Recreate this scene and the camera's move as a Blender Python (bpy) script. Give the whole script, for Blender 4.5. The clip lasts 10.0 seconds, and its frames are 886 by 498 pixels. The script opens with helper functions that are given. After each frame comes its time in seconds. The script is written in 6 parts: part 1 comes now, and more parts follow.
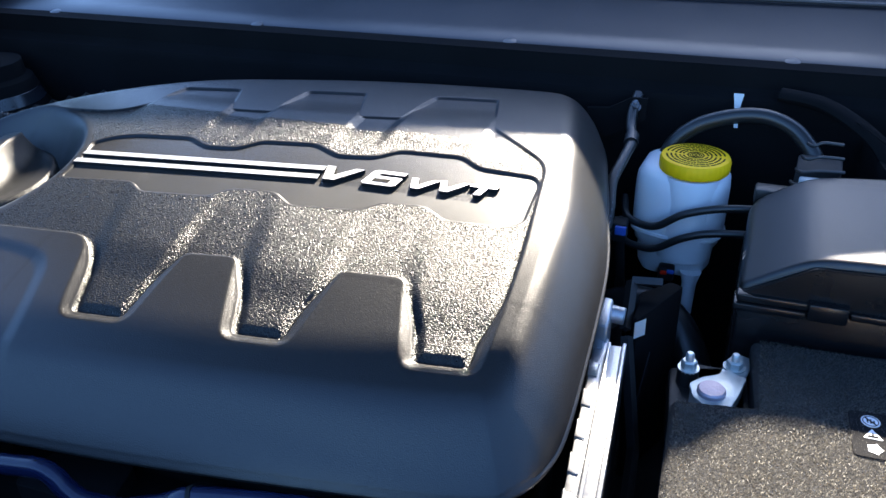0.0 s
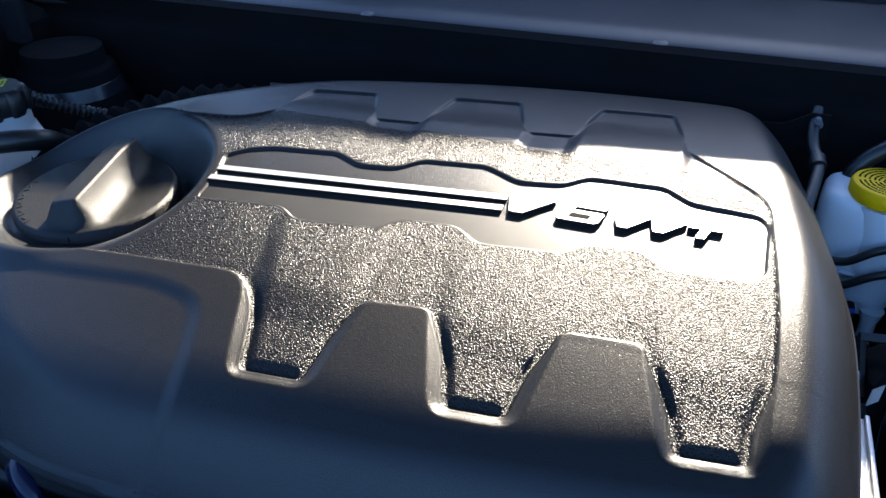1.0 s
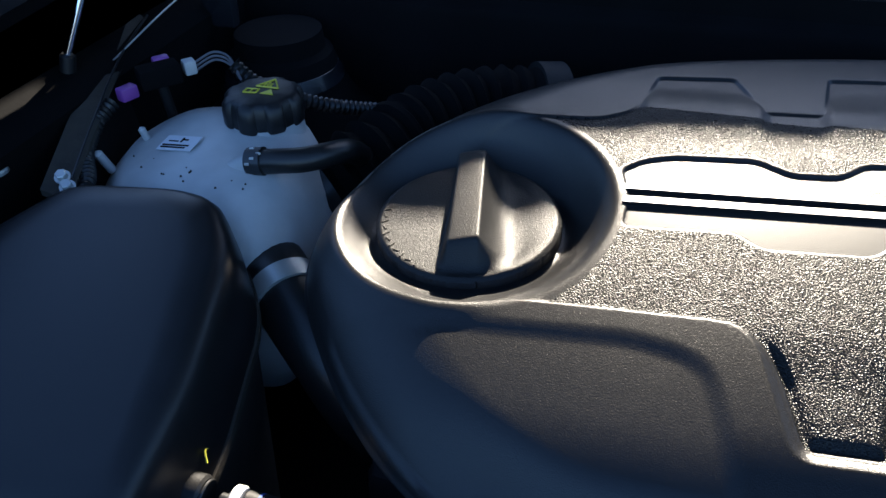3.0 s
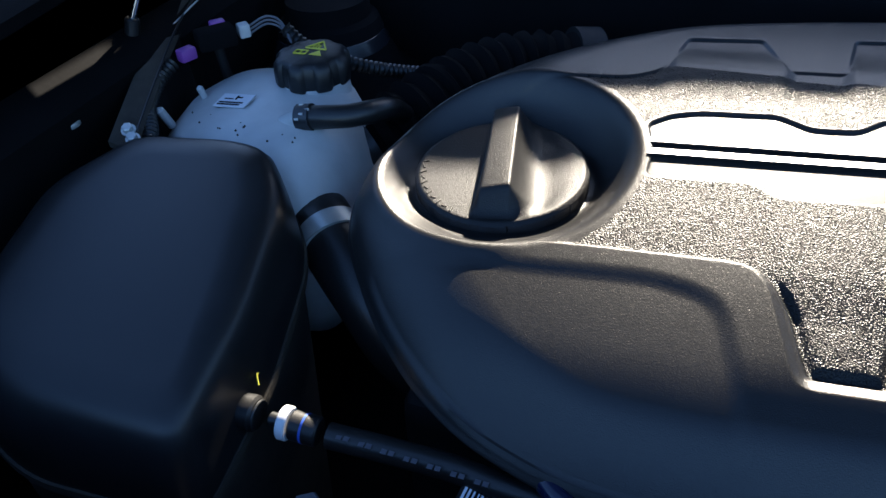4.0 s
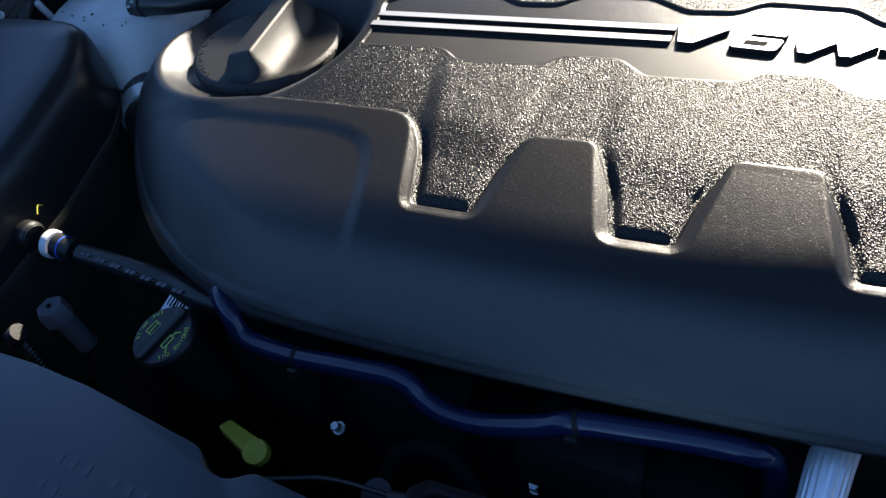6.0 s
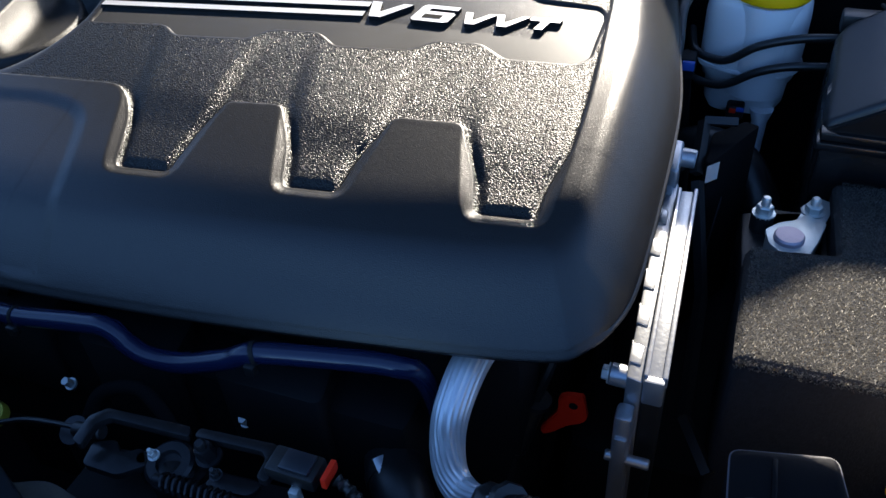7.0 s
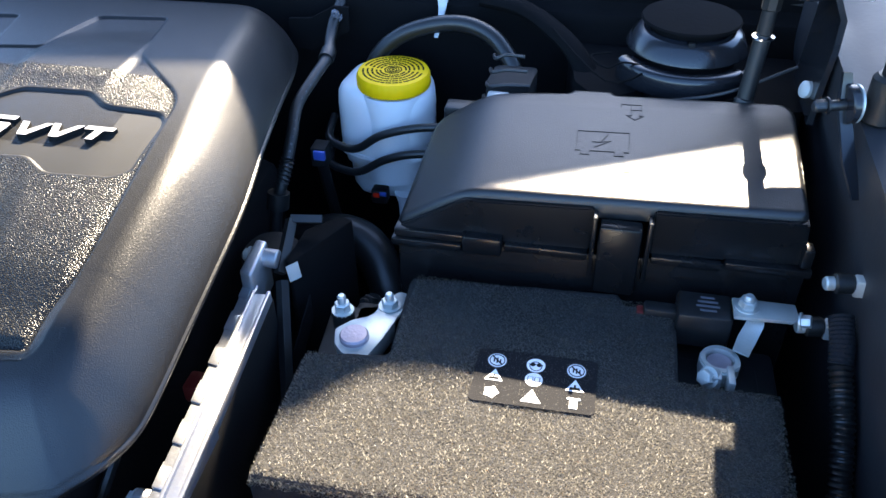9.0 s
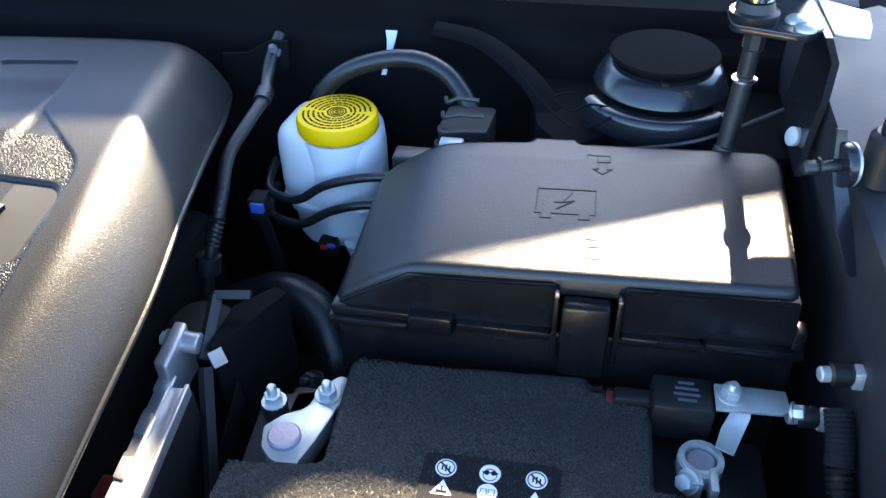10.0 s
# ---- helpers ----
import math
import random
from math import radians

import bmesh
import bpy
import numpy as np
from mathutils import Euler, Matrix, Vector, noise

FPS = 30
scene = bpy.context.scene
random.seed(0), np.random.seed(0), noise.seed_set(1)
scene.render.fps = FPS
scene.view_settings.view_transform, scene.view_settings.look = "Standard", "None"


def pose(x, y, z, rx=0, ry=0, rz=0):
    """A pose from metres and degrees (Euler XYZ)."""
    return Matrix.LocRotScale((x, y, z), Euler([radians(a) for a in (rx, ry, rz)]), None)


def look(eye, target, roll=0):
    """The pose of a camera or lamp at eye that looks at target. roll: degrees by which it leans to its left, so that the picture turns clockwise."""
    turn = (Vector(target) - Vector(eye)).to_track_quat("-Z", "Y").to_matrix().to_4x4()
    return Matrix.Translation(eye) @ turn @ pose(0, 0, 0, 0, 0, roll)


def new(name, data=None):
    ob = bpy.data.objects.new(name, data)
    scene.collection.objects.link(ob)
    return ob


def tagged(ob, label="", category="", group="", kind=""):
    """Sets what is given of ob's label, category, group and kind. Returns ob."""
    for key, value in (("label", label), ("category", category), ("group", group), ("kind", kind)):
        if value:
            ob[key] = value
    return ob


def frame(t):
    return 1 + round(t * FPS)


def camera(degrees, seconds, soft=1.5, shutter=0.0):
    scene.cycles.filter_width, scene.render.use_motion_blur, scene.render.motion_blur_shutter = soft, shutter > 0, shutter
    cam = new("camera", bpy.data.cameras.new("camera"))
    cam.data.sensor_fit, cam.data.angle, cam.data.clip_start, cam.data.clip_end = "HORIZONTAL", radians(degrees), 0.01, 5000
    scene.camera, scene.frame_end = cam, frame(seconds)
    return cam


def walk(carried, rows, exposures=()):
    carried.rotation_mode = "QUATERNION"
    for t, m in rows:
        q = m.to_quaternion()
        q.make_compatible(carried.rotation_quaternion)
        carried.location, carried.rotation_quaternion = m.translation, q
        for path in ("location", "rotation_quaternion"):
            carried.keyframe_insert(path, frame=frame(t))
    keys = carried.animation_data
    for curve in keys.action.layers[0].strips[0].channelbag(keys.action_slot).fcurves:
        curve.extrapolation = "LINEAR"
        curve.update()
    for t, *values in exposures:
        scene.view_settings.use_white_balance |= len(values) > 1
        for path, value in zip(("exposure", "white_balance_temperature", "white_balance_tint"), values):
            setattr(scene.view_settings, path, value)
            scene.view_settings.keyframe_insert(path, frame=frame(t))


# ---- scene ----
cam = camera(57.3, 10.0)
PATH = [
    (0, (0.099, 0.073, 1.516), (-0.494, 1.715, 0.541), -1.4),
    (0.5, (0.051, 0.111, 1.515), (-0.581, 1.72, 0.51), -0.5),
    (1, (-0.085, 0.125, 1.517), (-0.665, 1.738, 0.487), 0.1),
    (1.5, (-0.225, 0.122, 1.528), (-0.785, 1.718, 0.46), -2.2),
    (2, (-0.32, 0.117, 1.532), (-0.825, 1.709, 0.431), -2.5),
    (2.5, (-0.386, 0.134, 1.528), (-0.813, 1.72, 0.387), -1.6),
    (3, (-0.444, 0.132, 1.533), (-0.96, 1.67, 0.362), -2.3),
    (3.2, (-0.45, 0.126, 1.537), (-0.978, 1.644, 0.346), -2.6),
    (4.3, (-0.385, 0.082, 1.538), (-1.026, 1.528, 0.315), -4.7),
    (4.5, (-0.352, 0.088, 1.535), (-1.004, 1.508, 0.287), -5.4),
    (5, (-0.259, 0.1, 1.52), (-0.989, 1.469, 0.258), -5.6),
    (5.2, (-0.222, 0.103, 1.519), (-0.993, 1.45, 0.258), -5.8),
    (6.3, (-0.042, 0.101, 1.495), (-0.899, 1.388, 0.227), -8.8),
    (6.5, (-0.012, 0.107, 1.493), (-0.81, 1.427, 0.22), -8.2),
    (7, (0.072, 0.097, 1.5), (-0.544, 1.497, 0.212), -4.7),
    (7.5, (0.175, 0.077, 1.495), (-0.41, 1.523, 0.243), -3.3),
    (8, (0.248, 0.071, 1.504), (-0.285, 1.558, 0.278), -1.7),
    (8.5, (0.273, 0.121, 1.513), (-0.102, 1.663, 0.294), 0.3),
    (9, (0.287, 0.196, 1.522), (-0.049, 1.751, 0.31), -0.8),
    (9.5, (0.292, 0.25, 1.527), (-0.018, 1.805, 0.309), -1.4),
    (10, (0.299, 0.3, 1.524), (-0.007, 1.846, 0.293), -1.4),
]
EXPOSURES = [(0, 3.2, 6600, 10), (0.5, 3.1, 6600, 10), (1.0, 2.65, 6700, 10), (1.5, 2.05, 6800, 10), (2.5, 2.15, 6800, 10), (4.5, 2.4, 6700, 10), (6.5, 2.1, 6700, 10), (7.2, 2.65, 6500, 10), (8.0, 3.65, 6900, 10), (8.5, 3.85, 7150, 10), (9.0, 3.85, 7400, 10), (9.5, 4.0, 7700, 10), (10.0, 4.15, 7900, 10)]
walk(cam, [(t, look(eye, target, roll)) for t, eye, target, roll in PATH], EXPOSURES)

# ---- light ----
SUN_DIR = Vector((0.03, 0.872, 0.488)).normalized()
SUN_UP = math.asin(SUN_DIR.z)
world = bpy.data.worlds.new("sky")
scene.world = world
world.use_nodes = True
wn = world.node_tree.nodes
sky = wn.new("ShaderNodeTexSky")
sky.sky_type = "NISHITA"
sky.sun_disc = False
sky.sun_elevation = SUN_UP
sky.sun_rotation = math.atan2(SUN_DIR.x, SUN_DIR.y)
sky.dust_density = 1.3
sky.air_density = 1.0
sky.ozone_density = 9.0
world.node_tree.links.new(sky.outputs[0], wn["Background"].inputs[0])
wn["Background"].inputs[1].default_value = 0.088
sun = new("sun", bpy.data.lights.new("sun", "SUN"))
sun.data.energy = 5.0
sun.data.angle = radians(0.53)
sun.data.color = (1.0, 0.91, 0.78)
sun.matrix_world = look(SUN_DIR * 5, (0, 0, 0))


# ---- materials ----
def mat(name, base, rough=0.5, metal=0.0, grain=0.0, scale=400.0, mottle=0.12, mscale=14.0, spec=0.5, dist=0.0006, rvar=0.08, kind="noise", sub=0.0):
    """A surface with two scales of variation: mottle in colour and gloss, grain as fine relief."""
    m = bpy.data.materials.new(name)
    m.use_nodes = True
    nt = m.node_tree
    n, l = nt.nodes, nt.links
    b = n["Principled BSDF"]
    geo = n.new("ShaderNodeTexCoord")
    big = n.new("ShaderNodeTexNoise")
    big.inputs["Scale"].default_value = mscale
    big.inputs["Detail"].default_value = 6
    l.new(geo.outputs["Object"], big.inputs["Vector"])
    ramp = n.new("ShaderNodeMapRange")
    ramp.inputs["To Min"].default_value = 1 - mottle
    ramp.inputs["To Max"].default_value = 1 + mottle
    l.new(big.outputs["Fac"], ramp.inputs["Value"])
    mul = n.new("ShaderNodeVectorMath")
    mul.operation = "SCALE"
    mul.inputs[0].default_value = base
    l.new(ramp.outputs[0], mul.inputs["Scale"])
    l.new(mul.outputs[0], b.inputs["Base Color"])
    rr = n.new("ShaderNodeMapRange")
    rr.inputs["To Min"].default_value = max(0.02, rough - rvar)
    rr.inputs["To Max"].default_value = min(1, rough + rvar)
    l.new(big.outputs["Fac"], rr.inputs["Value"])
    l.new(rr.outputs[0], b.inputs["Roughness"])
    b.inputs["Metallic"].default_value = metal
    b.inputs["Specular IOR Level"].default_value = spec
    if sub:
        b.inputs["Subsurface Weight"].default_value = sub
        b.inputs["Subsurface Radius"].default_value = (0.01, 0.01, 0.01)
    if grain:
        if kind == "cells":
            g = n.new("ShaderNodeTexVoronoi")
            g.feature = "SMOOTH_F1"
            g.inputs["Smoothness"].default_value = 0.6
        else:
            g = n.new("ShaderNodeTexNoise")
            g.inputs["Detail"].default_value = 3
        g.inputs["Scale"].default_value = scale
        l.new(geo.outputs["Object"], g.inputs["Vector"])
        bump = n.new("ShaderNodeBump")
        bump.inputs["Strength"].default_value = grain
        bump.inputs["Distance"].default_value = dist
        l.new(g.outputs[0], bump.inputs["Height"])
        l.new(bump.outputs[0], b.inputs["Normal"])
    return m


M_COVER = mat("satin_black_plastic", (0.012, 0.012, 0.0125), 0.335, grain=0.95, scale=1150, dist=0.00026, spec=0.48, mscale=330, rvar=0.05, mottle=0.2)
M_SMOOTH = mat("moulded_black_plastic", (0.011, 0.011, 0.012), 0.36, grain=0.25, scale=900, dist=0.0002, spec=0.45, mottle=0.25, mscale=45, rvar=0.06)
M_GRAIN = mat("grained_black_plastic", (0.008, 0.008, 0.008), 0.31, grain=1.0, scale=980, dist=0.00074, kind="cells", spec=0.235, mscale=420, rvar=0.16, mottle=0.4)
M_PLATE = mat("smooth_black_plastic", (0.013, 0.013, 0.013), 0.44, grain=0.3, scale=1400, dist=0.0003, spec=0.62)
M_BLACK = mat("black_plastic", (0.009, 0.009, 0.0095), 0.45, grain=0.35, scale=700, dist=0.0004)
M_GLOSSP = mat("glossy_black_plastic", (0.006, 0.006, 0.0065), 0.28, grain=0.25, scale=500, dist=0.0003, spec=0.35)
M_WINGP = mat("dusty_black_paint", (0.022, 0.022, 0.025), 0.5, grain=0.2, scale=200, mottle=0.4, mscale=30, spec=0.4)
M_FLAT = mat("dull_black_plastic", (0.008, 0.008, 0.0085), 0.7, grain=0.4, scale=300, dist=0.0006, mottle=0.3, spec=0.3)
# Even near-black base; the deep bay's darkness is put into the colour
M_DARK = mat("near_black_bay_steel", (0.0045, 0.0045, 0.005), 0.75, grain=0.3, scale=120, mottle=0.4, spec=0.2)
M_PAINT = mat("black_body_paint", (0.012, 0.013, 0.016), 0.22, mottle=0.15)
M_RUBBER = mat("black_rubber", (0.011, 0.011, 0.011), 0.36, grain=0.4, scale=600, dist=0.0004, spec=0.5)
M_FELT = mat("grey_black_felt", (0.038, 0.037, 0.036), 0.95, grain=0.9, scale=800, dist=0.0015, mottle=1.0, mscale=620, spec=0.03)
M_WHITE = mat("milky_plastic", (0.72, 0.74, 0.76), 0.45, grain=0.15, scale=120, mottle=0.06, sub=0.15)
M_TANK = mat("aged_milky_plastic", (0.52, 0.52, 0.50), 0.42, grain=0.4, scale=140, mottle=0.42, mscale=17, sub=0.1)
M_YELLOW = mat("yellow_plastic", (0.90, 0.50, 0.004), 0.55, grain=0.15, scale=500, mottle=0.06, spec=0.2)
# Deeper copy of the yellow for the sunlit washer cap, offsetting strong sun
M_YELLOW_SUN = mat("sun_deepened_yellow_plastic", (0.84, 0.39, 0.006), 0.6, grain=0.15, scale=500, mottle=0.06, spec=0.08)
M_DULLYEL = mat("dull_yellow_plastic", (0.62, 0.56, 0.06), 0.5, grain=0.2, scale=500)
M_ALU = mat("cast_aluminium", (0.42, 0.43, 0.45), 0.36, metal=0.75, grain=0.4, scale=260, mottle=0.15)
M_ZINC = mat("zinc_plated_steel", (0.54, 0.56, 0.54), 0.38, metal=0.6, grain=0.3, scale=400, mottle=0.18, mscale=60)
M_CHROME = mat("bright_chrome", (0.85, 0.86, 0.88), 0.14, metal=1.0, mottle=0.04)
M_SILVER = mat("satin_silver_badge", (0.86, 0.87, 0.88), 0.36, metal=0.75, mottle=0.03)
M_COWL = mat("glossy_cowl_plastic", (0.012, 0.013, 0.016), 0.32, grain=0.2, scale=500, dist=0.0003, spec=0.3)
M_STICK = mat("matt_black_sticker", (0.014, 0.014, 0.015), 0.9, grain=0.2, scale=700, dist=0.0003, spec=0.04)
M_LEAD = mat("battery_lead", (0.44, 0.37, 0.41), 0.5, metal=0.7, grain=0.6, scale=300, mottle=0.2, mscale=80)
M_RED = mat("red_plastic", (0.80, 0.028, 0.009), 0.6, spec=0.15, grain=0.2, scale=400)
M_BLUEP = mat("blue_painted_pipe", (0.007, 0.012, 0.040), 0.2, mottle=0.2)
M_BLUE = mat("blue_plastic", (0.03, 0.10, 0.45), 0.45)
M_PURPLE = mat("purple_plastic", (0.24, 0.06, 0.30), 0.45)
M_INK = mat("black_ink", (0.010, 0.010, 0.010), 0.85, mottle=0.05, spec=0.06)
M_PRINT = mat("white_print", (0.75, 0.76, 0.78), 0.5, mottle=0.05)
M_GREENP = mat("yellow_green_print", (0.45, 0.60, 0.12), 0.5, mottle=0.05)
M_GREYP = mat("grey_print", (0.10, 0.10, 0.115), 0.5, mottle=0.05)
M_BROWN = mat("dusty_dark_plastic", (0.040, 0.034, 0.026), 0.85, grain=0.6, scale=250, mottle=0.7, mscale=60)
M_STEEL = mat("greased_steel", (0.056, 0.058, 0.061), 0.4, metal=0.75, grain=0.3, scale=300, mottle=0.5, mscale=70)
M_LATCH = mat("oily_dark_steel", (0.020, 0.020, 0.022), 0.32, metal=0.5, grain=0.2, scale=250, mottle=0.5, mscale=80, spec=0.4)
M_NAP = mat("felt_fibre", (0.062, 0.060, 0.057), 0.9, mottle=0.3, mscale=300, spec=0.03)
nap_nodes, nap_links = M_NAP.node_tree.nodes, M_NAP.node_tree.links
see_through = nap_nodes.new("ShaderNodeBsdfTranslucent")
see_through.inputs["Color"].default_value = (0.64, 0.615, 0.56, 1)
nap_mix = nap_nodes.new("ShaderNodeMixShader")
nap_mix.inputs[0].default_value = 0.62
nap_links.new(nap_nodes["Principled BSDF"].outputs[0], nap_mix.inputs[1])
nap_links.new(see_through.outputs[0], nap_mix.inputs[2])
nap_links.new(nap_mix.outputs[0], nap_nodes["Material Output"].inputs[0])
M_WRAP = mat("black_woven_wrap", (0.017, 0.017, 0.019), 0.9, grain=0.7, scale=700, dist=0.001, mottle=0.5, mscale=300, spec=0.1)
M_PANEL = mat("satin_panel_plastic", (0.013, 0.016, 0.023), 0.33, grain=0.12, scale=900, dist=0.0003, spec=0.75)
M_DULLRED = mat("dull_red_plastic", (0.16, 0.015, 0.012), 0.5)
# Even near-black; darkness round firewall, wings and towers is put into this colour
M_LINER = mat("near_black_matt", (0.005, 0.005, 0.0054), 0.85, grain=0.4, scale=150, dist=0.0007, mottle=0.5, spec=0.05)
M_CAP = mat("matt_grained_plastic", (0.010, 0.010, 0.0098), 0.42, grain=0.9, scale=1100, dist=0.0005, mottle=0.2, spec=0.33)
M_ASPHALT = mat("asphalt", (0.05, 0.05, 0.05), 0.9, grain=0.6, scale=90, dist=0.004, mottle=0.2)
M_SEAL = mat("weather_strip_rubber", (0.03, 0.03, 0.032), 0.4, grain=0.2, scale=300)
M_FOIL = mat("ribbed_foil_sleeve", (0.66, 0.68, 0.70), 0.36, metal=0.55, grain=0.35, scale=200, mottle=0.2, mscale=40)
M_CLEAR = mat("smoked_clear_plastic", (0.010, 0.010, 0.011), 0.25, grain=0.1, scale=300, mottle=0.2, spec=0.1)


# ---- shaping helpers ----
def part(name, bm, material, parent=None, label="", smooth=True):
    """Links a bmesh as one mesh object, under a thing or a part if one is given."""
    me = bpy.data.meshes.new(name)
    bm.to_mesh(me)
    bm.free()
    for m in material if isinstance(material, (list, tuple)) else [material]:
        me.materials.append(m)
    if smooth:
        me.polygons.foreach_set("use_smooth", [True] * len(me.polygons))
        me.set_sharp_from_angle(angle=radians(38))
    ob = new(name, me)
    ob.parent = parent
    if label:
        ob["label"] = label
    return ob


def thing(name, label, category, at=(0, 0, 0), group="", kind=""):
    ob = new(name)
    ob.empty_display_size = 0.02
    return tagged(ob, label, category, group, kind)


def box(x0, x1, y0, y1, z0, z1, bevel=0.003, seg=2, m=None):
    bm = bmesh.new()
    bmesh.ops.create_cube(bm, size=1)
    for v in bm.verts:
        v.co = ((x0 + x1) / 2 + v.co.x * (x1 - x0), (y0 + y1) / 2 + v.co.y * (y1 - y0), (z0 + z1) / 2 + v.co.z * (z1 - z0))
    if bevel:
        bmesh.ops.bevel(bm, geom=bm.edges[:], offset=bevel, segments=seg, profile=0.5, affect="EDGES")
    if m is not None:
        bm.transform(m)
    return bm


def prism(poly, z0, z1, bevel=0.003, seg=2, m=None, lift=None):
    """A polygon in x, y drawn out in z; lift(x, y) shifts the top."""
    bm = bmesh.new()
    low = [bm.verts.new((x, y, z0)) for x, y in poly]
    high = [bm.verts.new((x, y, z1 + (lift(x, y) if lift else 0))) for x, y in poly]
    n = len(poly)
    bm.faces.new(low[::-1])
    bm.faces.new(high)
    for i in range(n):
        bm.faces.new((low[i], low[(i + 1) % n], high[(i + 1) % n], high[i]))
    bmesh.ops.recalc_face_normals(bm, faces=bm.faces[:])
    if bevel:
        bmesh.ops.bevel(bm, geom=bm.edges[:], offset=bevel, segments=seg, profile=0.5, affect="EDGES", clamp_overlap=True)
    if m is not None:
        bm.transform(m)
    return bm


def lathe(profile, seg=48, at=(0, 0, 0), m=None, wobble=None):
    """Turns (r, z) pairs round the z axis; wobble(angle, k) scales the radius."""
    bm = bmesh.new()
    rings = []
    for k, (r, z) in enumerate(profile):
        ring = []
        for i in range(seg):
            a = 2 * math.pi * i / seg
            q = r * (wobble(a, k) if wobble else 1)
            ring.append(bm.verts.new((q * math.cos(a), q * math.sin(a), z)))
        rings.append(ring)
    for a, b in zip(rings, rings[1:]):
        for i in range(seg):
            bm.faces.new((a[i], a[(i + 1) % seg], b[(i + 1) % seg], b[i]))
    for ring in (rings[0], rings[-1]):
        bm.faces.new(ring)
    bmesh.ops.recalc_face_normals(bm, faces=bm.faces[:])
    if m is not None:
        bm.transform(m)
    bm.transform(Matrix.Translation(at))
    return bm


def spline(points, n=12, closed=False):
    """Catmull-Rom through the points."""
    P = [Vector(p) for p in points]
    out = []
    k = len(P)
    for i in range(k if closed else k - 1):
        a, b, c, d = (P[(i + j) % k] if closed else P[min(max(i + j, 0), k - 1)] for j in (-1, 0, 1, 2))
        for s in range(n):
            t = s / n
            out.append(0.5 * (2 * b + (c - a) * t + (2 * a - 5 * b + 4 * c - d) * t * t + (3 * b - a - 3 * c + d) * t ** 3))
    if not closed:
        out.append(P[-1].copy())
    return out


def tube(points, r, seg=14, n=10, ribs=0.0, rib=0.0, caps=True, flat=1.0, lobes=0, lobe=0.0):
    """A hose or wire along a smooth line; rib > 0 gives rings of that pitch and height ribs; r may be a function of 0..1."""
    P = spline(points, n)
    if rib:
        Q, step = [P[0]], rib / 4
        for a, b in zip(P, P[1:]):
            m = max(1, round((b - a).length / step))
            Q += [a.lerp(b, (i + 1) / m) for i in range(m)]
        P = Q
    bm = bmesh.new()
    up = Vector((0, 0, 1))
    rings, run = [], 0.0
    total = sum((b - a).length for a, b in zip(P, P[1:])) or 1
    for i, p in enumerate(P):
        d = (P[min(i + 1, len(P) - 1)] - P[max(i - 1, 0)]).normalized()
        side = d.cross(up)
        if side.length < 0.15:
            side = d.cross(Vector((0, 1, 0)))
        side.normalize()
        top = side.cross(d)
        if i:
            run += (p - P[i - 1]).length
        q = r(run / total) if callable(r) else r
        if rib:
            q += ribs * (0.5 + 0.5 * math.cos(2 * math.pi * run / rib)) - ribs
        rings.append([bm.verts.new(p + q * (1 + lobe * math.cos(lobes * a)) * (math.cos(a) * side + flat * math.sin(a) * top)) for a in (2 * math.pi * j / seg for j in range(seg))])
    for a, b in zip(rings, rings[1:]):
        for j in range(seg):
            bm.faces.new((a[j], a[(j + 1) % seg], b[(j + 1) % seg], b[j]))
    if caps:
        bm.faces.new(rings[0])
        bm.faces.new(rings[-1])
    bmesh.ops.recalc_face_normals(bm, faces=bm.faces[:])
    return bm


def flat_ring(x, y, r0, r1, z0, z1, seg=28, m=None):
    """A flat ring with a hole."""
    bm = bmesh.new()
    loops = [[bm.verts.new((x + r * math.cos(2 * math.pi * i / seg), y + r * math.sin(2 * math.pi * i / seg), z)) for i in range(seg)] for r, z in ((r0, z0), (r1, z0), (r1, z1), (r0, z1))]
    for k in range(4):
        a, b = loops[k], loops[(k + 1) % 4]
        for i in range(seg):
            bm.faces.new((a[i], a[(i + 1) % seg], b[(i + 1) % seg], b[i]))
    bmesh.ops.recalc_face_normals(bm, faces=bm.faces[:])
    if m is not None:
        bm.transform(m)
    return bm


def join(*meshes):
    """Several bmeshes become one."""
    out = bmesh.new()
    for bm in meshes:
        me = bpy.data.meshes.new("join")
        bm.to_mesh(me)
        bm.free()
        out.from_mesh(me)
        bpy.data.meshes.remove(me)
    return out


def lettering(text, size, depth, material, parent, m, name="lettering", label="", shear=0.0, align="CENTER", bevel=0.0):
    cu = bpy.data.curves.new(name, "FONT")
    cu.body, cu.size, cu.extrude, cu.shear, cu.align_x, cu.align_y = text, size, depth / 2, shear, align, "CENTER"
    cu.bevel_depth = bevel
    tmp = new(name + "_curve", cu)
    me = bpy.data.meshes.new_from_object(tmp.evaluated_get(bpy.context.evaluated_depsgraph_get()))
    bpy.data.objects.remove(tmp)
    bpy.data.curves.remove(cu)
    me.transform(m)
    me.materials.clear()
    me.materials.append(material)
    me.name = name
    ob = new(name, me)
    ob.parent = parent
    if label:
        ob["label"] = label
    return ob


def axis_to(d):
    """A turn that takes the z axis to the direction d."""
    return Vector(d).to_track_quat("Z", "Y").to_matrix().to_4x4()


def rod(a, b, r, seg=16, bevel=0.0):
    a, b = Vector(a), Vector(b)
    h = (b - a).length
    prof = [(r - bevel, 0), (r, bevel), (r, h - bevel), (r - bevel, h)] if bevel else [(r, 0), (r, h)]
    return lathe(prof, seg, a, axis_to(b - a))


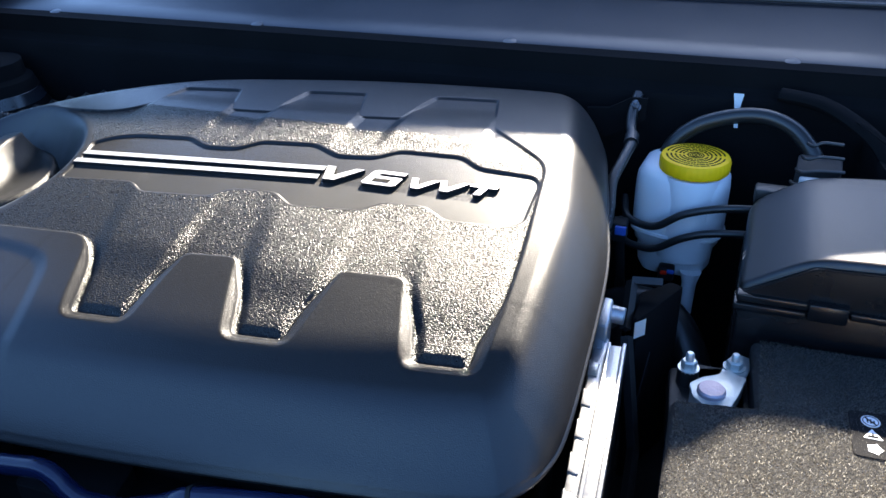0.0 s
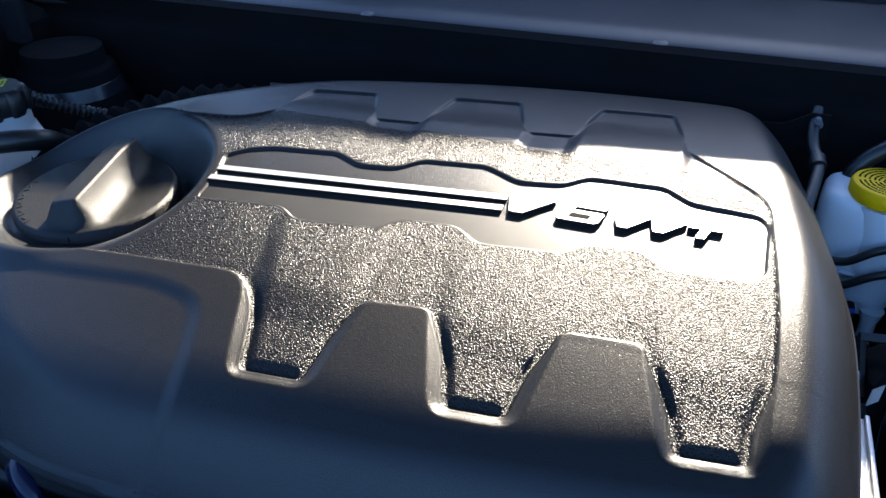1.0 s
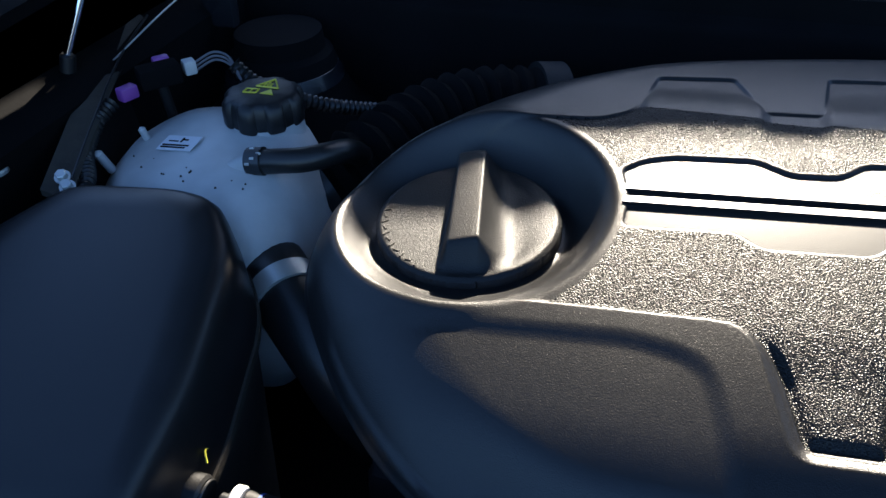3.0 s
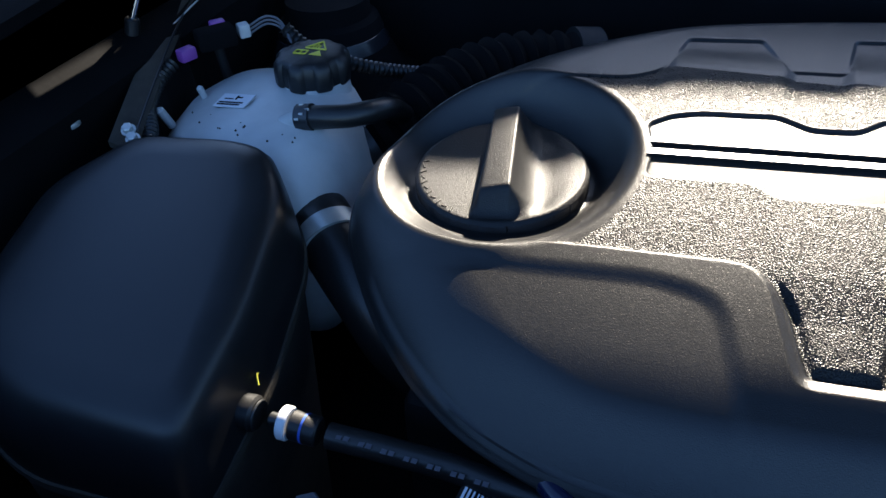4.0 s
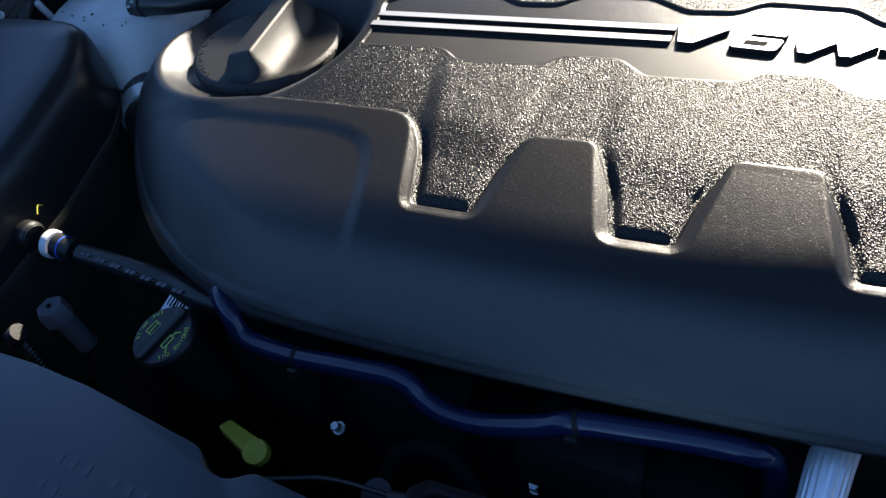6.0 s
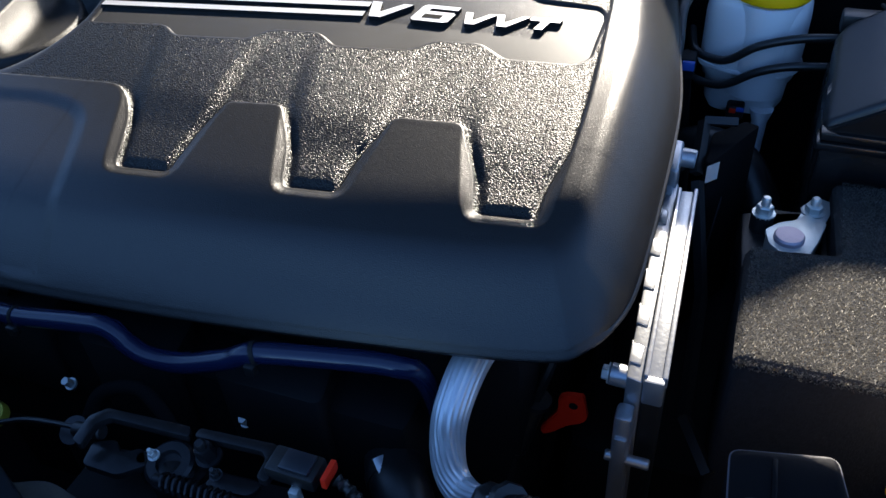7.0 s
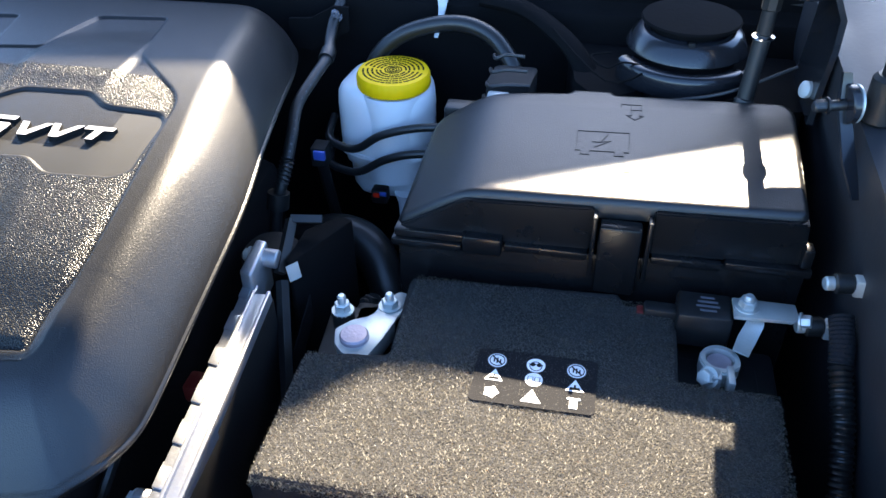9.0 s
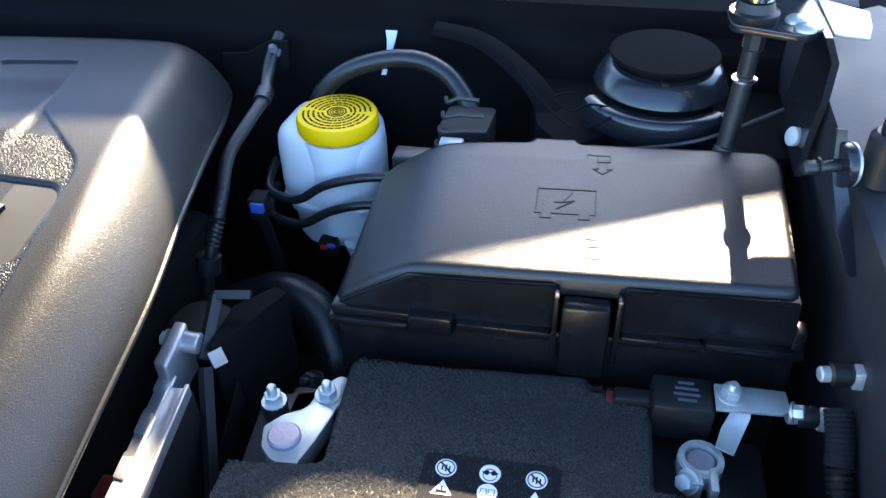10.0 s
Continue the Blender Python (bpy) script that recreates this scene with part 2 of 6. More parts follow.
def hex_nut(at, d, r, h, stud=0.0, stud_r=0.0):
    """A hexagon nut with a washer and, if given, the stud through it."""
    m = axis_to(d)
    parts = [lathe([(r * 1.35, 0), (r * 1.35, h * 0.18)], 24, at, m), lathe([(r, h * 0.18), (r, h * 0.9), (r * 0.86, h)], 6, at, m)]
    if stud:
        parts.append(lathe([(stud_r, h * 0.5), (stud_r, h + stud), (stud_r * 0.7, h + stud + stud_r * 0.4)], 12, at, m))
    return join(*parts)


def sd_poly(X, Y, poly):
    """Distance of points to a polygon, below zero inside."""
    d = np.full(X.shape, 1e9)
    inside = np.zeros(X.shape, bool)
    n = len(poly)
    for i in range(n):
        (ax, ay), (bx, by) = poly[i][:2], poly[(i + 1) % n][:2]
        ex, ey = bx - ax, by - ay
        t = np.clip(((X - ax) * ex + (Y - ay) * ey) / (ex * ex + ey * ey + 1e-15), 0, 1)
        d = np.minimum(d, (X - ax - t * ex) ** 2 + (Y - ay - t * ey) ** 2)
        cross = (ay > Y) != (by > Y)
        inside ^= cross & (X < ex * (Y - ay) / (ey if ey else 1e-15) + ax)
    return np.where(inside, -np.sqrt(d), np.sqrt(d))


def ease(t):
    t = np.clip(t, 0, 1)
    return t * t * (3 - 2 * t)


def rounded(poly, r, n=5):
    """A polygon with its corners rounded to about r."""
    out = []
    k = len(poly)
    for i in range(k):
        a, b, c = (Vector(poly[(i + j) % k][:2]) for j in (-1, 0, 1))
        q = min(r[i] if isinstance(r, list) else r, (a - b).length * 0.45, (c - b).length * 0.45)
        p0, p1 = b + (a - b).normalized() * q, b + (c - b).normalized() * q
        for s in range(n + 1):
            t = s / n
            v = (1 - t) ** 2 * p0 + 2 * t * (1 - t) * b + t * t * p1
            out.append((v.x, v.y))
    return out


# ---- large structure ----
def setting(name, bm, material, label, category):
    return tagged(part(name, bm, material), label, category, kind="structure")


ground = bmesh.new()
bmesh.ops.create_grid(ground, x_segments=2, y_segments=2, size=400)
ground.transform(Matrix.Translation((0, 0, 0.2)))
setting("ground", ground, M_ASPHALT, "dark asphalt ground under the car", "ground")


def slab(points, thick, d):
    """A sheet through rows of points (equal counts), thickened along d."""
    bm = bmesh.new()
    d = Vector(d).normalized() * thick
    a = [[bm.verts.new(p) for p in row] for row in points]
    b = [[bm.verts.new(Vector(p) + d) for p in row] for row in points]
    R, C = len(a), len(a[0])
    for i in range(R - 1):
        for j in range(C - 1):
            bm.faces.new((a[i][j], a[i][j + 1], a[i + 1][j + 1], a[i + 1][j]))
            bm.faces.new((b[i][j], b[i + 1][j], b[i + 1][j + 1], b[i][j + 1]))
    for i in range(R - 1):
        bm.faces.new((a[i][0], a[i + 1][0], b[i + 1][0], b[i][0]))
        bm.faces.new((a[i][-1], b[i][-1], b[i + 1][-1], a[i + 1][-1]))
    for j in range(C - 1):
        bm.faces.new((a[0][j], b[0][j], b[0][j + 1], a[0][j + 1]))
        bm.faces.new((a[-1][j], a[-1][j + 1], b[-1][j + 1], b[-1][j]))
    bmesh.ops.recalc_face_normals(bm, faces=bm.faces[:])
    return bm


def span(a, b, n):
    return [a + (b - a) * i / (n - 1) for i in range(n)]


setting("bay_floor", box(-1.12, 0.64, -0.25, 1.1, 0.70, 0.74, 0.004), M_DARK, "near-black steel floor of the engine bay", "floor")
# firewall: a flat lower sheet, a ledge and an upper face
fw = [[(x, 1.005, 0.74), (x, 1.0, 1.05), (x, 0.998, 1.205), (x, 1.003, 1.213), (x, 1.012, 1.216), (x, 1.018, 1.222), (x, 1.02, 1.246)] for x in span(-1.12, 0.64, 23)]
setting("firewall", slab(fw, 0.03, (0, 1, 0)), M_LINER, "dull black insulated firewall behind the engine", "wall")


def roof_z(x):
    u = max(x + 0.45, 0.0)
    # Bump, dip and side steps are added to set where the roof's shade falls
    return 1.9115 + 0.004 * float(ease((x - 0.16) / 0.1)) - 0.045 * u - 0.05 * u * u + 0.028 * math.exp(-((x - 0.150) / 0.032) ** 2) - 0.017 * math.exp(-((x - 0.072) / 0.036) ** 2) + 0.008 * float(ease((-0.40 - x) / 0.14)) + 0.012 * float(ease((-0.48 - x) / 0.12))


cowl_rows = []
for x in span(-1.15, 0.68, 31):
    bow = 0.02 * ((x + 0.25) / 0.9) ** 2
    cowl_rows.append([(x, y - bow, z) for y, z in ((1.035, 1.222), (1.045, 1.238), (1.062, 1.247), (1.10, 1.252), (1.20, 1.262), (1.32, 1.276))])
setting("cowl_panel", slab(cowl_rows, 0.02, (0, 0.3, -1)), M_COWL, "smooth satin black cowl panel below the windscreen", "cowl")
cabin = []
for x in span(-1.17, 0.70, 181):
    bow = 0.05 * ((x + 0.23) / 0.93) ** 2
    cabin.append([(x, 1.27 + bow, 1.20), (x, 1.31 + bow, 1.275), (x, 1.62 + bow, 0.42 * roof_z(x) + 0.58 * 1.275 + 0.03), (x, 1.93, roof_z(x)), (x, 2.3, roof_z(x) + 0.02), (x, 3.2, roof_z(x)), (x, 4.0, roof_z(x) - 0.1), (x, 4.1, 0.55)])
setting("car_cabin", slab(cabin, 0.03, (0, 0.5, -1)), M_PAINT, "dark windscreen and roof of the car", "car body")
for name, x0, x1 in (("fender_left", -1.17, -1.02), ("fender_right", 0.53, 0.70)):
    rows = []
    for y in span(-0.35, 1.28, 14):
        top = (1.26 if x0 < -0.5 else 1.20) + 0.06 * ease((y + 0.3) / 1.3)
        inner, outer = (x1, x0) if x0 < -0.5 else (x0, x1)
        rows.append([(inner, y, 0.72), (inner, y, top - 0.05), (inner, y, top - 0.012), (inner * 0.7 + outer * 0.3, y, top), (outer, y, top - 0.03), (outer, y, 0.55)])
    setting(name, slab(rows, 0.012, (0, 0, -1)), M_LINER, "black painted front wing of the car", "car body")
# Unseen boxes added beside the roof to keep sun off both wings
setting("sun_block_left", box(-1.20, -0.97, 1.95, 3.4, 1.70, 2.10, 0.02), M_PAINT, "unseen dark box that keeps the sun off the wing", "car body")
setting("sun_block_right", box(0.500, 0.72, 1.95, 3.4, 1.70, 2.10, 0.02), M_PAINT, "unseen dark box that keeps the sun off the wing", "car body")
setting("front_panel", box(-1.15, 0.68, -0.34, -0.26, 0.40, 1.10, 0.02), M_PAINT, "black painted front end of the car", "car body")

# the open bonnet
hood = thing("car_hood", "open black painted steel bonnet above the engine bay", "bonnet")
hd = Vector((0, -0.47, 0.88)).normalized()
hn = Vector((0, 0.88, 0.47)).normalized()


def hood_edge(x):
    """Height of the bonnet's rear edge; its gentle fall towards one hinge and lift at the other are shaped to place its
    shadow.
    """
    z = float(np.interp(x, (-0.80, -0.62, -0.40, -0.22, -0.16, -0.10, -0.03, 0.01, 0.05, 0.12), (1.441, 1.448, 1.447, 1.445, 1.444, 1.4418, 1.4383, 1.4354, 1.4325, 1.433)))
    return z + 0.053 * float(ease((x - 0.165) / 0.08))


rows = []
for x in span(-1.12, 0.66, 75):
    bow = 0.03 * ((x + 0.23) / 0.9) ** 2
    rows.append([Vector((x, 0.95, hood_edge(x))) + hd * s - hn * bow for s in (0.0, 0.02, 0.3, 0.6, 0.9, 1.2)])
part("panel", slab(rows, 0.025, hn), M_PAINT, hood)
ribs = [box(x - 0.04, x + 0.04, -0.02, 0, 0.08, 1.12, 0.008) for x in (-0.95, -0.45, -0.02, 0.48)] + [box(-1.0, 0.53, -0.022, 0, z, z + 0.08, 0.008) for z in (0.06, 0.6, 1.08)]
frame_m = Matrix((( 1, 0, 0, 0), (0, hn.y, hd.y, 0.95), (0, hn.z, hd.z, 1.441), (0, 0, 0, 1)))
bm = join(*ribs)
bm.transform(frame_m)
part("inner_frame", bm, M_PAINT, hood)


def bowed(x, y):
    return y - 0.02 * ((x + 0.25) / 0.9) ** 2


seal_pts = [(x, bowed(x, 1.038), 1.232 + 0.003 * math.sin(9 * x) + 0.004 * math.exp(-((x + 0.28) / 0.12) ** 2) * -1) for x in span(-1.12, 0.64, 26)]
tagged(part("weather_strip", tube(seal_pts, 0.007, 10, 4), M_SEAL), "black rubber weather strip along the cowl edge", "weather strip", kind="structure")
# Paler grey puts the lit line of this lip into its colour
tagged(part("weather_strip", tube([(x, y - 0.004, z - 0.014 + 0.004 * math.sin(14 * x + 1)) for x, y, z in seal_pts], 0.0016, 8, 4), M_GREYP), "thin rubber lip under the weather strip", "weather strip", kind="structure")
for x in (-0.86, -0.52, -0.16, 0.17, 0.45):
    tagged(part("trim_clip", lathe([(0.008, 0), (0.0085, 0.001), (0.004, 0.002), (0, 0.0022)], 20, (x, bowed(x, 1.055), 1.246), Matrix.Rotation(radians(14), 4, "X")), M_SEAL), "black push clip in the cowl edge", "clip", group="cowl clips", kind="structure")
for y0, z0 in ((1.245, 1.272), (1.262, 1.281), (1.279, 1.290)):
    tagged(part("trim", tube([(x, y0 + 0.01 * x, z0) for x in span(-0.4, 0.62, 8)], 0.003, 8, 3), M_SEAL), "black wiper linkage trim at the windscreen foot", "trim", kind="structure")


def loft(sections, bevel=0.0, seg=2):
    """Closed rings of equal count, one over the other."""
    bm = bmesh.new()
    rings = [[bm.verts.new(p) for p in s] for s in sections]
    n = len(rings[0])
    for a, b in zip(rings, rings[1:]):
        for i in range(n):
            bm.faces.new((a[i], a[(i + 1) % n], b[(i + 1) % n], b[i]))
    bm.faces.new(rings[0][::-1])
    bm.faces.new(rings[-1])
    bmesh.ops.recalc_face_normals(bm, faces=bm.faces[:])
    if bevel:
        bmesh.ops.bevel(bm, geom=[e for e in bm.edges if e.calc_face_angle(0) > 0.5], offset=bevel, segments=seg, affect="EDGES", clamp_overlap=True)
    return bm


def grown(poly, d):
    """A polygon pushed out by d from its middle."""
    cx, cy = sum(p[0] for p in poly) / len(poly), sum(p[1] for p in poly) / len(poly)
    out = []
    for x, y in poly:
        r = math.hypot(x - cx, y - cy)
        out.append((cx + (x - cx) * (r + d) / r, cy + (y - cy) * (r + d) / r))
    return out


def at_z(poly, z):
    return [(x, y, z(x, y) if callable(z) else z) for x, y in poly]


def height_sheet(name, poly, height, h, start=0.0, drop=0.0, pick=None, materials=()):
    """A fine grid inside a polygon, its edge drawn to the line at distance start inside; height(X, Y, d)."""
    P = np.array(poly)
    xs, ys = np.arange(P[:, 0].min() - 2 * h, P[:, 0].max() + 2 * h, h), np.arange(P[:, 1].min() - 2 * h, P[:, 1].max() + 2 * h, h)
    X, Y = np.meshgrid(xs, ys)
    d = -sd_poly(X, Y, poly)
    gy, gx = np.gradient(d, h)
    off = d - start
    ok = off > -0.75 * h
    push = np.where((off < 0.5 * h) & ok, -off, 0)
    X, Y = X + push * gx, Y + push * gy
    d = np.where(push != 0, start, d)
    Z = height(X, Y, d)
    use = ok[:-1, :-1] & ok[1:, :-1] & ok[:-1, 1:] & ok[1:, 1:]
    keep = np.zeros(X.shape, bool)
    for a, b in ((slice(None, -1), slice(None, -1)), (slice(1, None), slice(None, -1)), (slice(None, -1), slice(1, None)), (slice(1, None), slice(1, None))):
        keep[a, b] |= use
    idx = np.full(X.shape, -1)
    idx[keep] = np.arange(keep.sum())
    V = np.stack([X[keep], Y[keep], Z[keep]], 1)
    F = np.stack([idx[:-1, :-1][use], idx[:-1, 1:][use], idx[1:, 1:][use], idx[1:, :-1][use]], 1)
    nf = len(F)
    if drop:
        E = np.concatenate([F[:, [0, 1]], F[:, [1, 2]], F[:, [2, 3]], F[:, [3, 0]]])
        key = np.sort(E, 1)
        _, first, count = np.unique(key[:, 0].astype(np.int64) * len(V) + key[:, 1], return_index=True, return_counts=True)
        border = E[first[count == 1]]
        rim = np.unique(border)
        remap = np.full(len(V), -1)
        remap[rim] = len(V) + np.arange(len(rim))
        F = np.concatenate([F, np.stack([border[:, 1], border[:, 0], remap[border[:, 0]], remap[border[:, 1]]], 1)])
        V = np.concatenate([V, V[rim] - (0, 0, drop)])
    me = bpy.data.meshes.new(name)
    me.from_pydata(V.tolist(), [], F.tolist())
    for m in materials:
        me.materials.append(m)
    if pick is not None:
        mid = V[F[:nf]].mean(1)
        me.polygons.foreach_set("material_index", np.concatenate([pick(mid[:, 0], mid[:, 1]).astype(int), np.zeros(len(F) - nf, int)]))
    me.polygons.foreach_set("use_smooth", np.ones(len(F), bool))
    me.update()
    return me


# ---- engine cover ----
COVER_EDGE = [(-0.02, 0.425), (0.012, 0.44), (0.028, 0.475), (0.033, 0.53), (0.031, 0.65), (0.017, 0.74), (0.003, 0.82), (-0.012, 0.895), (-0.035, 0.95), (-0.09, 0.972), (-0.25, 0.955),
              (-0.40, 0.912), (-0.50, 0.868), (-0.60, 0.795), (-0.665, 0.712), (-0.695, 0.63), (-0.70, 0.585), (-0.690, 0.545), (-0.665, 0.508), (-0.630, 0.468), (-0.585, 0.432), (-0.53, 0.406),
              (-0.45, 0.391), (-0.30, 0.397), (-0.15, 0.41)]
PANEL = [(-0.60, 0.72), (-0.505, 0.731), (-0.480, 0.752), (-0.470, 0.815), (-0.405, 0.826), (-0.381, 0.766), (-0.339, 0.770), (-0.331, 0.842), (-0.265, 0.853), (-0.243, 0.781),
         (-0.201, 0.787), (-0.190, 0.864), (-0.122, 0.874), (-0.101, 0.785), (-0.035, 0.722), (-0.022, 0.58), (-0.025, 0.480), (-0.082, 0.475), (-0.105, 0.550), (-0.154, 0.547),
         (-0.165, 0.474), (-0.220, 0.470), (-0.246, 0.543), (-0.289, 0.539), (-0.299, 0.466), (-0.359, 0.462), (-0.386, 0.541), (-0.50, 0.534), (-0.60, 0.524), (-0.66, 0.60)]
PLATE = [(-0.474, 0.640), (-0.483, 0.668), (-0.466, 0.684), (-0.445, 0.692), (-0.387, 0.699), (-0.362, 0.686), (-0.330, 0.690), (-0.312, 0.708), (-0.258, 0.714), (-0.227, 0.698), (-0.192, 0.703), (-0.174, 0.720),
         (-0.114, 0.722), (-0.092, 0.705), (-0.042, 0.702), (-0.034, 0.690), (-0.034, 0.634), (-0.044, 0.625), (-0.098, 0.622), (-0.121, 0.637), (-0.157, 0.634), (-0.172, 0.620),
         (-0.235, 0.614), (-0.257, 0.629), (-0.298, 0.626), (-0.312, 0.611), (-0.381, 0.604), (-0.399, 0.617), (-0.474, 0.609)]
LEFT_PAD = [(-0.68, 0.500), (-0.60, 0.507), (-0.45, 0.520), (-0.407, 0.512), (-0.394, 0.475), (-0.376, 0.40), (-0.50, 0.36), (-0.70, 0.40)]
BOWL = (-0.585, 0.62)
EDGE_LINE = [(p.x, p.y) for p in spline([(x, y, 0) for x, y in COVER_EDGE], 10, True)]
PANEL_R = [0.03, 0.02, 0.02, 0.007, 0.007, 0.005, 0.005, 0.007, 0.007, 0.005, 0.005, 0.007, 0.007, 0.008, 0.02, 0.05, 0.013, 0.013, 0.006, 0.005, 0.013, 0.013, 0.006, 0.005, 0.013, 0.013, 0.02, 0.05, 0.03, 0.03]
PANEL_LINE = rounded(PANEL, PANEL_R)
PLATE_LINE = rounded(PLATE, 0.007)
LEFT_PAD_LINE = rounded(LEFT_PAD, 0.03)


def cover_top(y):
    return 1.236 - 0.54 * (0.80 - y) ** 2


def runner(X, Y, left, lean, right):
    """1 on top of a raised runner that narrows towards the front, 0 outside."""
    x0 = left + (0.61 - Y) * lean
    return ease((X - x0 + 0.010) / 0.020) * ease((right + 0.008 - X) / 0.016)


def ridge(X, x0, x1):
    return ease((X - x0 + 0.007) / 0.014) * ease((x1 + 0.006 - X) / 0.012)


def edge_fall(X, Y, d):
    left = ease((-0.45 - X) / 0.2)
    W = 0.046 + 0.030 * left
    H = 0.034 + 0.006 * left + 0.016 * ease((X + 0.06) / 0.06) * ease((Y - 0.43) / 0.06)
    t = np.clip(1 - d / W, 0, 1)
    arc = (1 - np.sqrt(1 - 0.96 * t * t)) / (1 - math.sqrt(0.04))
    fold = 0.10 * np.log1p(np.exp(np.clip((t - 0.22) / 0.10, -40, 40))) / 0.7804
    side = 0.6 * ease((X + 0.09) / 0.06)
    slope = 0.07 * np.log1p(np.exp(np.clip((t - 0.14) / 0.07, -40, 40))) / 0.860
    face = 0.9 * ease((0.475 - Y) / 0.05) * ease((X + 0.62) / 0.10)
    return H * ((arc * (1 - side) + fold * side) * (1 - face) + slope * face)


def lip_width(X, Y):
    """The sloping lip round the front ends of the runners."""
    return 0.0007 + 0.0077 * ease((0.548 - Y) / 0.040) * ease((X + 0.425) / 0.02)


def cover_skin(X, Y, d):
    """Height of the cover's skin; d is the distance inside its edge."""
    Z = cover_top(Y)
    e = -sd_poly(X, Y, PANEL_LINE)
    plate = sd_poly(X, Y, PLATE_LINE)
    fore = ease((0.66 - Y) / 0.05)
    lip = lip_width(X, Y)
    inside = ease((e - lip) / (0.0018 + 0.0012 * fore))
    Z = Z - 0.50 * np.clip(e, 0, lip - 0.0010)
    Z = Z - (0.0018 + 0.0010 * fore) * inside
    front = np.clip((0.640 - Y) / 0.140, 0, 1)
    run = runner(X, Y, -0.392, 0.27, -0.302) + runner(X, Y, -0.2505, 0.24, -0.165) + runner(X, Y, -0.1105, 0.22, -0.030)
    Z = Z - 0.0017 * front * ease((e - lip) / 0.006) + 0.0043 * run * front * ease((e - lip) / 0.011)
    back = ease((Y - 0.700) / 0.060)
    teeth = ridge(X, -0.478, -0.381) + ridge(X, -0.337, -0.240) + ridge(X, -0.198, -0.103)
    swell = back * ease((0.812 - Y + 0.12 * (X + 0.40)) / 0.055)
    Z = Z + (0.0034 * teeth * swell - 0.0009 * teeth * ease((Y - 0.770) / 0.030)) * inside * ease((plate - 0.001) / 0.020)
    Z = Z - 0.0024 * ease((0.006 - sd_poly(X, Y, LEFT_PAD_LINE)) / 0.014)
    r = np.hypot(X - BOWL[0], Y - BOWL[1])
    s = ease((0.108 - r) / 0.038)
    Z = Z * (1 - s) + 1.180 * s + 0.0025 * np.exp(-((r - 0.101) / 0.006) ** 2) * ease((BOWL[0] + 0.06 - X) / 0.05)
    Z = Z - 0.0022 * ease((-0.0002 - plate) / 0.003) * ease((r - 0.109) / 0.006) + 0.0003 * ease(-plate / 0.003) * ease((0.114 - r) / 0.006) * (r > 0.10)
    return Z - edge_fall(X, Y, d)


def grained_here(x, y):
    return (y < 0.752) & (sd_poly(x, y, PANEL_LINE) < -0.0010 - lip_width(x, y)) & (np.hypot(x - BOWL[0], y - BOWL[1]) > 0.1115) & (sd_poly(x, y, PLATE_LINE) > 0.0015)


engine_cover = thing("engine_cover", "black moulded plastic engine cover with grained inlay and raised chrome lettering", "engine cover")
shell = new("shell", height_sheet("shell", EDGE_LINE, cover_skin, 0.00125, start=0.006, pick=grained_here, materials=(M_COVER, M_GRAIN)))
shell.parent = engine_cover
# rolled rim of the cover
bm = bmesh.new()
rings = []
n = len(EDGE_LINE)
for i, (x, y) in enumerate(EDGE_LINE):
    a, b = EDGE_LINE[i - 1], EDGE_LINE[(i + 1) % n]
    t = Vector((b[0] - a[0], b[1] - a[1], 0)).normalized()
    inward = Vector((-t.y, t.x, 0))
    ring = []
    for d, dz in ((0.0085, 0.00015), (0.006, 0.0002), (0.004, 0.0001), (0.002, 0), (0.0008, 0), (0, -0.001), (-0.0015, -0.002), (-0.002, -0.0035), (-0.0008, -0.005), (0, -0.008)):
        p = Vector((x, y, 0)) + inward * d
        base = cover_top(p.y) - float(edge_fall(np.array(p.x), np.array(p.y), np.array(max(d, 0.0))))
        if d >= 0.006:
            base = float(cover_skin(np.array([p.x]), np.array([p.y]), np.array([d]))[0])
        ring.append(bm.verts.new((p.x, p.y, base + dz)))
    rings.append(ring)
for i in range(n):
    a, b = rings[i], rings[(i + 1) % n]
    for j in range(len(a) - 1):
        bm.faces.new((a[j], a[j + 1], b[j + 1], b[j]))
bmesh.ops.recalc_face_normals(bm, faces=bm.faces[:])
part("rim", bm, M_COVER, engine_cover)
PZ = 0.0039
plate_me = height_sheet("badge_plate", PLATE_LINE, lambda X, Y, d: cover_top(Y) - PZ - 0.004 * ease((0.1125 - np.hypot(X - BOWL[0], Y - BOWL[1])) / 0.004), 0.0017, start=0.0004, drop=0.003, materials=(M_PLATE,))
badge_plate = new("badge_plate", plate_me)
badge_plate.parent = engine_cover
badge_plate["label"] = "smooth black badge plate"
seam = [(x, y, cover_top(y) - PZ - 0.0001) for x, y in PLATE_LINE if math.hypot(x - BOWL[0], y - BOWL[1]) > 0.107]
part("plate_seam", tube(seam, 0.0009, 6, 1), M_LINER, engine_cover, "dark gap round the badge plate")


def paint_tops(ob, limit):
    ob.data.materials.append(M_SILVER)
    ob.data.polygons.foreach_set("material_index", [1 if p.normal.z > limit else 0 for p in ob.data.polygons])


for y in (0.6490, 0.6350):
    rows = []
    for x in span(-0.476, -0.228, 25):
        yy = y + 0.093 * (x + 0.476)
        rows.append([(x, yy + o, cover_top(yy) - PZ + 0.0026 + 0.18 * o - (0.001 if abs(o) > 0.0035 else 0)) for o in (-0.0040, -0.0031, 0.0031, 0.0040)])
    paint_tops(part("badge_bar", slab(rows, 0.0045, (0, 0, -1)), M_INK, engine_cover, "bright chrome strip with black sides"), 0.85)
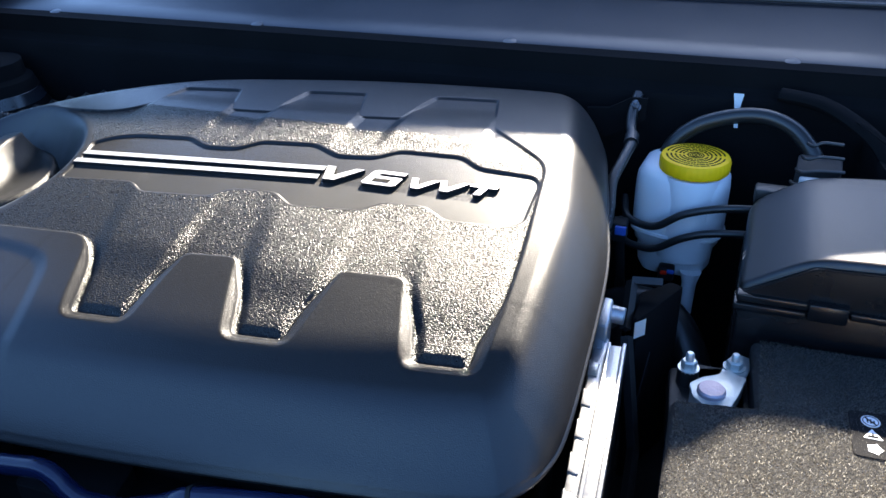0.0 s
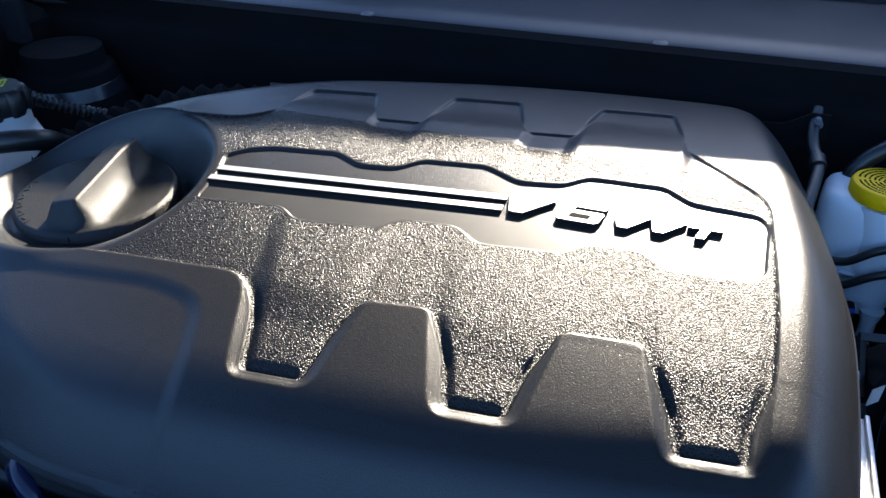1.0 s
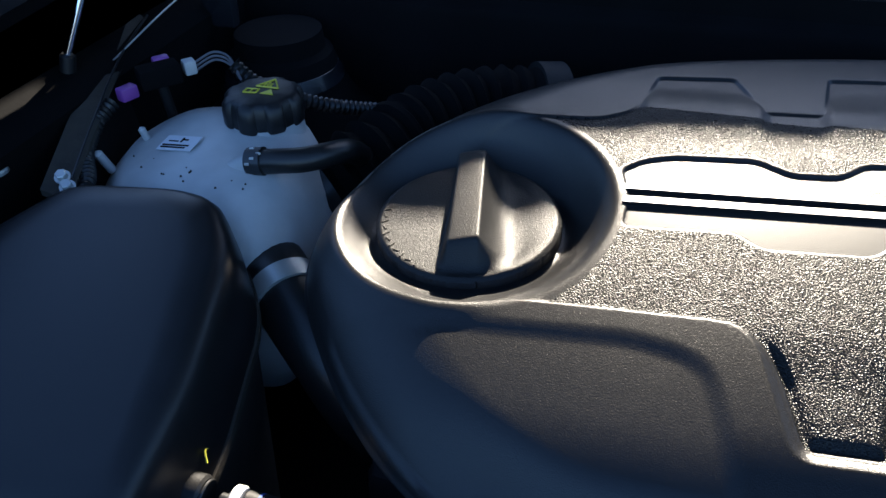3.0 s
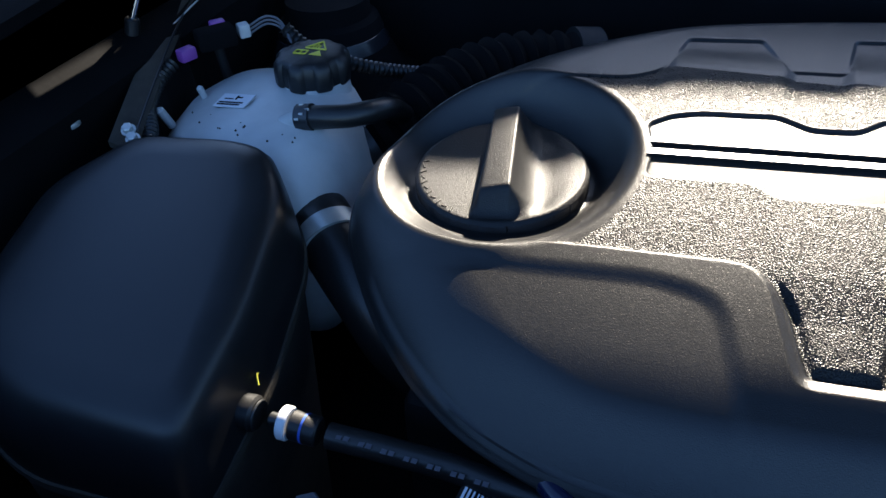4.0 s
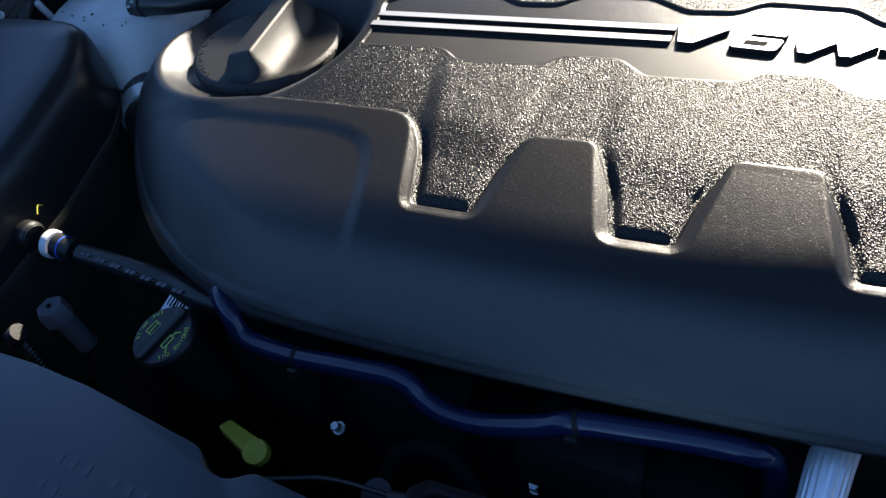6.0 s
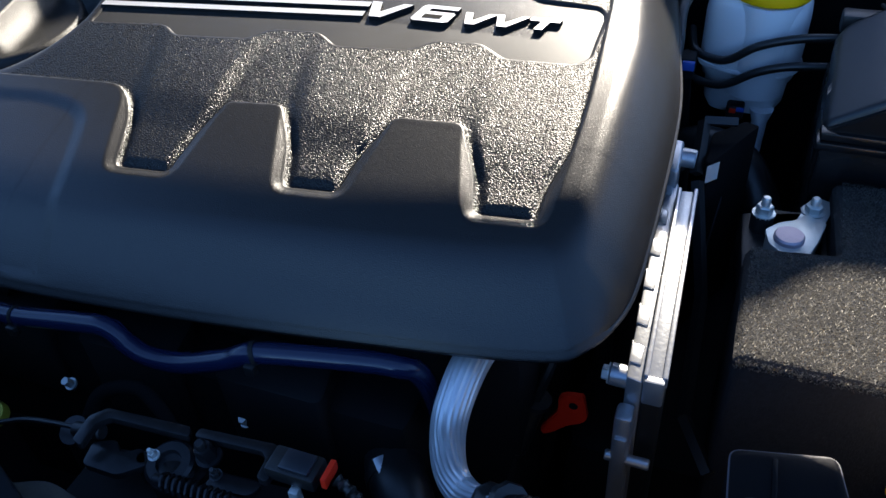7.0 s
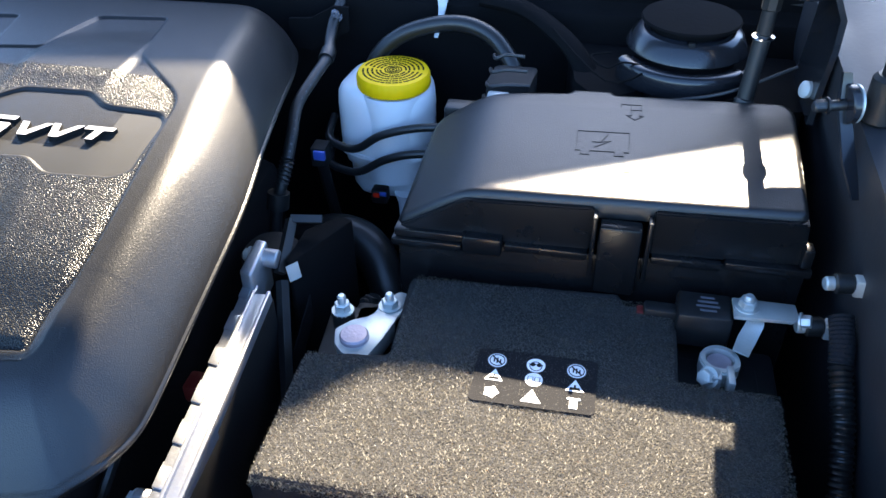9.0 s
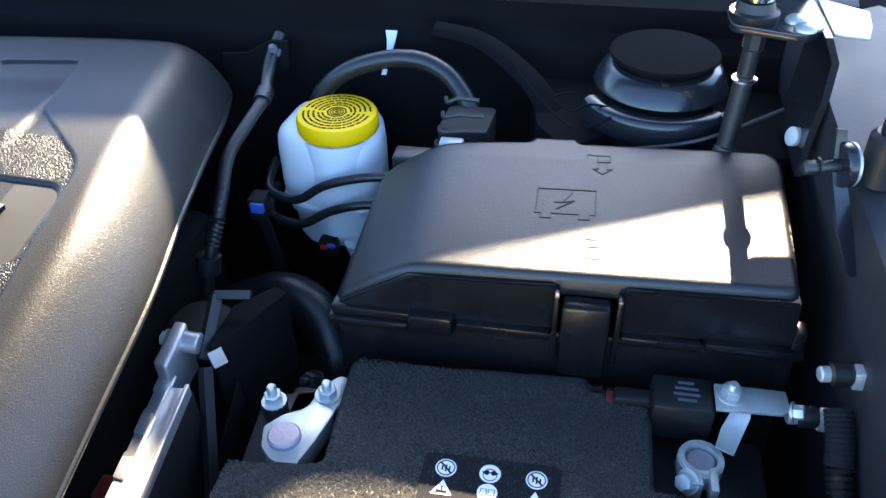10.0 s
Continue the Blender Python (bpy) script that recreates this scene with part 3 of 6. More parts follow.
# wide slanted letters, drawn in units of their box
GLYPH_V = [[(0.0, 1.0), (0.24, 1.0), (0.33, 0.36), (0.76, 1.0), (1.0, 1.0), (0.42, 0.0), (0.13, 0.0)]]
GLYPH_T = [[(0.08, 1.0), (1.0, 1.0), (0.95, 0.70), (0.66, 0.70), (0.53, 0.0), (0.26, 0.0), (0.39, 0.70), (0.03, 0.70)]]
GLYPH_6 = [[(0.22, 1.0), (1.0, 1.0), (0.96, 0.78), (0.36, 0.78), (0.32, 0.62), (0.90, 0.62), (0.96, 0.55), (0.88, 0.08), (0.78, 0.0), (0.06, 0.0), (0.0, 0.10), (0.13, 0.88)]]
SIX_HOLE = [(0.28, 0.42), (0.70, 0.42), (0.66, 0.20), (0.245, 0.20)]
for shapes, x0, x1, y0, y1, hole in ((GLYPH_V, -0.2275, -0.190, 0.6545, 0.6760, None), (GLYPH_6, -0.187, -0.150, 0.6555, 0.6785, SIX_HOLE),
                                     (GLYPH_V, -0.1445, -0.1175, 0.6575, 0.6735, None), (GLYPH_V, -0.1185, -0.0915, 0.6585, 0.6745, None), (GLYPH_T, -0.0925, -0.0660, 0.6595, 0.6755, None)):
    to_xy = lambda p: (x0 + (x1 - x0) * p[0], y0 + (y1 - y0) * p[1])
    bm = prism(rounded([to_xy(p) for p in shapes[0]], 0.0007, 2), -0.001, 0.0032, 0.0004, 1)
    for v in bm.verts:
        v.co.z += cover_top(v.co.y) - PZ
    letter = part("badge_letter", bm, M_INK, engine_cover, "raised chrome letter with black sides", smooth=False)
    paint_tops(letter, 0.85)
    if hole:
        bm = prism([to_xy(p) for p in hole], 0.0025, 0.0035, 0, 1)
        for v in bm.verts:
            v.co.z += cover_top(v.co.y) - PZ
        part("letter_hole", bm, M_INK, letter)

# filler cap in the bowl of the cover
cap = thing("filler_cap", "round black plastic cap with a wide grip handle", "cap")


def cap_height(U, V, d):
    near = np.clip((0.06 - V) / 0.12, 0, 1)
    w = 0.0105
    over = np.abs(U) - w
    left = 1 - ease(np.clip(over / (0.003 + 0.007 * near ** 2), 0, 1))
    right = np.clip(1 - np.clip(over, 0, 1) / (0.020 + 0.008 * near), 0, 1) ** 2.3
    hump = np.where(U < 0, left, right)
    crown = 1 - 0.20 * np.clip((w - U) / (2 * w), 0, 1) ** 1.3
    foot = ease((V + 0.064) / 0.020)
    rear = 0.86 + 0.14 * ease((0.066 - V) / 0.03)
    dish = -0.0022 * np.exp(-((U - 0.036) / 0.014) ** 2) * ease((d - 0.004) / 0.014)
    return hump * crown * 0.0200 * foot * rear * ease(d / 0.004) + dish - 0.0028 * (1 - ease(d / 0.005)) ** 2


CAP_AT = Matrix.Translation((-0.587, 0.621, 1.194)) @ Matrix.Rotation(radians(5), 4, "X") @ Matrix.Rotation(radians(12), 4, "Z")
disc_line = [(0.070 * math.cos(2 * math.pi * i / 120), 0.070 * math.sin(2 * math.pi * i / 120)) for i in range(120)]
grip_me = height_sheet("cap_body", disc_line, cap_height, 0.0012, start=0.0, drop=0.020, materials=(M_CAP,))
grip_me.transform(CAP_AT)
grip = new("cap_body", grip_me)
grip.parent = cap
for k in range(11):
    a = radians(172 + k * 6.5)
    bm = box(-0.0024, 0.0024, -0.0007, 0.0007, 0, 0.0016, 0, m=CAP_AT @ Matrix.Rotation(a, 4, "Z") @ Matrix.Translation((0.063, 0, -0.001)) @ Matrix.Rotation(radians(90 * (k % 2) + 20), 4, "Z"))
    part("raised_mark", bm, M_CAP, cap)

# engine below the cover
engine = thing("engine", "near-black engine block under its cover", "engine")
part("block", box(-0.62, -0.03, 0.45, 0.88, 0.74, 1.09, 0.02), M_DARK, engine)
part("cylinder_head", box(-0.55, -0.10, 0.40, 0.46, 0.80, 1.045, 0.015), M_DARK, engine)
for x in (-0.455, -0.33, -0.205):
    part("coil_cover", prism(rounded([(x - 0.045, 0.392), (x + 0.045, 0.392), (x + 0.035, 0.44), (x - 0.035, 0.44)], 0.01), 0.98, 1.062, 0.006), M_FLAT, engine)
for x, y, z in ((-0.391, 0.383, 1.018), (-0.234, 0.396, 1.016)):
    part("bolt", hex_nut((x, y, z - 0.006), (0, -0.5, 1), 0.0038, 0.010), M_ZINC, engine, "zinc-plated bolt head")

# ---- battery ----
battery = thing("battery", "battery wrapped in a fuzzy grey-black felt cover", "battery")
BAT = [(0.098, 0.478), (0.424, 0.484), (0.432, 0.612), (0.364, 0.612), (0.363, 0.689), (0.323, 0.688), (0.322, 0.701), (0.153, 0.691), (0.158, 0.601), (0.096, 0.592)]
BAT_LINE = rounded(BAT, 0.006, 3)
felt = height_sheet("felt_top", BAT_LINE, lambda X, Y, d: 1.107 - 0.006 * (1 - np.sqrt(np.clip(1 - (1 - np.clip(d / 0.007, 0, 1)) ** 2, 0, 1))) + 0.0003 * np.sin(90 * X) * np.sin(70 * Y), 0.003, materials=(M_FELT,))
felt_ob = new("felt_top", felt)
felt_ob.parent = battery
part("felt_side", loft([at_z(BAT_LINE, 0.84), at_z(BAT_LINE, 0.97), at_z(BAT_LINE, 1.1012)]), M_WRAP, battery)
part("case", box(0.108, 0.44, 0.492, 0.685, 0.74, 1.078, 0.006), M_BLACK, battery)
rng = random.Random(4)
V, F = [], []
for k in range(105000):
    if k < 5000:
        x, y, z = rng.uniform(0.10, 0.425), 0.0, 1.1005 + rng.uniform(-0.003, 0.004)
        y = 0.478 + 0.018 * (x - 0.098) + rng.uniform(-0.001, 0.002)
    else:
        x, y, z = rng.uniform(0.10, 0.43), rng.uniform(0.48, 0.69), 1.1070
        if (x > 0.36 and y > 0.61) or (x < 0.16 and y > 0.59):
            continue
    a, e, s = rng.uniform(-0.8, 0.8) + rng.choice((0, 3.14159)), rng.uniform(0.4, 1.15), rng.uniform(0.0010, 0.0027)
    dx, dy, dz = s * math.cos(a) * math.cos(e), s * math.sin(a) * math.cos(e), s * math.sin(e)
    w = 0.00027
    i = len(V)
    V += [(x - w * math.sin(a), y + w * math.cos(a), z), (x + w * math.sin(a), y - w * math.cos(a), z), (x + dx, y + dy, z + dz)]
    F.append((i, i + 1, i + 2))
me = bpy.data.meshes.new("felt_nap")
me.from_pydata(V, [], F)
me.materials.append(M_NAP)
fuzz = new("felt_nap", me)
fuzz.parent = battery
tagged(fuzz, kind="stuff")
# warning sticker
sticker = thing("warning_sticker", "black warning sticker with white pictograms on the felt", "sticker")
SX0, SX1, SY0, SY1, SZ = 0.2225, 0.3075, 0.566, 0.6165, 1.1082
part("label_sheet", prism(rounded([(SX0, SY0), (SX1, SY0 + 0.0015), (SX1, SY1 + 0.0015), (SX0, SY1)], 0.004), SZ - 0.0009, SZ, 0), M_STICK, sticker, smooth=False)


def disc(x, y, r, name="pictogram", hole=0.0, material=None, parent=None, z=0.0):
    bm = flat_ring(x, y, hole, r, SZ + z, SZ + z + 0.0003) if hole else lathe([(r, 0), (r, 0.0003)], 28, (x, y, SZ + z))
    return part(name, bm, material or M_PRINT, parent or sticker)


def tri_sign(x, y, s):
    return part("pictogram", prism([(x - s, y - s * 0.8), (x + s, y - s * 0.8), (x, y + s * 0.9)], SZ, SZ + 0.0003, 0), M_PRINT, sticker)


def ink(bm):
    return part("pictogram_ink", bm, M_INK, sticker)


sx = [SX0 + 0.0145, (SX0 + SX1) / 2 - 0.0005, SX1 - 0.0145]
for k, x in enumerate(sx):
    disc(x, SY1 - 0.0105, 0.0066)
    if k != 1:
        disc(x, SY1 - 0.0105, 0.0057, "pictogram_ink", 0.0050, M_INK, z=0.0002)
        m = Matrix.Translation((x, SY1 - 0.0105, SZ)) @ Matrix.Rotation(radians(-45), 4, "Z")
        ink(box(-0.0055, 0.0055, -0.0006, 0.0006, 0.0002, 0.0005, 0, m=m))
        for q in (-0.0022, 0.0, 0.0022):
            ink(box(x + q - 0.0005, x + q + 0.0006, SY1 - 0.0133 + abs(q) * 0.4, SY1 - 0.0082 - abs(q) * 0.5, SZ + 0.0002, SZ + 0.00045, 0))
    else:
        disc(x, SY1 - 0.0115, 0.0045, "pictogram_ink", 0.0040, M_INK, z=0.0002)
        for q in (-0.0022, 0.0022):
            disc(x + q, SY1 - 0.0100, 0.0018, "pictogram_ink", 0, M_INK, z=0.0002)
        ink(box(x - 0.005, x + 0.005, SY1 - 0.0103, SY1 - 0.0095, SZ + 0.0002, SZ + 0.00045, 0))
for x in (sx[0], sx[2]):
    tri_sign(x, SY0 + 0.0256, 0.0064)
    ink(prism([(x - 0.0042, SY0 + 0.0214), (x + 0.0042, SY0 + 0.0214), (x + 0.0030, SY0 + 0.0236), (x - 0.0030, SY0 + 0.0236)], SZ + 0.0002, SZ + 0.0005, 0))
    for q in (-0.0026, 0.0, 0.0026):
        ink(box(x + q - 0.0007, x + q + 0.0007, SY0 + 0.0232, SY0 + 0.0262 - abs(q) * 0.9, SZ + 0.0002, SZ + 0.0005, 0))
disc(sx[1], SY0 + 0.0262, 0.0062)
for q in (-0.0024, 0.0024):
    ink(box(sx[1] + q - 0.0020, sx[1] + q + 0.0020, SY0 + 0.0240, SY0 + 0.0286, SZ + 0.0002, SZ + 0.0005, 0))
    part("pictogram", box(sx[1] + q - 0.0015, sx[1] + q + 0.0015, SY0 + 0.0245, SY0 + 0.0281, SZ + 0.0004, SZ + 0.0007, 0), M_PRINT, sticker)
tri_sign(sx[1], SY0 + 0.0105, 0.0068)
ink(box(sx[1] - 0.0006, sx[1] + 0.0006, SY0 + 0.0082, SY0 + 0.0128, SZ + 0.0002, SZ + 0.0005, 0))
ink(box(sx[1] - 0.0006, sx[1] + 0.0006, SY0 + 0.0056, SY0 + 0.0068, SZ + 0.0002, SZ + 0.0005, 0))
part("pictogram", lathe([(0.0024, 0), (0.0050, 0), (0.0050, 0.0003), (0.0024, 0.0003)], 10, (sx[0], SY0 + 0.0095, SZ), wobble=lambda a, k: 1 + 0.14 * math.cos(5 * a)), M_PRINT, sticker)
part("pictogram", box(sx[2] - 0.0026, sx[2] + 0.0026, SY0 + 0.0048, SY0 + 0.0125, SZ, SZ + 0.0003, 0), M_PRINT, sticker)
part("pictogram", box(sx[2] - 0.0045, sx[2] + 0.0045, SY0 + 0.0128, SY0 + 0.0142, SZ, SZ + 0.0003, 0), M_PRINT, sticker)
for q in range(3):
    ink(box(sx[2] - 0.002 + 0.0015 * q, sx[2] - 0.0013 + 0.0015 * q, SY0 + 0.005, SY0 + 0.011, SZ + 0.0002, SZ + 0.0005, 0))

# positive clamp
clamp = thing("battery_clamp", "zinc-plated positive battery clamp on its lead post", "battery clamp")
CL = rounded([(0.112, 0.612), (0.121, 0.603), (0.138, 0.597), (0.146, 0.622), (0.152, 0.648), (0.136, 0.655), (0.129, 0.646), (0.118, 0.640), (0.108, 0.628)], 0.0025, 3)
part("clamp_plate", prism(CL, 1.093, 1.0965, 0.0008), M_ZINC, clamp)
part("clamp_skirt", prism(grown(CL, -0.001), 1.078, 1.0932, 0.0008), M_ZINC, clamp)
part("lug", prism(rounded([(0.130, 0.648), (0.146, 0.640), (0.152, 0.655), (0.158, 0.679), (0.146, 0.684), (0.136, 0.672)], 0.004, 4), 1.090, 1.0935, 0.0008), M_ZINC, clamp)
part("lead_post", lathe([(0.0112, 0), (0.0112, 0.004), (0.0100, 0.0055), (0.0, 0.006)], 32, (0.1255, 0.6205, 1.0955)), M_LEAD, clamp, "dull lead battery post")
part("nut", hex_nut((0.142, 0.664, 1.0935), (0, 0, 1), 0.0068, 0.007, 0.005, 0.0035), M_ZINC, clamp)
part("stud_nut", hex_nut((0.106, 0.653, 1.092), (0, 0, 1), 0.0066, 0.009, 0.006, 0.0035), M_ZINC, clamp)
part("terminal_tray", prism([(0.096, 0.598), (0.156, 0.606), (0.154, 0.69), (0.090, 0.67)], 1.050, 1.078, 0.003), M_BLACK, clamp)
part("stud_base", lathe([(0.009, 0), (0.009, 0.02)], 16, (0.106, 0.653, 1.073)), M_BLACK, clamp)
# negative side
neg = thing("battery_sensor", "black battery sensor with zinc clamp on the negative post", "battery sensor")
part("sensor_body", box(0.362, 0.402, 0.668, 0.698, 1.088, 1.119, 0.003), M_BLACK, neg)
part("sensor_plug", box(0.338, 0.364, 0.676, 0.688, 1.100, 1.113, 0.002), M_BLACK, neg)
part("plug_seal", box(0.333, 0.3385, 0.677, 0.687, 1.101, 1.108, 0.001), M_DULLRED, neg, "small red plug seal")
for k, w in enumerate((0.012, 0.017, 0.015, 0.010)):
    part("print_bar", box(0.378 - w / 2 + 0.006, 0.378 + w / 2 + 0.006, 0.675 + 0.005 * k, 0.6772 + 0.005 * k, 1.119, 1.1193, 0), M_GREYP, neg)
part("bus_plate", prism([(0.401, 0.668), (0.442, 0.670), (0.447, 0.675), (0.446, 0.690), (0.401, 0.690)], 1.1205, 1.1235, 0.0008), M_ZINC, neg)
part("bus_nut", hex_nut((0.411, 0.681, 1.1235), (0, 0, 1), 0.0068, 0.007, 0.002, 0.004), M_ZINC, neg)
part("bus_end", hex_nut((0.449, 0.678, 1.118), (0.9, -0.3, 0.35), 0.005, 0.008), M_ZINC, neg)
part("strap", slab([[(0.402, 0.652, 1.106), (0.407, 0.668, 1.106), (0.412, 0.676, 1.113), (0.414, 0.682, 1.119)], [(0.413, 0.647, 1.106), (0.420, 0.664, 1.106), (0.424, 0.672, 1.113), (0.425, 0.680, 1.119)]], 0.002, (0, 0.2, -1)), M_ZINC, neg)
part("post_ring", join(flat_ring(0.394, 0.646, 0.0102, 0.0138, 1.0860, 1.1010, 36), flat_ring(0.394, 0.646, 0.0104, 0.0146, 1.0900, 1.0990, 36)), M_ZINC, neg)
part("lead_post", lathe([(0.0095, 0), (0.0095, 0.009), (0.0082, 0.0105), (0.0, 0.0108)], 32, (0.394, 0.646, 1.0875)), M_LEAD, neg, "dull lead battery post")
part("clamp_ear", box(0.384, 0.394, 0.624, 0.634, 1.088, 1.102, 0.001, m=None), M_ZINC, neg)
part("clamp_ear", box(0.398, 0.403, 0.620, 0.638, 1.088, 1.103, 0.001), M_ZINC, neg)
part("clamp_bolt", hex_nut((0.386, 0.629, 1.097), (-0.7, -0.6, 0.5), 0.006, 0.008), M_ZINC, neg)
part("terminal_tray", box(0.366, 0.425, 0.614, 0.665, 1.045, 1.080, 0.003), M_BLACK, neg)

# ---- fuse box ----
fuse_box = thing("fuse_box", "black plastic fuse box with a latched lid", "fuse box")
LID = [(0.137, 0.7145), (0.445, 0.7145), (0.4475, 0.845), (0.440, 0.857), (0.300, 0.8585), (0.2985, 0.864), (0.262, 0.864), (0.2605, 0.8585), (0.148, 0.850), (0.141, 0.838)]


def lid_height(X, Y, d):
    Z = 1.1775 + 0.13 * (Y - 0.715) + 0.035 * (X - 0.19) - 0.62 * 0.008 * np.log1p(np.exp(np.clip((0.190 - X) / 0.008, -40, 40))) - 0.05 * np.clip(Y - 0.835, 0, 1)
    return Z - 0.004 * (1 - np.sqrt(np.clip(1 - (1 - np.clip(d / 0.005, 0, 1)) ** 2, 0, 1)))


lid_me = height_sheet("lid", rounded(LID, 0.006, 3), lid_height, 0.0022, start=0.0, drop=0.012, materials=(M_COVER,))
lid = new("lid", lid_me)
lid.parent = fuse_box


def lz(x, y):
    return float(lid_height(np.array(x), np.array(y), np.array(1.0)))


front_poly = [(0.1365, 1.1335), (0.1365, 1.1385), (0.193, 1.1705), (0.2925, 1.1745), (0.2925, 1.137)]
def front_face(poly, y0, y1):
    bm = bmesh.new()
    a = [bm.verts.new((x, y0, z)) for x, z in poly]
    b = [bm.verts.new((x, y1, z)) for x, z in poly]
    k = len(poly)
    bm.faces.new(a)
    bm.faces.new(b[::-1])
    for i in range(k):
        bm.faces.new((a[i], b[i], b[(i + 1) % k], a[(i + 1) % k]))
    bmesh.ops.recalc_face_normals(bm, faces=bm.faces[:])
    bmesh.ops.bevel(bm, geom=bm.edges[:], offset=0.0012, segments=2, affect="EDGES", clamp_overlap=True)
    return bm


part("front_skirt", front_face([(0.1365, 1.132), (0.1365, 1.1375), (0.193, 1.1715), (0.2925, 1.1755), (0.2925, 1.137)], 0.710, 0.735), M_GLOSSP, lid)
part("front_skirt", front_face([(0.3375, 1.139), (0.3375, 1.1775), (0.4455, 1.181), (0.449, 1.144)], 0.710, 0.735), M_GLOSSP, lid)
for x0, x1, z, y in ((0.1365, 0.195, 1.1365, 0.7055), (0.226, 0.2915, 1.1335, 0.7045), (0.339, 0.391, 1.1375, 0.7045), (0.393, 0.455, 1.1405, 0.7035), (0.1345, 0.192, 1.129, 0.7025)):
    part("front_ledge", box(x0, x1, y, 0.725, z - 0.0035, z + 0.0035, 0.0015), M_GLOSSP, fuse_box)
part("side_clip", prism([(0.193, 0.701), (0.224, 0.701), (0.226, 0.72), (0.191, 0.72)], 1.126, 1.1425, 0.002), M_GLOSSP, fuse_box)
part("latch", box(0.298, 0.330, 0.698, 0.712, 1.105, 1.168, 0.003), M_GLOSSP, fuse_box)
part("latch_tongue", box(0.300, 0.328, 0.7005, 0.7125, 1.160, 1.1655, 0.002), M_COVER, fuse_box)
for x in (0.2925, 0.3335):
    part("latch_rib", box(x, x + 0.0035, 0.700, 0.712, 1.118, 1.174, 0.001), M_GLOSSP, fuse_box)
part("body", prism([(0.138, 0.709), (0.453, 0.709), (0.459, 0.862), (0.142, 0.862)], 0.74, 1.126, 0.004, 2, lift=lambda x, y: 0.05 * (x - 0.136)), M_GLOSSP, fuse_box)
part("side_tab", box(0.4450, 0.4530, 0.7035, 0.716, 1.146, 1.163, 0.002), M_GLOSSP, fuse_box)
part("rear_hinge", box(0.305, 0.345, 0.8575, 0.8625, 1.188, 1.1925, 0.001), M_COVER, fuse_box)
# raised marks on the lid


def lid_mark(pts, w=0.0008, closed=False):
    pts = pts + pts[:1] if closed else pts
    bits = []
    for (ax, ay), (bx, by) in zip(pts, pts[1:]):
        L = math.hypot(bx - ax, by - ay)
        m = Matrix.Translation(((ax + bx) / 2, (ay + by) / 2, lz((ax + bx) / 2, (ay + by) / 2))) @ Matrix.Rotation(-0.035, 4, "Y") @ Matrix.Rotation(0.13, 4, "X") @ Matrix.Rotation(math.atan2(by - ay, bx - ax), 4, "Z")
        bits.append(box(-L / 2 - w / 2, L / 2 + w / 2, -w / 2, w / 2, -0.001, 0.0004, 0, m=m))
    part("raised_mark", join(*bits), M_CAP, lid, smooth=False)


fx, fy = 0.2935, 0.782
lid_mark([(fx - 0.021, fy + 0.018), (fx + 0.021, fy + 0.018), (fx + 0.021, fy - 0.008), (fx + 0.017, fy - 0.008), (fx + 0.017, fy - 0.013), (fx + 0.010, fy - 0.013), (fx + 0.010, fy - 0.008), (fx - 0.010, fy - 0.008), (fx - 0.010, fy - 0.013), (fx - 0.017, fy - 0.013), (fx - 0.017, fy - 0.008), (fx - 0.021, fy - 0.008)], closed=True)
lid_mark([(fx + 0.004, fy + 0.015), (fx - 0.002, fy + 0.004), (fx + 0.006, fy + 0.006), (fx - 0.006, fy - 0.003)])
lid_mark([(fx - 0.008, fy + 0.004), (fx - 0.002, fy + 0.004)])
ax_, ay_ = 0.318, 0.829
lid_mark([(ax_ - 0.007, ay_ + 0.012), (ax_ + 0.005, ay_ + 0.012), (ax_ + 0.005, ay_ + 0.004), (ax_ - 0.004, ay_ + 0.004), (ax_ - 0.004, ay_ + 0.012)])
lid_mark([(ax_ - 0.007, ay_ + 0.012), (ax_ - 0.012, ay_ + 0.013), (ax_ - 0.012, ay_ + 0.009)])
lid_mark([(ax_ - 0.003, ay_ + 0.004), (ax_ - 0.003, ay_ - 0.004), (ax_ - 0.007, ay_ - 0.004), (ax_, ay_ - 0.010), (ax_ + 0.007, ay_ - 0.004), (ax_ + 0.003, ay_ - 0.004), (ax_ + 0.003, ay_ + 0.004)])
lk, ly = 0.316, 0.738
lid_mark([(lk - 0.007, ly + 0.005), (lk + 0.004, ly + 0.005), (lk + 0.004, ly - 0.006), (lk - 0.007, ly - 0.006)], closed=True)
lid_mark([(lk - 0.007, ly + 0.005), (lk - 0.007, ly + 0.012), (lk + 0.001, ly + 0.012), (lk + 0.001, ly + 0.005)])
lid_mark([(lk + 0.004, ly), (lk + 0.010, ly), (lk + 0.010, ly - 0.004)])

# ---- brake fluid reservoir ----
reservoir = thing("brake_fluid_reservoir", "milky plastic brake fluid reservoir with a yellow cap", "fluid reservoir")
R1 = rounded([(0.022, 0.905), (0.062, 0.888), (0.112, 0.892), (0.126, 0.925), (0.112, 0.968), (0.030, 0.972)], 0.018, 5)
secs = [at_z(grown(R1, g), z) for g, z in ((-0.030, 1.030), (-0.016, 1.034), (-0.010, 1.045), (-0.008, 1.070), (-0.004, 1.074), (-0.003, 1.082), (-0.001, 1.086), (0.0, 1.10), (0.0, 1.140), (-0.001, 1.152), (-0.004, 1.158), (-0.009, 1.1615), (-0.018, 1.163))]
part("tank", loft(secs), M_WHITE, reservoir)
part("seam", loft([at_z(grown(R1, 0.0012), 1.0845), at_z(grown(R1, 0.0022), 1.087), at_z(grown(R1, 0.0012), 1.0895)]), M_WHITE, reservoir)
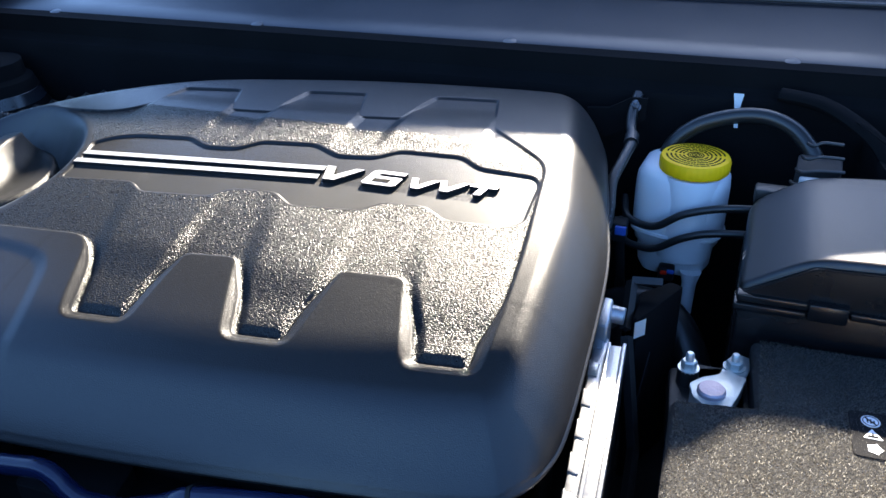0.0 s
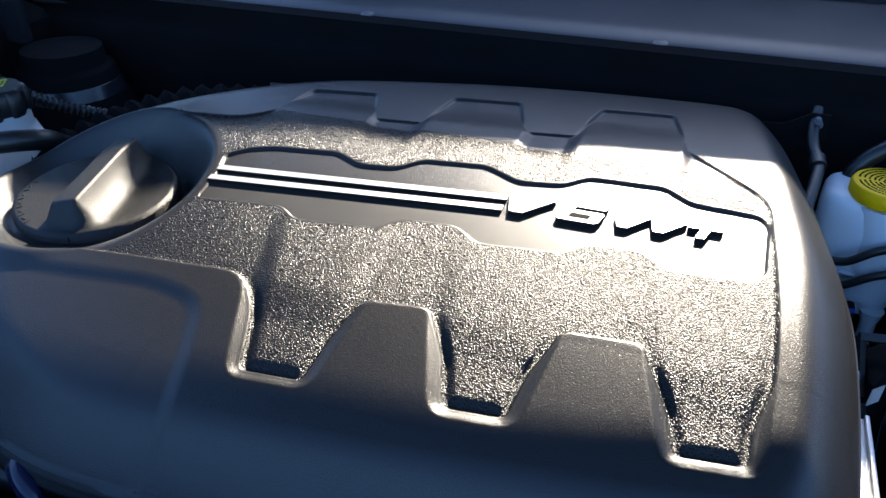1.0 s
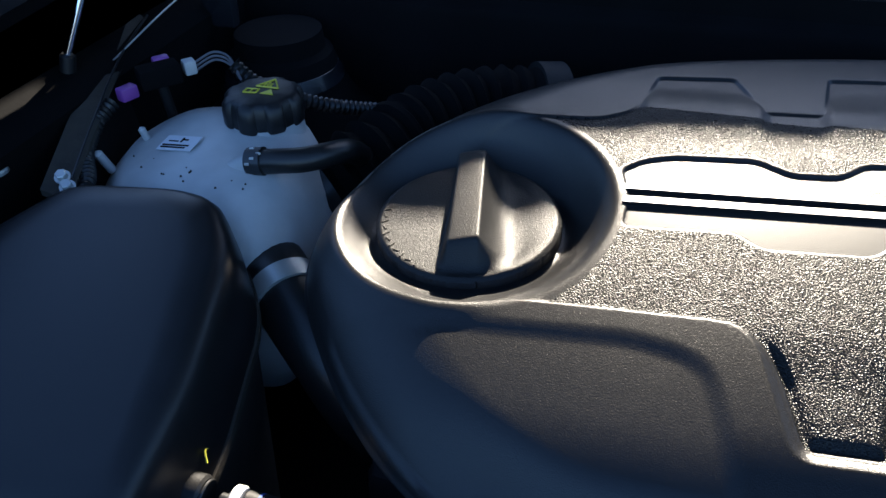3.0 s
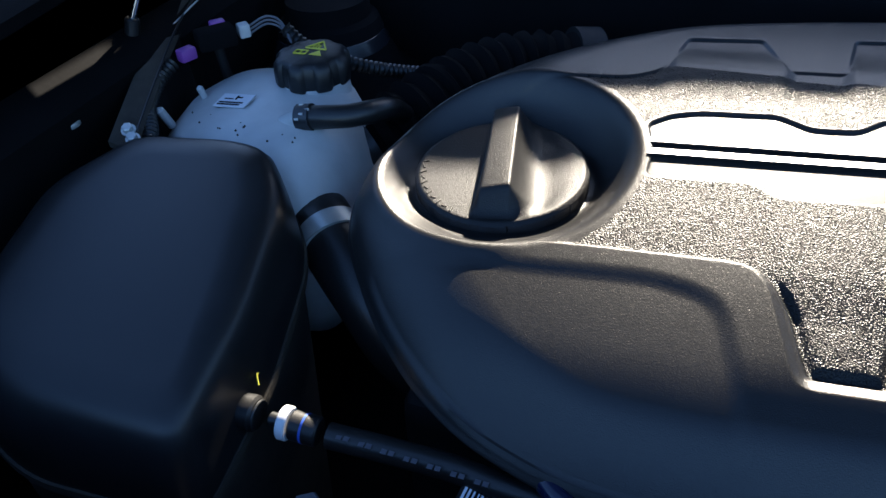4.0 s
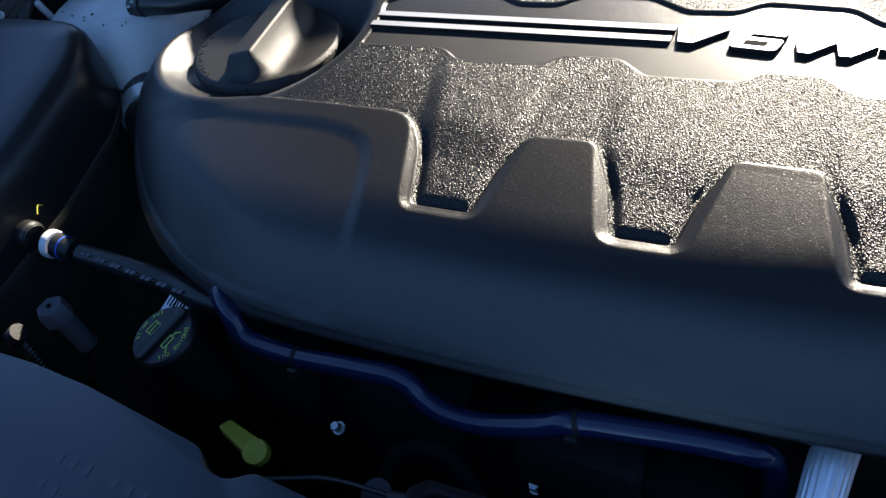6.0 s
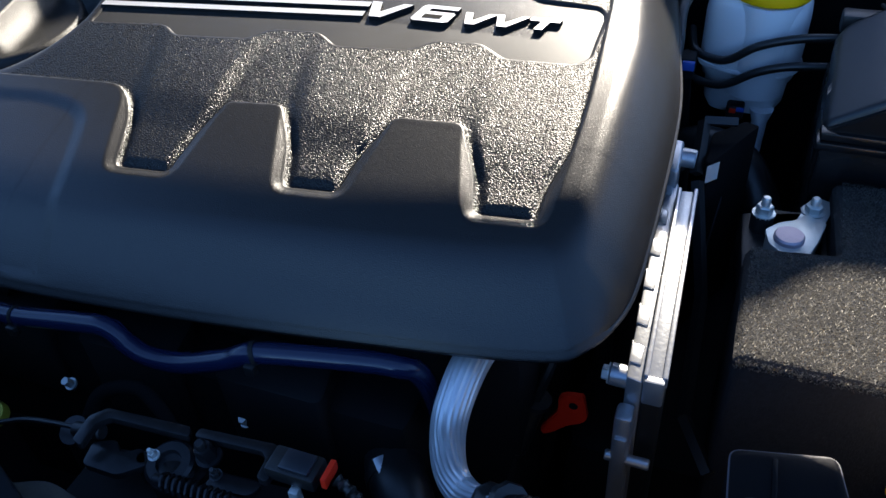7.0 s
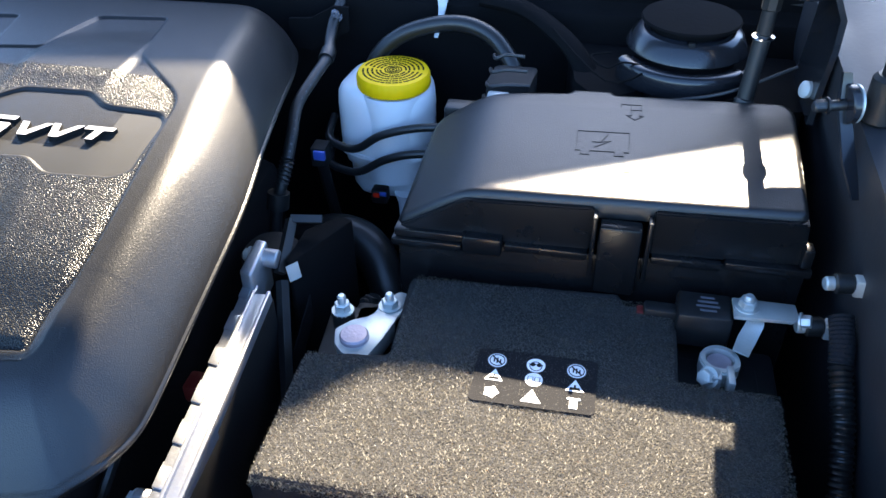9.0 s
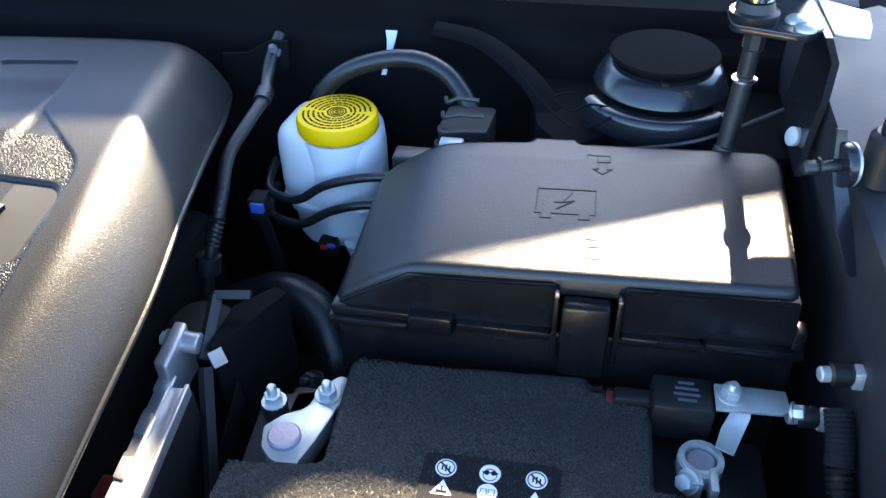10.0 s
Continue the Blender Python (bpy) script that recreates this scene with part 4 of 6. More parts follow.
part("neck", lathe([(0.031, 1.06), (0.032, 1.08), (0.0315, 1.13), (0.033, 1.152), (0.033, 1.158)], 40, (0.0825, 0.916, 0)), M_WHITE, reservoir)
part("outlet", lathe([(0.007, 0.99), (0.008, 1.03), (0.012, 1.045)], 20, (0.095, 0.900, 0)), M_WHITE, reservoir)
yc = part("cap", lathe([(0.0362, 1.1610), (0.0369, 1.1625), (0.0369, 1.172), (0.0352, 1.1755), (0.033, 1.1762), (0.0, 1.1762)], 144, (0.083, 0.918, 0), wobble=lambda a, k: 1 + (0.006 if k in (1, 2) else 0) * math.cos(36 * a)), M_YELLOW, reservoir, "yellow screw cap")
CZ = 1.1762
for r0, r1 in ((0.0080, 0.0094), (0.0056, 0.0066), (0.0032, 0.0042), (0.0006, 0.0016)):
    part("cap_ring", flat_ring(0.083, 0.918, r0, r1, CZ - 0.0002, CZ + 0.0003, 8 if r0 > 0.005 else 16), M_INK, yc)
rng = random.Random(11)
for r, gaps in ((0.0300, 26), (0.0255, 22), (0.0210, 18), (0.0165, 12), (0.0128, 9)):
    a = 0.2
    bits = []
    while a < 2 * math.pi - 0.05:
        w = rng.uniform(0.05, 0.13) * 0.028 / r * 0.9
        if not (math.pi - 0.12 < a < math.pi + 0.1):
            bits.append(box(-w * r / 2, w * r / 2, -0.0009, 0.0009, 0, 0.0003, 0, m=Matrix.Translation((0.083, 0.918, CZ)) @ Matrix.Rotation(a, 4, "Z") @ Matrix.Translation((r, 0, 0)) @ Matrix.Rotation(math.pi / 2, 4, "Z")))
        a += w + 0.028 * 0.028 / r
    part("print_ring", join(*bits), M_INK, yc, "rows of small black print")
# thin hoses round the reservoir
for pts in ([(0.012, 0.93, 1.112), (0.020, 0.888, 1.110), (0.039, 0.877, 1.1065), (0.056, 0.873, 1.110), (0.080, 0.872, 1.127), (0.118, 0.872, 1.139), (0.16, 0.875, 1.142)],
            [(0.010, 0.93, 1.084), (0.018, 0.888, 1.081), (0.040, 0.877, 1.079), (0.057, 0.873, 1.083), (0.082, 0.872, 1.099), (0.112, 0.872, 1.109), (0.16, 0.875, 1.113)]):
    tagged(part("brake_hose", tube(pts, 0.0042, 10, 8), M_RUBBER), "thin black rubber hose looped round the reservoir", "hose", group="reservoir hoses")
part("level_switch", box(0.060, 0.078, 0.885, 0.90, 1.035, 1.052, 0.003), M_BLACK, reservoir)
part("switch_lock", box(0.063, 0.070, 0.8835, 0.886, 1.044, 1.049, 0.001), M_RED, reservoir, "red switch lock")
part("switch_band", box(0.070, 0.078, 0.8838, 0.886, 1.046, 1.051, 0.001), M_BLUE, reservoir, "blue band")

# ---- washer bottle ----
washer = thing("washer_fluid_bottle", "white washer fluid bottle with a yellow flip cap", "washer bottle")
WB = rounded([(0.205, 0.37), (0.30, 0.352), (0.36, 0.36), (0.345, 0.402), (0.300, 0.436), (0.262, 0.444), (0.225, 0.43)], 0.022, 4)
part("bottle", loft([at_z(grown(WB, g), z) for g, z in ((0, 0.74), (0.0, 1.085), (-0.002, 1.102), (-0.010, 1.112), (-0.025, 1.117))]), M_WHITE, washer)
part("neck", lathe([(0.026, 1.10), (0.026, 1.124)], 32, (0.228, 0.396, 0)), M_WHITE, washer)
WC = Matrix.Translation((0.2275, 0.396, 1.122)) @ Matrix.Rotation(radians(5), 4, "X") @ Matrix.Scale(0.86, 4)
wc = part("cap", lathe([(0.0355, 0), (0.0365, 0.003), (0.0365, 0.0145), (0.0358, 0.016), (0.0345, 0.016), (0.034, 0.0148), (0.0, 0.0150)], 64, m=WC), M_YELLOW_SUN, washer, "yellow flip cap")
part("pull_tab", prism([(-0.058, -0.008), (-0.033, -0.017), (-0.030, 0.010), (-0.054, 0.009)], 0.001, 0.012, 0.002, m=WC), M_YELLOW_SUN, wc)
part("tab_rib", box(-0.056, -0.036, -0.004, 0.001, 0.011, 0.0135, 0.001, m=WC), M_YELLOW_SUN, wc)
strap = slab([[(0.033, y0, 0.010), (0.045, y0 - 0.001, 0.010), (0.056, y0 - 0.002, 0.009), (0.060, y0 - 0.003, 0.002), (0.056, y0 - 0.004, -0.008), (0.044, y0 - 0.004, -0.010), (0.030, y0 - 0.004, -0.010)] for y0 in (-0.010, 0.006)], 0.0028, (0, 0, 1))
strap.transform(WC)
part("strap", strap, M_YELLOW_SUN, wc)


def cap_line(pts, w=0.0021):
    bits = []
    for (ax, ay), (bx, by) in zip(pts, pts[1:]):
        L = math.hypot(bx - ax, by - ay)
        bits.append(box(-L / 2 - w * 0.3, L / 2 + w * 0.3, -w / 2, w / 2, 0.0145, 0.0156, 0, m=WC @ Matrix.Translation(((ax + bx) / 2, (ay + by) / 2, 0)) @ Matrix.Rotation(math.atan2(by - ay, bx - ax), 4, "Z")))
    part("wiper_symbol", join(*bits), M_INK, wc, "black windscreen wash symbol")


arc = lambda r, a0, a1, cx, cy, n=9: [(cx + r * math.cos(radians(a)), cy + r * math.sin(radians(a))) for a in span(a0, a1, n)]
cap_line(arc(0.034, 126, 54, 0.0, -0.025) + arc(0.016, 54, 126, 0.0, -0.027) + arc(0.034, 126, 125, 0.0, -0.025, 2))
for k in range(4):
    cap_line([(0.0, 0.0125 - 0.0082 * k), (0.0, 0.0085 - 0.0082 * k)])
for s in (-1, 1):
    for a0 in (20, 75, 130):
        cap_line(arc(0.0072, a0, a0 + 28, s * 0.0075, 0.0135, 3), 0.0016)

# ---- control unit ----
ecu = thing("engine_control_unit", "upright finned aluminium engine control unit", "control unit")
slope = lambda x, y: 0.12 * (y - 0.456)
# Shade on the housing's side face is put into its black colour
part("housing", prism([(0.047, 0.456), (0.062, 0.458), (0.055, 0.641), (0.039, 0.638)], 0.90, 1.088, 0.003, 3, lift=slope), M_BLACK, ecu, "housing coloured black for its shaded side")
part("top_rail", prism([(0.0468, 0.456), (0.0500, 0.456), (0.0425, 0.636), (0.0395, 0.636)], 1.086, 1.0960, 0.001, 2, lift=slope), M_ALU, ecu)
part("top_rail", prism([(0.0585, 0.457), (0.0622, 0.457), (0.0548, 0.638), (0.0515, 0.638)], 1.086, 1.0955, 0.001, 2, lift=slope), M_ALU, ecu)
part("top_channel", prism([(0.0495, 0.457), (0.0590, 0.458), (0.0518, 0.637), (0.0420, 0.636)], 1.086, 1.0925, 0.001, 2, lift=slope), M_ALU, ecu)
part("end_block", box(0.0475, 0.0610, 0.452, 0.458, 1.072, 1.0945, 0.0015), M_ALU, ecu)
part("side_flange", prism([(0.036, 0.458), (0.047, 0.456), (0.039, 0.650), (0.027, 0.652)], 0.93, 1.0875, 0.0015, 2, lift=slope), M_ALU, ecu)
for k in range(6):
    y = 0.470 + 0.033 * k
    x = 0.0345 - 0.048 * (y - 0.458)
    part("tab", prism([(x + 0.0012, y), (x + 0.0095, y - 0.001), (x + 0.0090, y + 0.015), (x + 0.0005, y + 0.016)], 1.066, 1.0886, 0.001, 2, lift=slope), M_ALU, ecu)
    part("tab_step", prism([(x - 0.0002, y + 0.0155), (x + 0.004, y + 0.0145), (x + 0.0038, y + 0.0190), (x - 0.0004, y + 0.020)], 1.060, 1.0870, 0.0008, 1, lift=slope), M_ALU, ecu)
part("mount_arm", prism([(0.0265, 0.645), (0.0375, 0.643), (0.0365, 0.682), (0.0265, 0.683)], 1.085, 1.104, 0.0025, 3, lift=slope), M_ALU, ecu)
for y, z in ((0.466, 1.079), (0.673, 1.121)):
    part("boss", rod((0.024 if y < 0.5 else 0.030, y, z), (0.048, y, z - 0.001), 0.0078, 20, 0.001), M_ALU, ecu)
    part("bolt", rod((0.020, y, z), (0.027, y, z), 0.0032, 12, 0.0008), M_ZINC, ecu)
    part("nut", hex_nut((0.024, y, z), (-1, 0, 0), 0.0055, 0.005), M_ZINC, ecu)
part("front_foot", box(0.033, 0.045, 0.440, 0.456, 0.95, 1.066, 0.003), M_ALU, ecu)
part("foot_strap", box(0.0345, 0.0435, 0.437, 0.441, 1.000, 1.048, 0.0012), M_ALU, ecu)
part("front_bolt", rod((0.029, 0.444, 1.02), (0.06, 0.444, 1.02), 0.0040, 16, 0.001), M_ALU, ecu)
brk = thing("control_unit_bracket", "black plastic bracket beside the control unit", "bracket")
for a, b, w in (((0.050, 0.668, 1.110), (0.048, 0.708, 1.135), 0.007), ((0.048, 0.708, 1.136), (0.074, 0.712, 1.136), 0.006), ((0.052, 0.665, 1.105), (0.072, 0.60, 1.04), 0.007), ((0.072, 0.60, 1.04), (0.076, 0.51, 1.0), 0.007), ((0.076, 0.51, 1.0), (0.10, 0.475, 0.985), 0.007)):
    part("bar", tube([a, b], w * 0.75, 4, 2), M_BLACK, brk)
part("side_plate", prism([(0.055, 0.67), (0.060, 0.668), (0.092, 0.735), (0.080, 0.74), (0.056, 0.714)], 0.80, 1.122, 0.002), M_LINER, brk)
part("white_tag", slab([[(0.0575, 0.664, 1.121), (0.0575, 0.668, 1.102)], [(0.0660, 0.669, 1.124), (0.0660, 0.673, 1.105)]], 0.0008, (0.3, -1, 0.3)), M_TANK, brk, "small white paper tag")
part("clear_strip", slab([[(0.066, 0.62, 1.05), (0.066, 0.62, 1.02)], [(0.072, 0.67, 1.09), (0.072, 0.67, 1.065)]], 0.0008, (1, -0.3, 0)), M_CLEAR, brk)
part("foot", prism([(0.058, 0.50), (0.092, 0.48), (0.092, 0.73), (0.060, 0.70)], 0.74, 0.80, 0.002), M_FLAT, brk)

# ---- right side of the bay ----
tower = thing("strut_tower", "black painted strut tower with a round cap", "strut tower")
TC = (0.361, 0.945)
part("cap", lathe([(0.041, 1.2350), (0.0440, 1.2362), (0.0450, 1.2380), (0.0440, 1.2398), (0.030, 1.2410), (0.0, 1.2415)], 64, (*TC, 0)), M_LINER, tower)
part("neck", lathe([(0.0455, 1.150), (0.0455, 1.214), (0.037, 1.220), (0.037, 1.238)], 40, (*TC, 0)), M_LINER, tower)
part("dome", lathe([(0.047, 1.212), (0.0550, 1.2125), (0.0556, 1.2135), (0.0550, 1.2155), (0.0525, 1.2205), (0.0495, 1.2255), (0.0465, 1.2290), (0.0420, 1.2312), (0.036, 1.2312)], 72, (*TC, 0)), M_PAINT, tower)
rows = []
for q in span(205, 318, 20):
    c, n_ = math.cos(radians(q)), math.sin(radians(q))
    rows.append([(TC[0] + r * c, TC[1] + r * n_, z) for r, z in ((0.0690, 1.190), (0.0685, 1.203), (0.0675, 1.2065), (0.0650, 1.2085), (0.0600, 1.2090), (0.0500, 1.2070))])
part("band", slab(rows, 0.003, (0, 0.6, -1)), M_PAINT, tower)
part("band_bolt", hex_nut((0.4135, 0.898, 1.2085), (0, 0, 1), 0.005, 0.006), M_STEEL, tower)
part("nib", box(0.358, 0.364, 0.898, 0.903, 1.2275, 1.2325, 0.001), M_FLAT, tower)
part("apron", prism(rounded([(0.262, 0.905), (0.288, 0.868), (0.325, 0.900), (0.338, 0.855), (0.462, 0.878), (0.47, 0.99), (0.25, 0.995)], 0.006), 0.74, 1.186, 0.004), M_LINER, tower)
part("diamond_lip", tube([(0.235, 0.955, 1.215), (0.290, 0.874, 1.203), (0.326, 0.897, 1.206), (0.305, 0.900, 1.210), (0.290, 0.890, 1.208), (0.275, 0.905, 1.212), (0.292, 0.915, 1.212)], 0.0010, 8, 4), M_LINER, tower)
part("edge_wire", tube([(0.330, 0.862, 1.192), (0.39, 0.872, 1.200), (0.45, 0.890, 1.222)], 0.0014, 8, 5), M_SEAL, tower)
# inner wing: a folded black sheet
rows = []
for y in span(0.30, 1.0, 15):
    t = ease((y - 0.62) / 0.3)
    rows.append([(0.530, y, 1.235 + 0.03 * t), (0.492, y, 1.228 + 0.025 * t), (0.478 - 0.012 * t, y, 1.222 + 0.035 * t), (0.476 - 0.010 * t, y, 1.200), (0.484, y, 1.10), (0.490, y, 0.74)])
setting("inner_wing_right", slab(rows, 0.006, (1, 0, -0.3)), M_WINGP, "black painted inner wing sheet", "inner wing")
hinge = thing("hinge_bracket", "black bonnet hinge bracket with bright bolts", "hinge")
part("top_plate", prism(rounded([(0.394, 0.862), (0.440, 0.848), (0.456, 0.862), (0.458, 0.93), (0.420, 0.93), (0.418, 0.893), (0.394, 0.890)], 0.006), 1.2925, 1.2985, 0.002), M_PAINT, hinge)
part("side_plate", slab([[(0.454, 0.850, 1.297), (0.454, 0.93, 1.297)], [(0.462, 0.848, 1.280), (0.462, 0.93, 1.280)], [(0.462, 0.846, 1.255), (0.462, 0.93, 1.255)], [(0.458, 0.842, 1.225), (0.460, 0.93, 1.225)], [(0.456, 0.838, 1.195), (0.458, 0.93, 1.195)]], 0.005, (1, 0, 0)), M_PAINT, hinge)
part("washer", lathe([(0.0160, 1.2985), (0.0170, 1.3010), (0.0170, 1.3040), (0.014, 1.3055), (0.012, 1.3115), (0.0, 1.3115)], 40, (0.410, 0.875, 0)), M_BLACK, hinge)
part("nut_ring", lathe([(0.009, 1.3115), (0.0115, 1.3130), (0.0115, 1.3165), (0.0085, 1.3180), (0.0, 1.3180)], 28, (0.410, 0.875, 0)), M_CHROME, hinge)
part("threaded_stud", tube([(0.410, 0.875, 1.3140), (0.4105, 0.8755, 1.3340), (0.411, 0.876, 1.3690)], 0.0062, 16, 10, ribs=0.0012, rib=0.0028), M_ZINC, hinge)
for x, y in ((0.438, 0.872), (0.442, 0.858)):
    part("rivet", lathe([(0.0075, 0), (0.0072, 0.002), (0.005, 0.004), (0.0, 0.0048)], 20, (x, y, 1.2985)), M_ZINC, hinge)
# Arm is out of sight; its outline is shaped for the shade on the felt
part("arm", prism([(0.416, 1.296), (0.416, 1.303), (0.421, 1.311), (0.428, 1.325), (0.399, 1.340), (0.366, 1.357), (0.345, 1.445), (0.458, 1.445), (0.458, 1.296)], -0.935, -0.925, 0.002, m=Matrix.Rotation(radians(90), 4, "X")), M_PAINT, hinge)
part("hinge_leaf", prism([(0.462, 0.862), (0.484, 0.857), (0.490, 0.878), (0.494, 0.905), (0.462, 0.93)], 1.2930, 1.2955, 0.001), M_ZINC, hinge)
part("bumper_rod", join(rod((0.4130, 0.873, 1.255), (0.4145, 0.875, 1.293), 0.0062, 20, 0.001), rod((0.4140, 0.874, 1.276), (0.4145, 0.875, 1.291), 0.0080, 8, 0.001), rod((0.4085, 0.864, 1.20), (0.4130, 0.873, 1.256), 0.0070, 20, 0.001), rod((0.407, 0.861, 1.192), (0.4085, 0.864, 1.201), 0.0085, 20, 0.001)), M_BLACK, hinge)
part("rod_ring", lathe([(0.0068, -0.0018), (0.0092, -0.0008), (0.0092, 0.0008), (0.0068, 0.0018)], 24, (0.4128, 0.8725, 1.2535)), M_CHROME, hinge)
part("clip_tail", tube([(0.402, 0.861, 1.194), (0.395, 0.852, 1.180), (0.388, 0.845, 1.172)], 0.004, 8, 5, flat=0.4), M_PAINT, hinge)
# gas strut with its ball joint
gas = thing("gas_strut", "bonnet gas strut with chrome rod and ball joint", "gas strut")
gas.location = (-0.016, 0.0, 0.010)
part("stud", rod((0.452, 0.757, 1.2405), (0.500, 0.770, 1.242), 0.0040, 14, 0.001), M_STEEL, gas)
part("stud_nut", hex_nut((0.462, 0.760, 1.241), (-0.96, -0.26, 0), 0.0046, 0.009), M_BLACK, gas)
part("flange", rod((0.474, 0.763, 1.2415), (0.480, 0.7645, 1.2418), 0.0145, 30, 0.001), M_PAINT, gas)
part("flange_ring", rod((0.4805, 0.7646, 1.2418), (0.4825, 0.765, 1.2418), 0.0138, 30, 0.0005), M_ZINC, gas)
part("socket", join(rod((0.500, 0.766, 1.228), (0.500, 0.766, 1.265), 0.0125, 20, 0.003), rod((0.500, 0.766, 1.262), (0.500, 0.765, 1.292), 0.0075, 16, 0.001)), M_BLACK, gas)
part("piston_rod", rod((0.500, 0.765, 1.29), (0.505, 0.74, 1.60), 0.0042, 16), M_CHROME, gas)
part("cylinder", rod((0.505, 0.74, 1.60), (0.510, 0.70, 1.95), 0.010, 18, 0.002), M_BLACK, gas)
part("mount_arm", slab([[(0.468, 0.772, 1.262), (0.474, 0.772, 1.262)], [(0.471, 0.766, 1.235), (0.479, 0.766, 1.235)], [(0.478, 0.745, 1.205), (0.488, 0.748, 1.205)], [(0.484, 0.72, 1.19), (0.492, 0.722, 1.19)]], 0.003, (0.3, -1, 0.3)), M_PAINT, gas)
# pale clips on the inner wing
for at, s in (((0.457, 0.862, 1.2145), 0.8), ((0.466, 0.862, 1.2025), 0.6)):
    o = thing("wing_clip", "pale plastic retaining clip on the inner wing", "clip", group="inner wing clips")
    part("head", lathe([(0.008 * s, 0), (0.009 * s, 0.002), (0.009 * s, 0.005), (0.005 * s, 0.007), (0.0, 0.0072)], 20, at, axis_to((-0.9, -0.35, 0.25))), M_TANK, o)
    part("tab", box(at[0] + 0.001, at[0] + 0.006, at[1] - 0.006, at[1] + 0.006, at[2] - 0.010 * s, at[2] + 0.010 * s, 0.002), M_TANK, o)
# looms and clips beside the battery
loom = thing("wiring_loom", "black corrugated wiring conduit along the inner wing", "wiring loom")
part("conduit", tube([(0.472, 0.640, 1.112), (0.474, 0.60, 1.085), (0.474, 0.56, 1.04), (0.470, 0.53, 0.98), (0.46, 0.52, 0.90)], 0.0086, 14, 10, ribs=0.0018, rib=0.0042), M_RUBBER, loom)
part("sleeve", tube([(0.471, 0.668, 1.135), (0.472, 0.652, 1.124), (0.472, 0.642, 1.114)], 0.0088, 16, 6, ribs=0.0006, rib=0.003), M_WRAP, loom)
for at in ((0.470, 0.673, 1.160), (0.463, 0.679, 1.113)):
    o = thing("loom_stud", "bright stud with a rubber grommet on the inner wing", "stud", group="loom studs")
    part("grommet", rod((at[0] - 0.010, at[1], at[2]), (at[0] + 0.003, at[1] + 0.001, at[2] + 0.001), 0.0075, 18, 0.0015), M_RUBBER, o)
    part("stud", rod((at[0] - 0.016, at[1] - 0.001, at[2]), (at[0] - 0.009, at[1], at[2]), 0.005, 14, 0.001), M_ZINC, o)
    part("bracket", box(at[0] + 0.003, at[0] + 0.015, at[1] - 0.005, at[1] + 0.005, at[2] - 0.007, at[2] + 0.007, 0.0015), M_ZINC, o)
tagged(part("blue_wire", tube([(0.486, 0.690, 1.185), (0.4835, 0.683, 1.175), (0.4835, 0.676, 1.160), (0.486, 0.668, 1.150)], 0.0012, 6, 6), M_BLUE), "thin blue wire on the inner wing", "wire")
tagged(part("corrugated_hose", tube([(0.405, 0.47, 1.015), (0.435, 0.492, 1.035), (0.47, 0.515, 1.04), (0.488, 0.53, 1.02)], 0.012, 14, 10, ribs=0.0025, rib=0.006), M_RUBBER), "black corrugated hose beside the battery", "hose")
o = thing("wing_grommet", "pale plastic plug at the wing edge", "plug")
part("plug", lathe([(0.020, 0), (0.019, 0.008), (0.012, 0.013), (0, 0.014)], 28, (0.502, 0.700, 1.212), axis_to((-0.8, -0.3, 0.6))), M_WHITE, o)

# ---- behind the reservoir ----
arc_hose = thing("brake_vacuum_hose", "thick black hose arching before the firewall", "hose")
part("hose", tube([(0.045, 0.95, 1.14), (0.055, 0.958, 1.170), (0.075, 0.962, 1.190), (0.100, 0.964, 1.202), (0.132, 0.965, 1.209), (0.160, 0.962, 1.207), (0.185, 0.950, 1.196), (0.205, 0.93, 1.17), (0.21, 0.92, 1.11)], 0.0085, 16, 8), M_RUBBER, arc_hose)
part("tie_strap", slab([[(0.1125, 0.996, 1.222), (0.1140, 0.993, 1.214), (0.1155, 0.984, 1.206), (0.1170, 0.955, 1.197)], [(0.1235, 0.996, 1.222), (0.1220, 0.993, 1.214), (0.1205, 0.984, 1.206), (0.1210, 0.955, 1.197)]], 0.002, (0, -1, 0.4)), M_TANK, arc_hose, "pale grey tie strap")
duct = thing("ribbed_plug", "black plug with ribbed guards behind the fuse box", "plug")
part("core", prism(rounded([(0.180, 0.885), (0.222, 0.885), (0.226, 0.93), (0.184, 0.93)], 0.008), 0.95, 1.185, 0.006), M_FLAT, duct)
for k in range(4):
    z = 1.172 + 0.014 * k
    w = 0.003 * k
    part("rib", tube([(0.178 + w, 0.895, z - 0.004), (0.182 + w, 0.881, z - 0.001), (0.200, 0.876 + w * 0.6, z + 0.003), (0.226 - w, 0.880, z + 0.003)], 0.0018, 8, 6), M_BLACK, duct)
part("grey_box", box(0.184, 0.204, 0.872, 0.884, 1.150, 1.180, 0.002), M_TANK, duct)
part("connector", box(0.145, 0.185, 0.865, 0.885, 1.150, 1.168, 0.003), M_BLACK, duct)
part("clip", box(0.206, 0.216, 0.868, 0.878, 1.160, 1.168, 0.001), M_PRINT, duct)
part("foot", prism(rounded([(0.150, 0.866), (0.222, 0.866), (0.226, 0.93), (0.150, 0.93)], 0.008), 0.74, 0.96, 0.004), M_FLAT, duct)
cowl_duct = thing("cowl_side_duct", "smooth black plastic duct at the firewall corner", "duct")
part("arm", tube([(0.16, 0.995, 1.225), (0.20, 0.985, 1.222), (0.235, 0.965, 1.210), (0.265, 0.940, 1.190), (0.285, 0.91, 1.15), (0.29, 0.90, 1.06)], 0.012, 12, 6, flat=0.6), M_LINER, cowl_duct)
vac = thing("vacuum_hose", "black hose with printed bars running down beside the engine cover", "hose")
